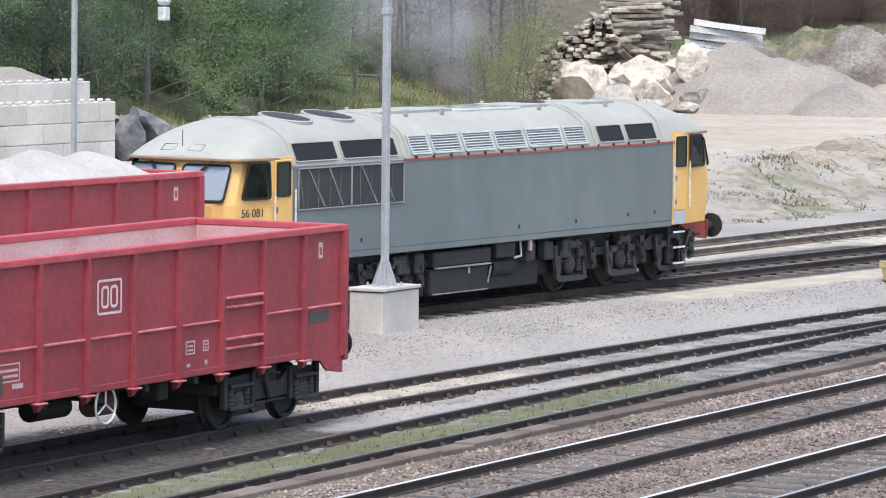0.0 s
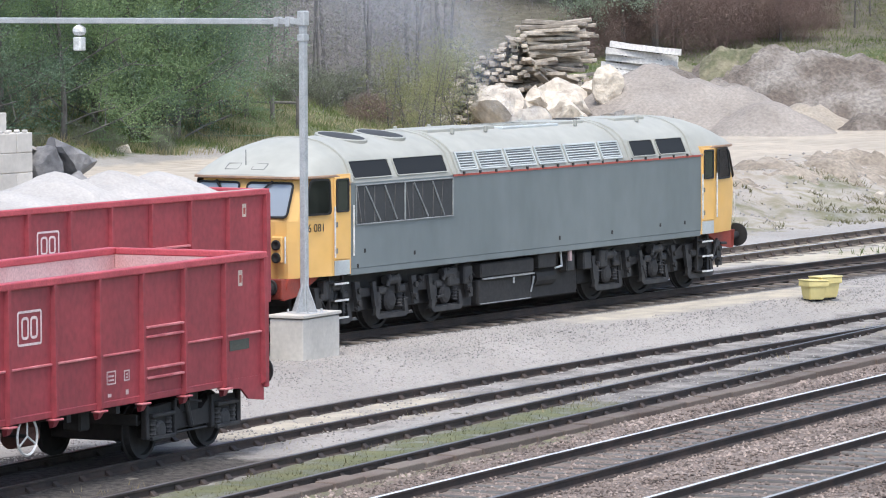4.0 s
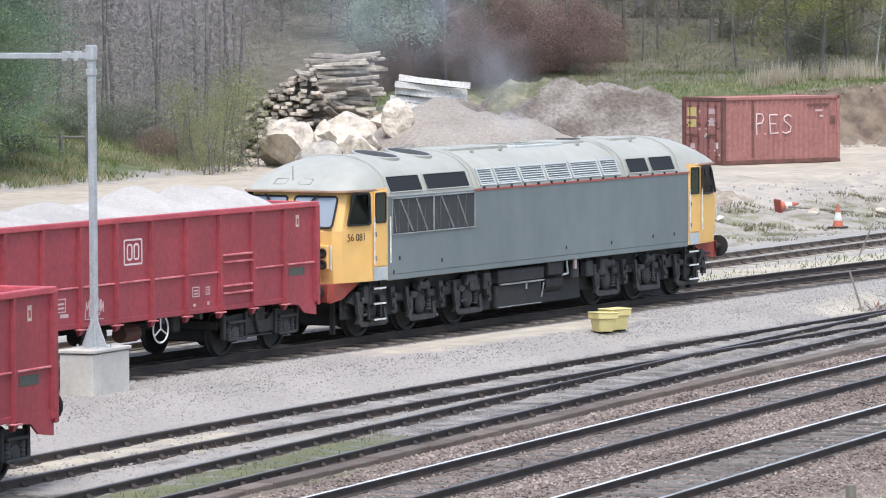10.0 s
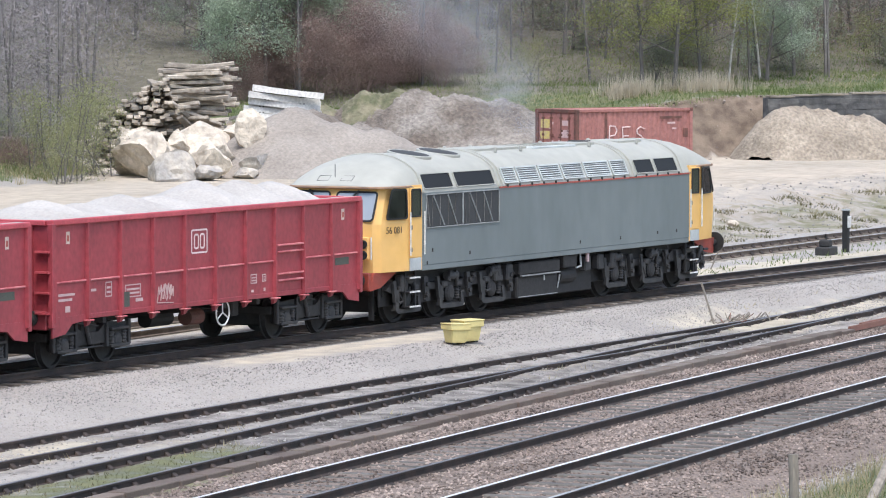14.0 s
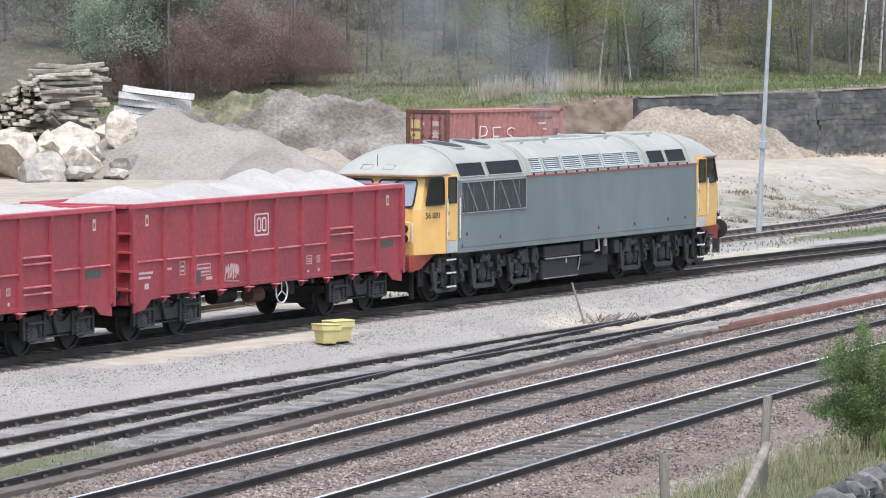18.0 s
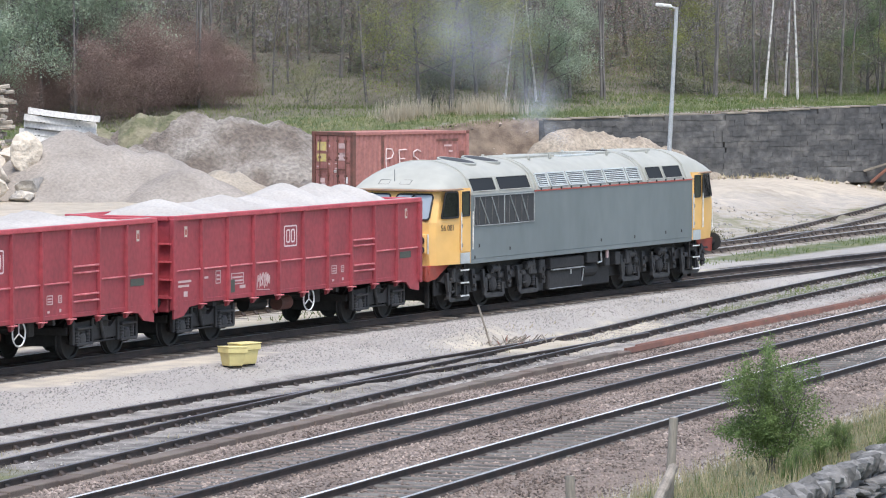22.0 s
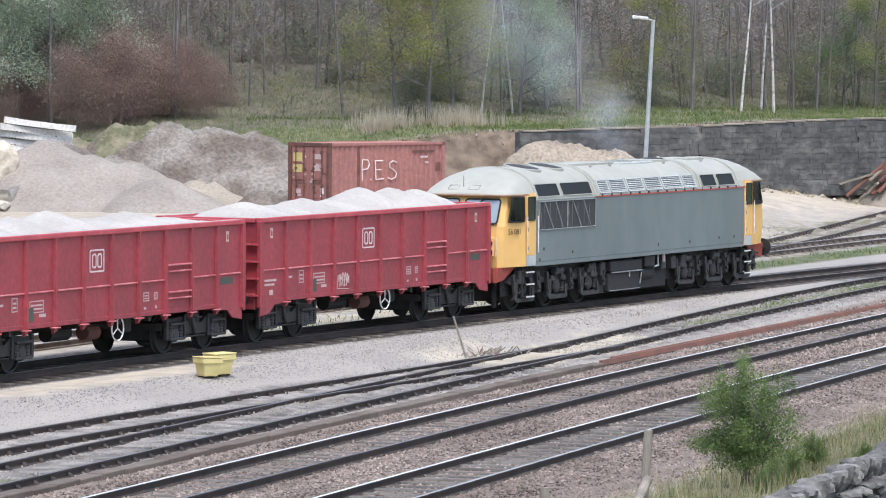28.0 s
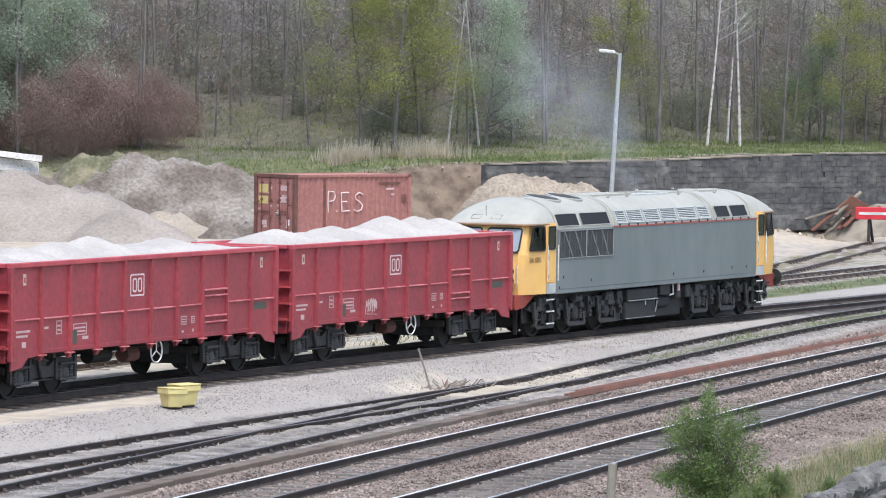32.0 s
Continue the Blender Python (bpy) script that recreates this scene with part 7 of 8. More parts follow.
PROTO = {
    "green_a": make_tree("leafy_tree", "dense dark green tree at the yard's edge", "tree", 1, 8.5, 0.16, M_bark, M_leaf_dark, 42000, 0.066, 18, 3, 0.03, 0.6, 0.36, 0.34),
    "green_b": make_tree("leafy_tree", "fresh spring-green tree at the yard's edge", "tree", 2, 8.0, 0.15, M_bark, M_leaf_mid, 38000, 0.062, 17, 3, 0.04, 0.6, 0.36, 0.32),
    "yellow": make_tree("leafy_tree", "slender tree in yellow-green young leaf", "tree", 3, 10.0, 0.13, M_bark, M_leaf_yellow, 18000, 0.085, 18, 3, 0.16, 0.6, 0.3, 0.35),
    "pale": make_tree("leafy_tree", "tree with pale silvery young leaves", "tree", 4, 9.0, 0.14, M_bark, M_leaf_pale, 20000, 0.08, 17, 3, 0.12, 0.6, 0.3, 0.35),
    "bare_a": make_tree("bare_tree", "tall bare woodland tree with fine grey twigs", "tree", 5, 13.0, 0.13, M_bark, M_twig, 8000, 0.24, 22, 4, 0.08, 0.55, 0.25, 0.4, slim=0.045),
    "bare_b": make_tree("bare_tree", "slim bare woodland tree in bud", "tree", 6, 12.0, 0.1, M_bark, M_leaf_olive, 4200, 0.09, 20, 4, 0.08, 0.55, 0.25, 0.4),
    "bare_c": make_tree("bare_tree", "bare woodland tree with purplish twigs", "tree", 7, 11.0, 0.11, M_bark, M_twig_red, 8000, 0.24, 21, 4, 0.06, 0.6, 0.26, 0.4, slim=0.045),
    "birch": make_tree("birch_tree", "white-stemmed birch with bare upper twigs", "tree", 8, 14.0, 0.085, M_birch, M_leaf_olive, 1400, 0.09, 12, 3, 0.45, 0.6, 0.2, 0.3, wander=0.012),
    "olive": make_tree("leafy_bush", "loose olive-green bush just coming into leaf", "bush", 9, 3.4, 0.04, M_bark, M_sallow, 4200, 0.06, 9, 3, 0.05, 0.5, 0.3, 0.2, 4),
    "red": make_tree("bare_bush", "rounded mass of bare reddish-brown twigs", "bush", 10, 3.9, 0.028, M_twig_red, M_twig_red, 26000, 0.13, 11, 3, 0.03, 0.6, 0.34, 0.36, 4, slim=0.05),
    "scrub": make_tree("leafy_bush", "low grey-green scrub bush", "bush", 11, 2.4, 0.04, M_bark, M_leaf_olive, 4200, 0.075, 8, 3, 0.05, 0.6, 0.42, 0.28, 4),
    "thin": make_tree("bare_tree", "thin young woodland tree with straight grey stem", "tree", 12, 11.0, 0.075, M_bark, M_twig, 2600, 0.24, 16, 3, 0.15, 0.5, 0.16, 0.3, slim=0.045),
}
EYE_AT = Vector((EYE[0], EYE[1], 0))


def plant(kind, bearing, dist, size, r):
    a = radians(bearing)
    x, y = EYE[0] + math.cos(a) * dist, EYE[1] + math.sin(a) * dist
    o = copy_thing(PROTO[kind], pose(x, y, gz(x, y) - 0.05, r.uniform(-2, 2), r.uniform(-2, 2), r.uniform(0, 360)) @ Matrix.Scale(size, 4))
    return o


def wood_edge(bearing):
    """Distance from the eye at which the yard's back line is crossed."""
    d = np.arange(120, 260, 0.5)
    a = radians(bearing)
    return float(d[np.argmax(behind(EYE[0] + np.cos(a) * d, EYE[1] + np.sin(a) * d) > 0)])


def woods():
    r = random.Random(77)
    # green trees at the yard's edge, their lowest boughs over the bank
    for k in range(13):
        b = 36.3 + 5.0 * k / 12
        plant(("green_a", "green_b", "green_a")[k % 3], b + r.uniform(-0.15, 0.15), wood_edge(b) + 5 + r.uniform(0, 3) + 4 * (k % 2), r.uniform(0.85, 1.1), r)
    for k in range(8):
        plant("green_a", 36.2 + 0.65 * k + r.uniform(-0.2, 0.2), wood_edge(37.0) + 17 + r.uniform(0, 8), r.uniform(1.05, 1.25), r)
    for b, d, s in ((36.15, 9, 0.62), (36.5, 6, 0.55)):
        plant("green_b", b, wood_edge(b) + d, s, r)
    # grey wood behind the yard
    for k in range(38):
        b = 29.6 + 6.2 * r.random()
        plant(("bare_a", "bare_c", "bare_b", "bare_a", "olive")[k % 5], b, 213 + r.uniform(0, 30), r.uniform(0.8, 1.15), r)
    # long wood on the rise beyond the wall
    kinds = ("bare_a", "bare_b", "thin", "bare_c", "bare_a", "thin", "bare_c", "bare_b", "thin", "bare_a")
    for k in range(170):
        b = 16.0 + 14.8 * (k + r.random()) / 170
        plant(kinds[k % 10] if r.random() < 0.8 else "thin", b, wood_edge(b) + 11 + 46 * r.random() ** 0.9, r.uniform(0.6, 0.85), r)
    for k in range(70):
        b = 16.0 + 14.0 * r.random()
        plant("scrub" if k % 3 else "olive", b, wood_edge(b) + 10 + 30 * r.random(), r.uniform(0.45, 0.95), r)
    # named trees of the wood
    for kind, b, d, s in (("yellow", 25.3, 7.5, 0.95), ("yellow", 25.7, 9, 0.8), ("yellow", 24.95, 9, 0.8), ("pale", 24.1, 10, 0.75), ("pale", 23.75, 12, 0.7), ("pale", 29.7, 14, 0.95), ("pale", 30.2, 12, 1.0), ("pale", 30.6, 12, 1.0), ("pale", 31.0, 13, 0.95), ("pale", 30.4, 15, 0.9), ("green_b", 30.0, 22, 0.85), ("yellow", 19.5, 12, 0.75), ("yellow", 18.7, 13, 0.8), ("yellow", 22.4, 16, 0.7), ("pale", 31.4, 22, 0.7), ("yellow", 17.6, 14, 0.8), ("green_b", 19.9, 16, 0.6), ("green_b", 30.9, 24, 0.6),
                          ("birch", 24.6, 10, 0.7), ("birch", 24.18, 11, 0.75), ("birch", 21.23, 9, 0.85), ("birch", 20.8, 9, 0.9), ("birch", 20.97, 13, 0.8)):
        plant(kind, b, wood_edge(b) + d, s, r)
    # red-brown thicket and bushes behind the mound
    for k in range(17):
        u = k / 16
        plant("red", 28.1 + 2.9 * u + r.uniform(-0.1, 0.1), 198 + r.uniform(0, 9), (0.62 + 0.36 * math.sin(math.pi * min(1, u * 1.15))) * r.uniform(0.9, 1.05), r)
    # bushes along the yard's back edge
    for b, d, s in ((33.15, 166, 1.0), (33.5, 168, 0.95), (32.75, 170, 0.9), (33.0, 172, 1.1), (33.3, 163.5, 0.7)):
        plant("olive", b, d, s, r)
    for k in range(16):
        b = 33.6 + 1.6 * r.random()
        plant("scrub", b, wood_edge(b) + r.uniform(17, 26), r.uniform(0.4, 0.8), r)
    for k in range(5):
        plant("red", 33.6 + 0.11 * k, wood_edge(33.8) + 10 + r.uniform(0, 2), r.uniform(0.2, 0.3), r)
    for k in range(10):
        b = 36.2 + 4.6 * r.random()
        plant("scrub", b, wood_edge(b) + r.uniform(2.5, 6), r.uniform(0.25, 0.45), r)


def far_wood(label, mat, n, trees, b0, b1, d0, d1, low, high, seed, size, slim, wide=1.5):
    """The tangle of a far wood: fine twigs and leaves gathered round many stems, of kind stuff."""
    r = np.random.RandomState(seed)
    tb, td, tw = b0 + (b1 - b0) * r.rand(trees), d0 + (d1 - d0) * r.rand(trees), wide * (0.6 + 0.9 * r.rand(trees))
    k = r.randint(0, trees, n)
    a = np.radians(tb[k])
    edge = np.array([wood_edge(v) for v in tb])
    td = edge + td
    x = EYE[0] + np.cos(a) * td[k] + r.normal(size=n) * tw[k]
    y = EYE[1] + np.sin(a) * td[k] + r.normal(size=n) * tw[k]
    z = ground_z(x, y) + low + (high - low) * r.rand(n) ** 0.9
    ob = new("woodland_thicket", leaf_mesh("woodland_thicket", np.stack([x, y, z], 1), size, mat, seed, slim))
    tagged(ob, label, "woods", kind="stuff")


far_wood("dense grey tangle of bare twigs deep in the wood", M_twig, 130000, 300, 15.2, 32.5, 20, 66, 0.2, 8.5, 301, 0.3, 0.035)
far_wood("purplish-brown twigs deep in the wood", M_twig_red, 80000, 110, 15.2, 31.5, 12, 50, 0.2, 8, 302, 0.28, 0.035)
far_wood("olive-green budding undergrowth in the wood", M_leaf_olive, 90000, 160, 15.2, 31.5, 13, 50, 0.1, 7, 303, 0.085, 0.3)
far_wood("fresh green leaves scattered in the wood", M_leaf_mid, 20000, 60, 15.2, 30.5, 14, 50, 0.6, 8, 304, 0.08, 0.3)
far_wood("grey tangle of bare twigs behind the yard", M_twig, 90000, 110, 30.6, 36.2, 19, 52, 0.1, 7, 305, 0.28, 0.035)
far_wood("olive undergrowth behind the yard", M_leaf_olive, 22000, 60, 31.0, 36.2, 18, 46, 0.1, 5, 306, 0.085, 0.3)
far_wood("fresh green leaves low on the leafy trees", M_leaf_mid, 36000, 24, 36.25, 37.5, 6, 12, 1.0, 6.0, 308, 0.08, 0.3, 1.0)
far_wood("dark green undergrowth behind the leafy trees", M_leaf_dark, 22000, 60, 36.1, 41.5, 9, 30, 0.1, 7, 307, 0.1, 0.3)


def far_stems():
    """Slim straight stems in the depth of the wood, too many to count, of kind stuff."""
    r = random.Random(61)
    for label, mat, n, b0, b1, d0, d1 in (("slim grey stems standing deep in the wood", M_bark, 170, 15.5, 36.0, 9, 46),):
        bm = bmesh.new()
        for _ in range(n):
            b = r.uniform(b0, b1)
            d = wood_edge(b) + r.uniform(d0 if b < 31 else 20, d1)
            x, y = EYE[0] + math.cos(radians(b)) * d, EYE[1] + math.sin(radians(b)) * d
            z = gz(x, y)
            q = Vector((x, y, z - 0.2))
            rad = r.uniform(0.04, 0.11)
            lean = Vector((r.gauss(0, 0.035), r.gauss(0, 0.035), 1))
            for k in range(4):
                e = q + lean * 2.6
                rod(bm, q, e, rad, rad * 0.84, 5, False)
                q, rad = e, rad * 0.84
                lean = lean + Vector((r.gauss(0, 0.03), r.gauss(0, 0.03), 0))
        tagged(part("woodland_stems", bm, mat), label, "woods", kind="stuff")


far_stems()

woods()
for k in PROTO.values():
    k.matrix_world = pose(-60 + 14 * list(PROTO.values()).index(k), 190 + 9 * (list(PROTO.values()).index(k) % 3), gz(-60 + 14 * list(PROTO.values()).index(k), 190))


def blades(name, label, spots, height, width, mat, seed, lean=0.35, category="grass"):
    """A field of upright grass blades, one thin triangle each, of kind stuff."""
    r = np.random.RandomState(seed)
    p = np.asarray(spots, float)
    n = len(p)
    z = ground_z(p[:, 0], p[:, 1])
    h = height * (0.45 + 0.9 * r.rand(n))
    a = r.rand(n) * 6.283
    dx, dy = np.cos(a) * width, np.sin(a) * width
    lx, ly = r.normal(size=n) * lean * h, r.normal(size=n) * lean * h
    v = np.stack([np.stack([p[:, 0] - dx, p[:, 1] - dy, z - 0.03], 1), np.stack([p[:, 0] + dx, p[:, 1] + dy, z - 0.03], 1), np.stack([p[:, 0] + lx, p[:, 1] + ly, z + h], 1)], 1).reshape(-1, 3)
    me = bpy.data.meshes.new(name)
    me.from_pydata(v.tolist(), [], np.arange(n * 3).reshape(-1, 3).tolist())
    me.materials.append(mat)
    return tagged(new(name, me), label, category, kind="stuff")


def scatter(n, seed, keep, a0, a1, b0, b1):
    r = np.random.RandomState(seed)
    p = np.stack([a0 + (a1 - a0) * r.rand(n), b0 + (b1 - b0) * r.rand(n)], 1)
    return p[keep(p[:, 0], p[:, 1], r.rand(n))]


def grasses():
    front = lambda lo, hi: (lambda a, b, q: (m2(a) - b > lo) & (m2(a) - b < hi) & (q < 0.35 + 0.5 * (waves(a, b, 1.3, 2.0) + 0.6)))
    blades("grass", "rough green grass on the near bank", scatter(26000, 1, front(4.2, 12.0), -50, 0, -32, -14), 0.2, 0.012, M_grass, 1)
    blades("dry_grass", "straw-coloured dead grass on the near bank", scatter(70000, 2, front(3.6, 12.0), -50, 4, -32, -14), 0.3, 0.01, M_straw, 2)
    blades("grass", "short green turf in front of the dry stone wall", scatter(24000, 3, lambda a, b, q: (m2(a) - b > 12.6) & (m2(a) - b < 16), -56, -30, -38, -28), 0.14, 0.014, M_shrub, 3)
    blades("moss_grass", "grass and moss growing between the siding's rails", scatter(16000, 4, lambda a, b, q: (abs(b - s2(a)) < 0.62) & (q < 0.75 + 0.4 * waves(a, b, 1.1, 3.0)), -58, -27, -16, -8), 0.05, 0.012, M_moss, 4, 0.8)
    blades("dry_grass", "straw-coloured tufts along the siding", scatter(16000, 5, lambda a, b, q: (abs(b - s2(a) - 0.9) < 1.3) & (waves(a, b, 0.9, 5.0) > 0.35), -58, 30, -16, -3), 0.09, 0.012, M_straw, 5, 0.6)
    blades("grass", "weedy green tufts beside the far siding", scatter(15000, 6, lambda a, b, q: ((abs(b - s2(a)) < 0.6) & (waves(a, b, 0.9, 8.0) > 0.05) & (a > 14) | (abs(b - t2(a) + 2.5) < 0.9)) & (waves(a, b, 0.7, 8.0) > -0.3), 5, 80, -7, 6), 0.13, 0.02, M_grass, 6, 0.6)
    blades("weeds", "patchy green weeds on the stony bank", scatter(30000, 7, lambda a, b, q: (b > 8.3) & (b < 14.8) & (waves(a, b, 0.75, 7.0) + 0.6 * waves(a, b, 1.9, 1.0) > 0.42), 5, 62, 7.5, 15), 0.12, 0.02, M_moss, 7, 0.8, "weeds")
    blades("dry_grass", "pale dead grass and weeds along the foot of the wall", scatter(26000, 14, lambda a, b, q: (behind(a, b) > -1.6) & (behind(a, b) < -0.5) & (waves(a, b, 1.2, 3.0) > -0.2), 86, 128, 4, 27), 0.22, 0.03, M_straw, 14, 0.7)
    hill = lambda a, b, q: (behind(a, b) > 2.0) & (behind(a, b) < 24) & (q < 1.15 - 0.035 * behind(a, b))
    blades("grass", "rough green grass above the retaining wall", scatter(170000, 8, hill, 66, 128, 6, 60), 0.2, 0.016, M_grass, 8, 0.6)
    blades("dry_grass", "dead straw tufts above the retaining wall", scatter(22000, 9, lambda a, b, q: (behind(a, b) > 3) & (behind(a, b) < 8) & (waves(a, b, 0.5, 2.0) > 0.25), 74, 128, 6, 56), 0.3, 0.014, M_straw, 9, 0.6)
    q = np.random.RandomState(10)
    bear = 24.45 + 1.75 * q.rand(2600) + 0.1 * q.normal(size=2600)
    far = np.interp(bear, np.arange(23, 29, 0.25), [wood_edge(v) for v in np.arange(23, 29, 0.25)]) + 4.6 + 1.6 * q.rand(2600)
    spots = np.stack([EYE[0] + np.cos(np.radians(bear)) * far, EYE[1] + np.sin(np.radians(bear)) * far], 1)
    blades("reeds", "tall pale dead reeds on the grassy rise", spots[waves(spots[:, 0], spots[:, 1], 1.1, 2.0) > -0.45], 0.8, 0.018, M_reed, 10, 0.14, "reeds")
    blades("grass", "grass on the bank behind the yard", scatter(60000, 11, lambda a, b, q: (behind(a, b) > 0.3) & (behind(a, b) < 14) & (waves(a, b, 0.6, 4.0) > -0.25), 20, 68, 39, 64), 0.25, 0.02, M_grass, 11, 0.6)
    blades("dry_grass", "pale dead grass on the bank behind the yard", scatter(60000, 12, lambda a, b, q: (behind(a, b) > 0.2) & (behind(a, b) < 13) & (waves(a, b, 0.5, 6.0) > -0.1), 20, 68, 39, 64), 0.3, 0.016, M_straw, 12, 0.5)


grasses()


def stones(name, label, n, seed, keep, a0, a1, b0, b1, size, mat):
    """Loose ballast: small six-cornered stones, of kind stuff."""
    p = scatter(n, seed, keep, a0, a1, b0, b1)
    r = np.random.RandomState(seed + 50)
    m = len(p)
    z = ground_z(p[:, 0], p[:, 1])
    base = np.array(((1, 0, 0), (0, 1, 0), (-1, 0, 0), (0, -1, 0), (0, 0, 0.8), (0, 0, -0.8)), float)
    ang = r.rand(m) * 6.283
    sc = size * (0.5 + 0.8 * r.rand(m))
    c, s = np.cos(ang), np.sin(ang)
    jit = base[None] * (0.7 + 0.6 * r.rand(m, 6, 1))
    x = (jit[:, :, 0] * c[:, None] - jit[:, :, 1] * s[:, None]) * sc[:, None] + p[:, 0:1]
    y = (jit[:, :, 0] * s[:, None] + jit[:, :, 1] * c[:, None]) * sc[:, None] + p[:, 1:2]
    zz = jit[:, :, 2] * sc[:, None] + z[:, None] + sc[:, None] * 0.25
    v = np.stack([x, y, zz], -1).reshape(-1, 3)
    f = np.array(((0, 1, 4), (1, 2, 4), (2, 3, 4), (3, 0, 4), (1, 0, 5), (2, 1, 5), (3, 2, 5), (0, 3, 5)))
    faces = (f[None] + (np.arange(m) * 6)[:, None, None]).reshape(-1, 3)
    me = bpy.data.meshes.new(name)
    me.from_pydata(v.tolist(), [], faces.tolist())
    me.materials.append(mat)
    return tagged(new(name, me), label, "ballast", kind="stuff")


M_stone_brown = material("brown_ballast_stone", (0.135, 0.105, 0.089), 0.95, second=(0.27, 0.219, 0.189), scale=0.6, island=0.6)
M_stone_pale = material("pale_gravel_stone", (0.36, 0.338, 0.318), 0.95, second=(0.285, 0.268, 0.248), scale=0.6, island=0.3)


def loose_stone():
    main = lambda a, b, q: (b < m1(a) + 2.4) & (b > m2(a) - 3.0 - q * 0.8) & (((np.abs(b - m1(a)) > 0.7) & (np.abs(b - m2(a)) > 0.7)) | (q < 0.4))
    stones("track_ballast", "brown and grey ballast stones round the main line", 110000, 21, main, -56, 8, -24, -8, 0.031, M_stone_brown)
    stones("track_ballast", "brown ballast stones farther along the main line", 26000, 22, main, 8, 50, -16, -5, 0.045, M_stone_brown)
    spill = lambda a, b: (np.abs(b - lt(a) + 2.9) < 0.9 + 0.3 * waves(a, b, 1.3, 2.0)) & (a > -17) & (a < -5)
    apron = lambda a, b, q: ~spill(a, b) & (b < lt(a) - 1.7) & (b > s1(np.minimum(a, 6)) + 1.0 - 6 * (a > 6))
    stones("gravel", "pale grey gravel on the apron beside the train", 52000, 23, apron, -40, 30, -9, -1.5, 0.018, M_stone_pale)
    old = lambda a, b, q: (b > m1(a) + 2.6) & (b < np.maximum(s1(np.minimum(a, 6)) + 1.3, s2(a) + 1.4)) & ~((a < -27) & (np.abs(b - s2(a)) < 1.3)) & ~((a < -36) & (np.abs(b - s1(a)) < 2.4)) & ~((a > 1) & (a < 12.5) & (np.abs(b - s2(a) - 0.2) < 1.1)) & ((waves(a, b, 0.8, 6.0) + 0.5 * waves(a, b, 2.3, 1.0) > -0.35) | (q < 0.3))
    stones("gravel", "dusty gravel lying between the old sidings", 34000, 27, old, -58, 34, -16, -2.5, 0.024, M_stone_pale)
    stones("bank_stones", "stones littering the bank and the yard's edge", 3400, 24, lambda a, b, q: (b > 8.4) & (b < 17.5), -4, 70, 8, 20, 0.045, M_stone_pale)
    stones("bank_stones", "pale stones littering the foot of the wall", 260, 26, lambda a, b, q: (behind(a, b) > -1.3) & (behind(a, b) < -0.4), 86, 120, 6, 27, 0.13, M_rock_pale)
    stones("bank_stones", "stones littering the cut soil face", 1500, 25, lambda a, b, q: (behind(a, b) > -2) & (behind(a, b) < 2.4), 72, 92, 18, 48, 0.07, M_stone_brown)


loose_stone()


# ---- near bank ----
def near_fence():
    t = thing("post_fence", "old timber fence posts with one leaning strut on the bank", "fence", m=pose(-33, -24.4, 0))
    zb = gz(-33, -24.4)
    part("post", bar((0, 0, zb - 0.4), (0.0, -0.12, 1.46), 0.065, 10), M_post, t)
    for dx, dy, h in ((-4.4, -0.45, 1.02), (-6.8, -0.2, 0.66)):
        z = gz(-33 + dx, -24.4 + dy)
        part("post", bar((dx, dy, z - 0.3), (dx + 0.02, dy + 0.05, h if dx < 0 else z + 1.1), 0.068, 10), M_post, t)
    part("strut", bar((-2.35, -0.62, 0.05), (-0.12, -0.16, 0.74), 0.075, 10), M_post, t)


near_fence()


def near_shrub():
    r = random.Random(5)
    x, y = -24.92, -22.95
    t = thing("shrub", "bright green leafy shrub growing on the bank", "shrub", m=pose(x, y, gz(x, y)))
    bm = bmesh.new()
    tips = []
    for k in range(9):
        a = r.uniform(0, 6.28)
        branches(bm, r, Vector((r.gauss(0, 0.12), r.gauss(0, 0.12), -0.05)), Vector((math.cos(a) * 0.3, math.sin(a) * 0.3, 1)).normalized(), r.uniform(1.0, 1.6), 0.014, 2, tips, 0.42, 4)
    part("stem", bm, M_bark, t)
    rr = np.random.RandomState(9)
    pts = np.array([tuple(p) for p, d in tips if d <= 1])
    c = pts[rr.randint(0, len(pts), 26000)] + rr.normal(size=(26000, 3)) * 0.1
    c[:, :2] *= (1.0 - 0.22 * np.clip(c[:, 2:3], 0, 2))
    c[: 11000, 2] *= 0.5
    c[: 11000, :2] *= 1.15
    ob = new("foliage", leaf_mesh("foliage", c[c[:, 2] > 0.06], 0.036, M_shrub, 3))
    ob.parent = t
    for k, (dx, dy, s) in enumerate(((1.2, -0.7, 0.3), (-1.3, -0.9, 0.24), (-3.0, -1.4, 0.2), (0.9, -1.7, 0.2), (-0.4, -1.0, 0.26))):
        o = copy_thing(t, pose(x + dx, y + dy, gz(x + dx, y + dy), 0, 0, 70 * k) @ Matrix.Scale(s, 4))
        tagged(o, "small green sapling in the rough grass", "shrub", "saplings")


near_shrub()


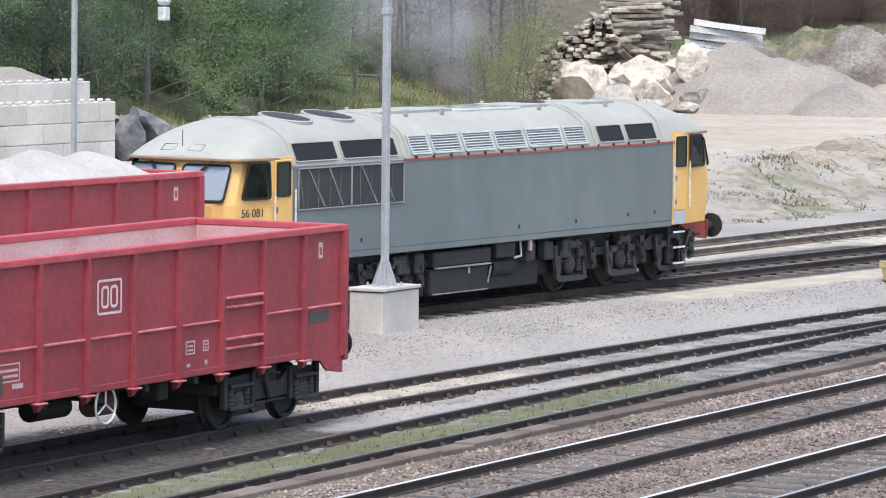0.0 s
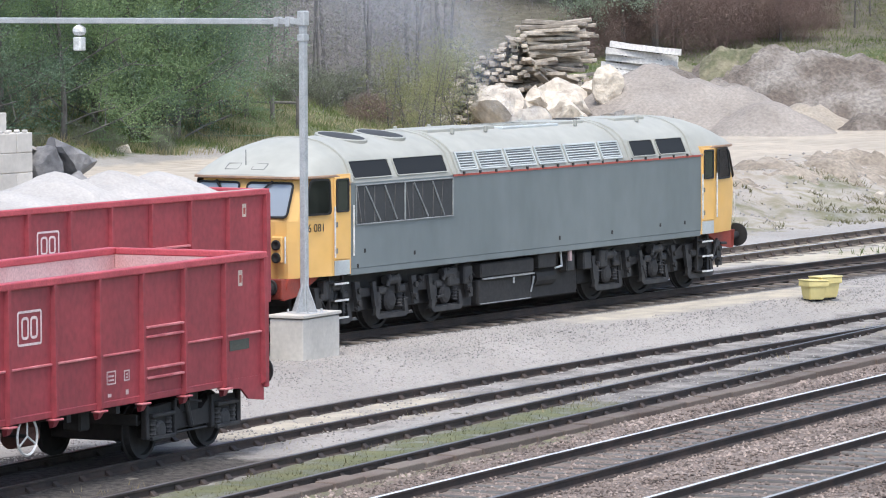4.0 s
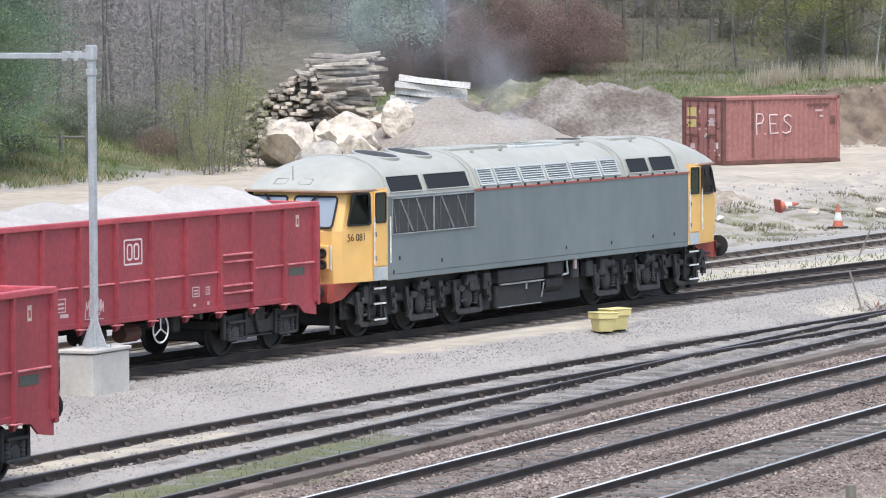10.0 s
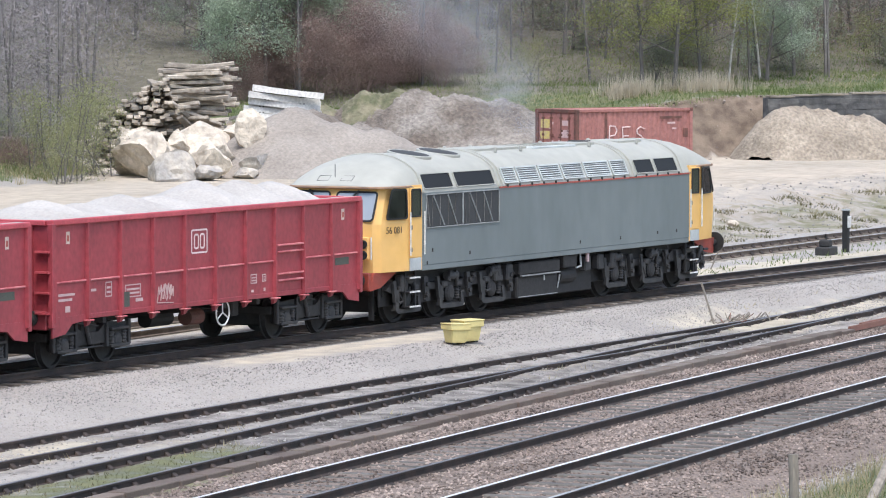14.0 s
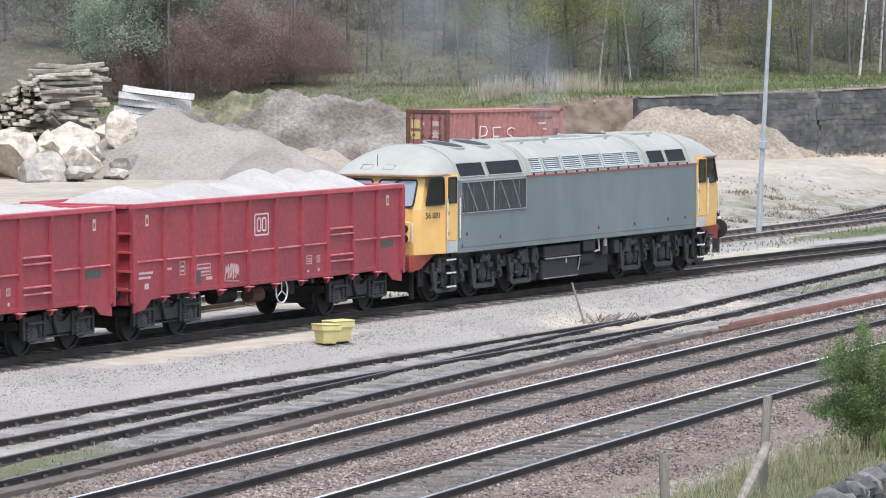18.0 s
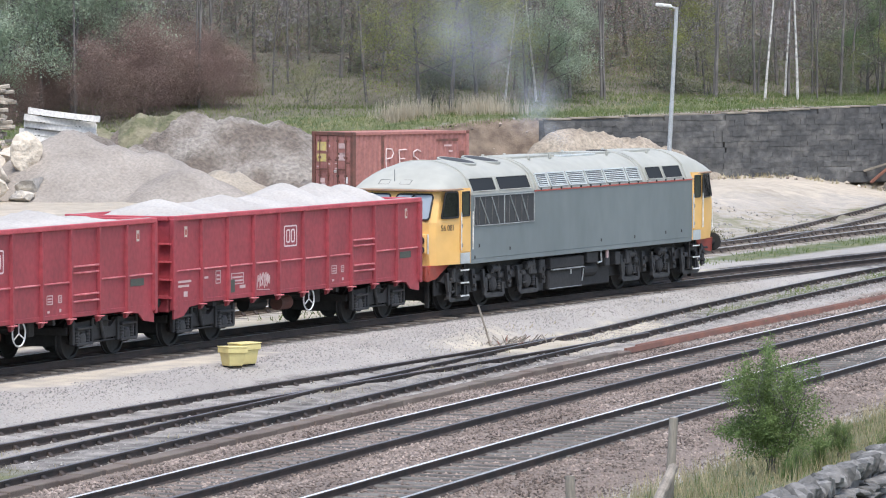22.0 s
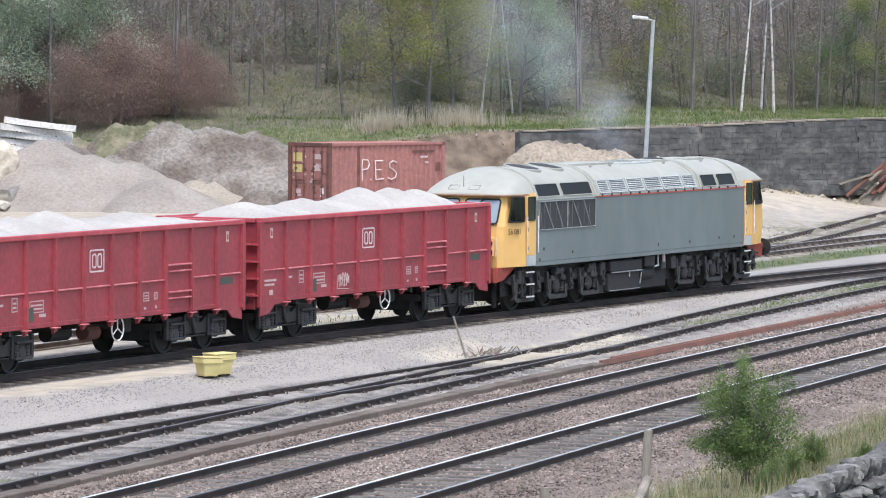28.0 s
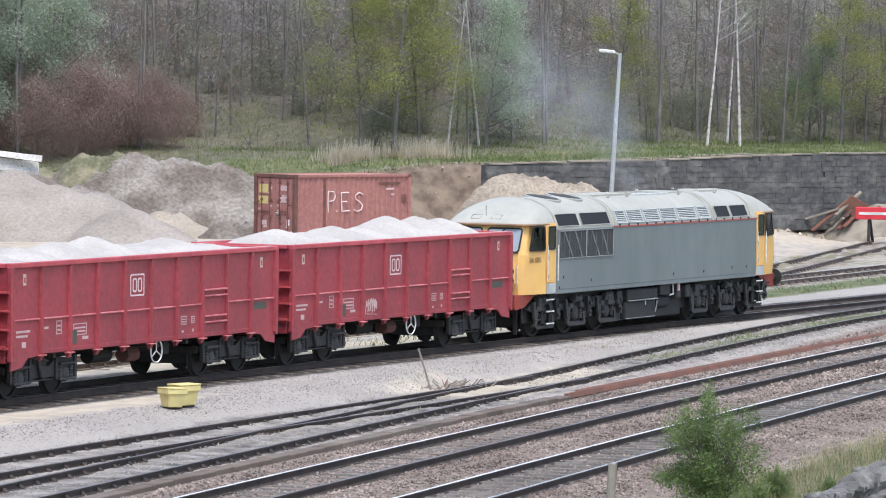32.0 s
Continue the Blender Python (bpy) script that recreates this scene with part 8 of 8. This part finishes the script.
def dry_stone_wall():
    """Dry stone wall at the top of the near bank, stones laid in uneven courses."""
    t = thing("dry_stone_wall", "grey dry stone wall with rough cope stones", "stone wall", kind="structure")
    line = lambda a: m2(a) - 12.05
    top = lambda a: 2.1 + 0.012 * (a + 46)
    bm = bmesh.new()
    loft(bm, [[(a, line(a) - 0.16, 0.4), (a, line(a) + 0.2, 0.4), (a, line(a) + 0.14, top(a) - 0.1), (a, line(a) - 0.1, top(a) - 0.1)] for a in np.arange(-62, -14, 2.0)], closed=True)
    part("core", bm, M_drystone, t)
    shapes = []
    for k in range(5):
        b = rough_rock(200 + k, (0.9, 0.9, 0.9), 2, 12)
        shapes.append(part("stone", b, M_drystone, t))
    r = random.Random(17)
    used = set()

    def lay(p, sx, sy, sz, turn):
        k = r.randrange(5)
        m = Matrix.Translation(p) @ Euler((r.uniform(-0.15, 0.15), r.uniform(-0.15, 0.15), turn)).to_matrix().to_4x4() @ Matrix.Diagonal((sx, sy, sz, 1))
        if k not in used:
            used.add(k)
            shapes[k].matrix_basis = m
        else:
            again(shapes[k], m)
    count = 0
    for row in range(7):
        a = -50.0 + r.random() * 0.2
        while a < -36.0:
            w = r.uniform(0.2, 0.42)
            z = top(a) - 0.2 - row * 0.1 + r.uniform(-0.02, 0.02)
            if count < 290:
                lay((a + w / 2, line(a) - 0.15 + r.uniform(-0.03, 0.03), z), w * 1.25, 0.4, 0.15, r.uniform(-0.15, 0.15) + 0.11)
            count += 1
            a += w
    a = -54.0
    while a < -30:
        w = r.uniform(0.08, 0.2)
        lay((a + w / 2, line(a) + r.uniform(-0.03, 0.03), top(a) - 0.03 + r.uniform(-0.03, 0.05)), w * 1.45, 0.48, r.uniform(0.28, 0.42), r.uniform(-0.3, 0.3))
        a += w


dry_stone_wall()


# ---- exhaust ----
SMOKE = []


def exhaust_smoke():
    """A thin drifting plume over the exhaust ports: soft wisps that cross one another."""
    t = thing("exhaust_smoke", "thin bluish diesel smoke drifting up from the locomotive", "smoke")
    r = random.Random(8)
    bm = bmesh.new()
    bmesh.ops.create_circle(bm, cap_ends=True, radius=1.0, segments=20)
    first = None
    for x, y, z, size in ((1.0, 0.0, 4.2, 0.5), (0.6, 0.1, 4.9, 0.8), (-0.2, 0.2, 5.7, 1.2), (-1.4, 0.5, 6.6, 1.7), (-3.2, 1.0, 7.2, 2.2)):
        puff = new("puff")
        puff.parent = t
        puff.matrix_basis = pose(x, y, z)
        for k in range(3):
            m = pose(r.gauss(0, 0.2) * size, r.gauss(0, 0.2) * size, r.gauss(0, 0.15) * size, 90 + r.uniform(-35, 35), r.uniform(-20, 20), -60 + 50 * k + r.uniform(-15, 15)) @ Matrix.Diagonal((size, size * r.uniform(0.8, 1.2), size, 1))
            if first is None:
                first = part("wisp", bm, M_smoke, puff)
                first.matrix_basis = m
            else:
                again(first, m, puff)
        SMOKE.append((puff, x, y, z, size))
    return t


smoke = exhaust_smoke()


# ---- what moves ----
def along(s, up=0.0):
    x, y, h = on_track(s)
    return pose(x, y, up, 0, 0, h)


def run_at(t):
    ts, ss = [r[0] for r in RUN], [r[1] for r in RUN]
    return float(np.interp(t, ts, ss))


def motions():
    """The train draws away along its track; its wheels roll."""
    walk(loco, [(t, along(s)) for t, s in RUN])
    walk(smoke, [(t, along(s)) for t, s in RUN])
    for k, (puff, x, y, z, size) in enumerate(SMOKE):
        walk(puff, [(t, pose(x + 0.35 * size * math.sin(0.7 * t + k), y, z + 0.25 * size * math.sin(0.9 * t + 2.1 * k), 0, 0, 10 * math.sin(0.5 * t + k))) for t in np.arange(0, 32.01, 1.0)])
    for k, w in enumerate(train_wagons):
        walk(w, [(t, along(s - 16.33 - 13.55 * k)) for t, s in RUN])
    for ws, x, r, dy in rolling:
        walk(ws, [(t, pose(x, 0, r, 0, math.degrees(run_at(t) / r), 0)) for t in np.arange(0, 32.01, 0.32)])


motions()
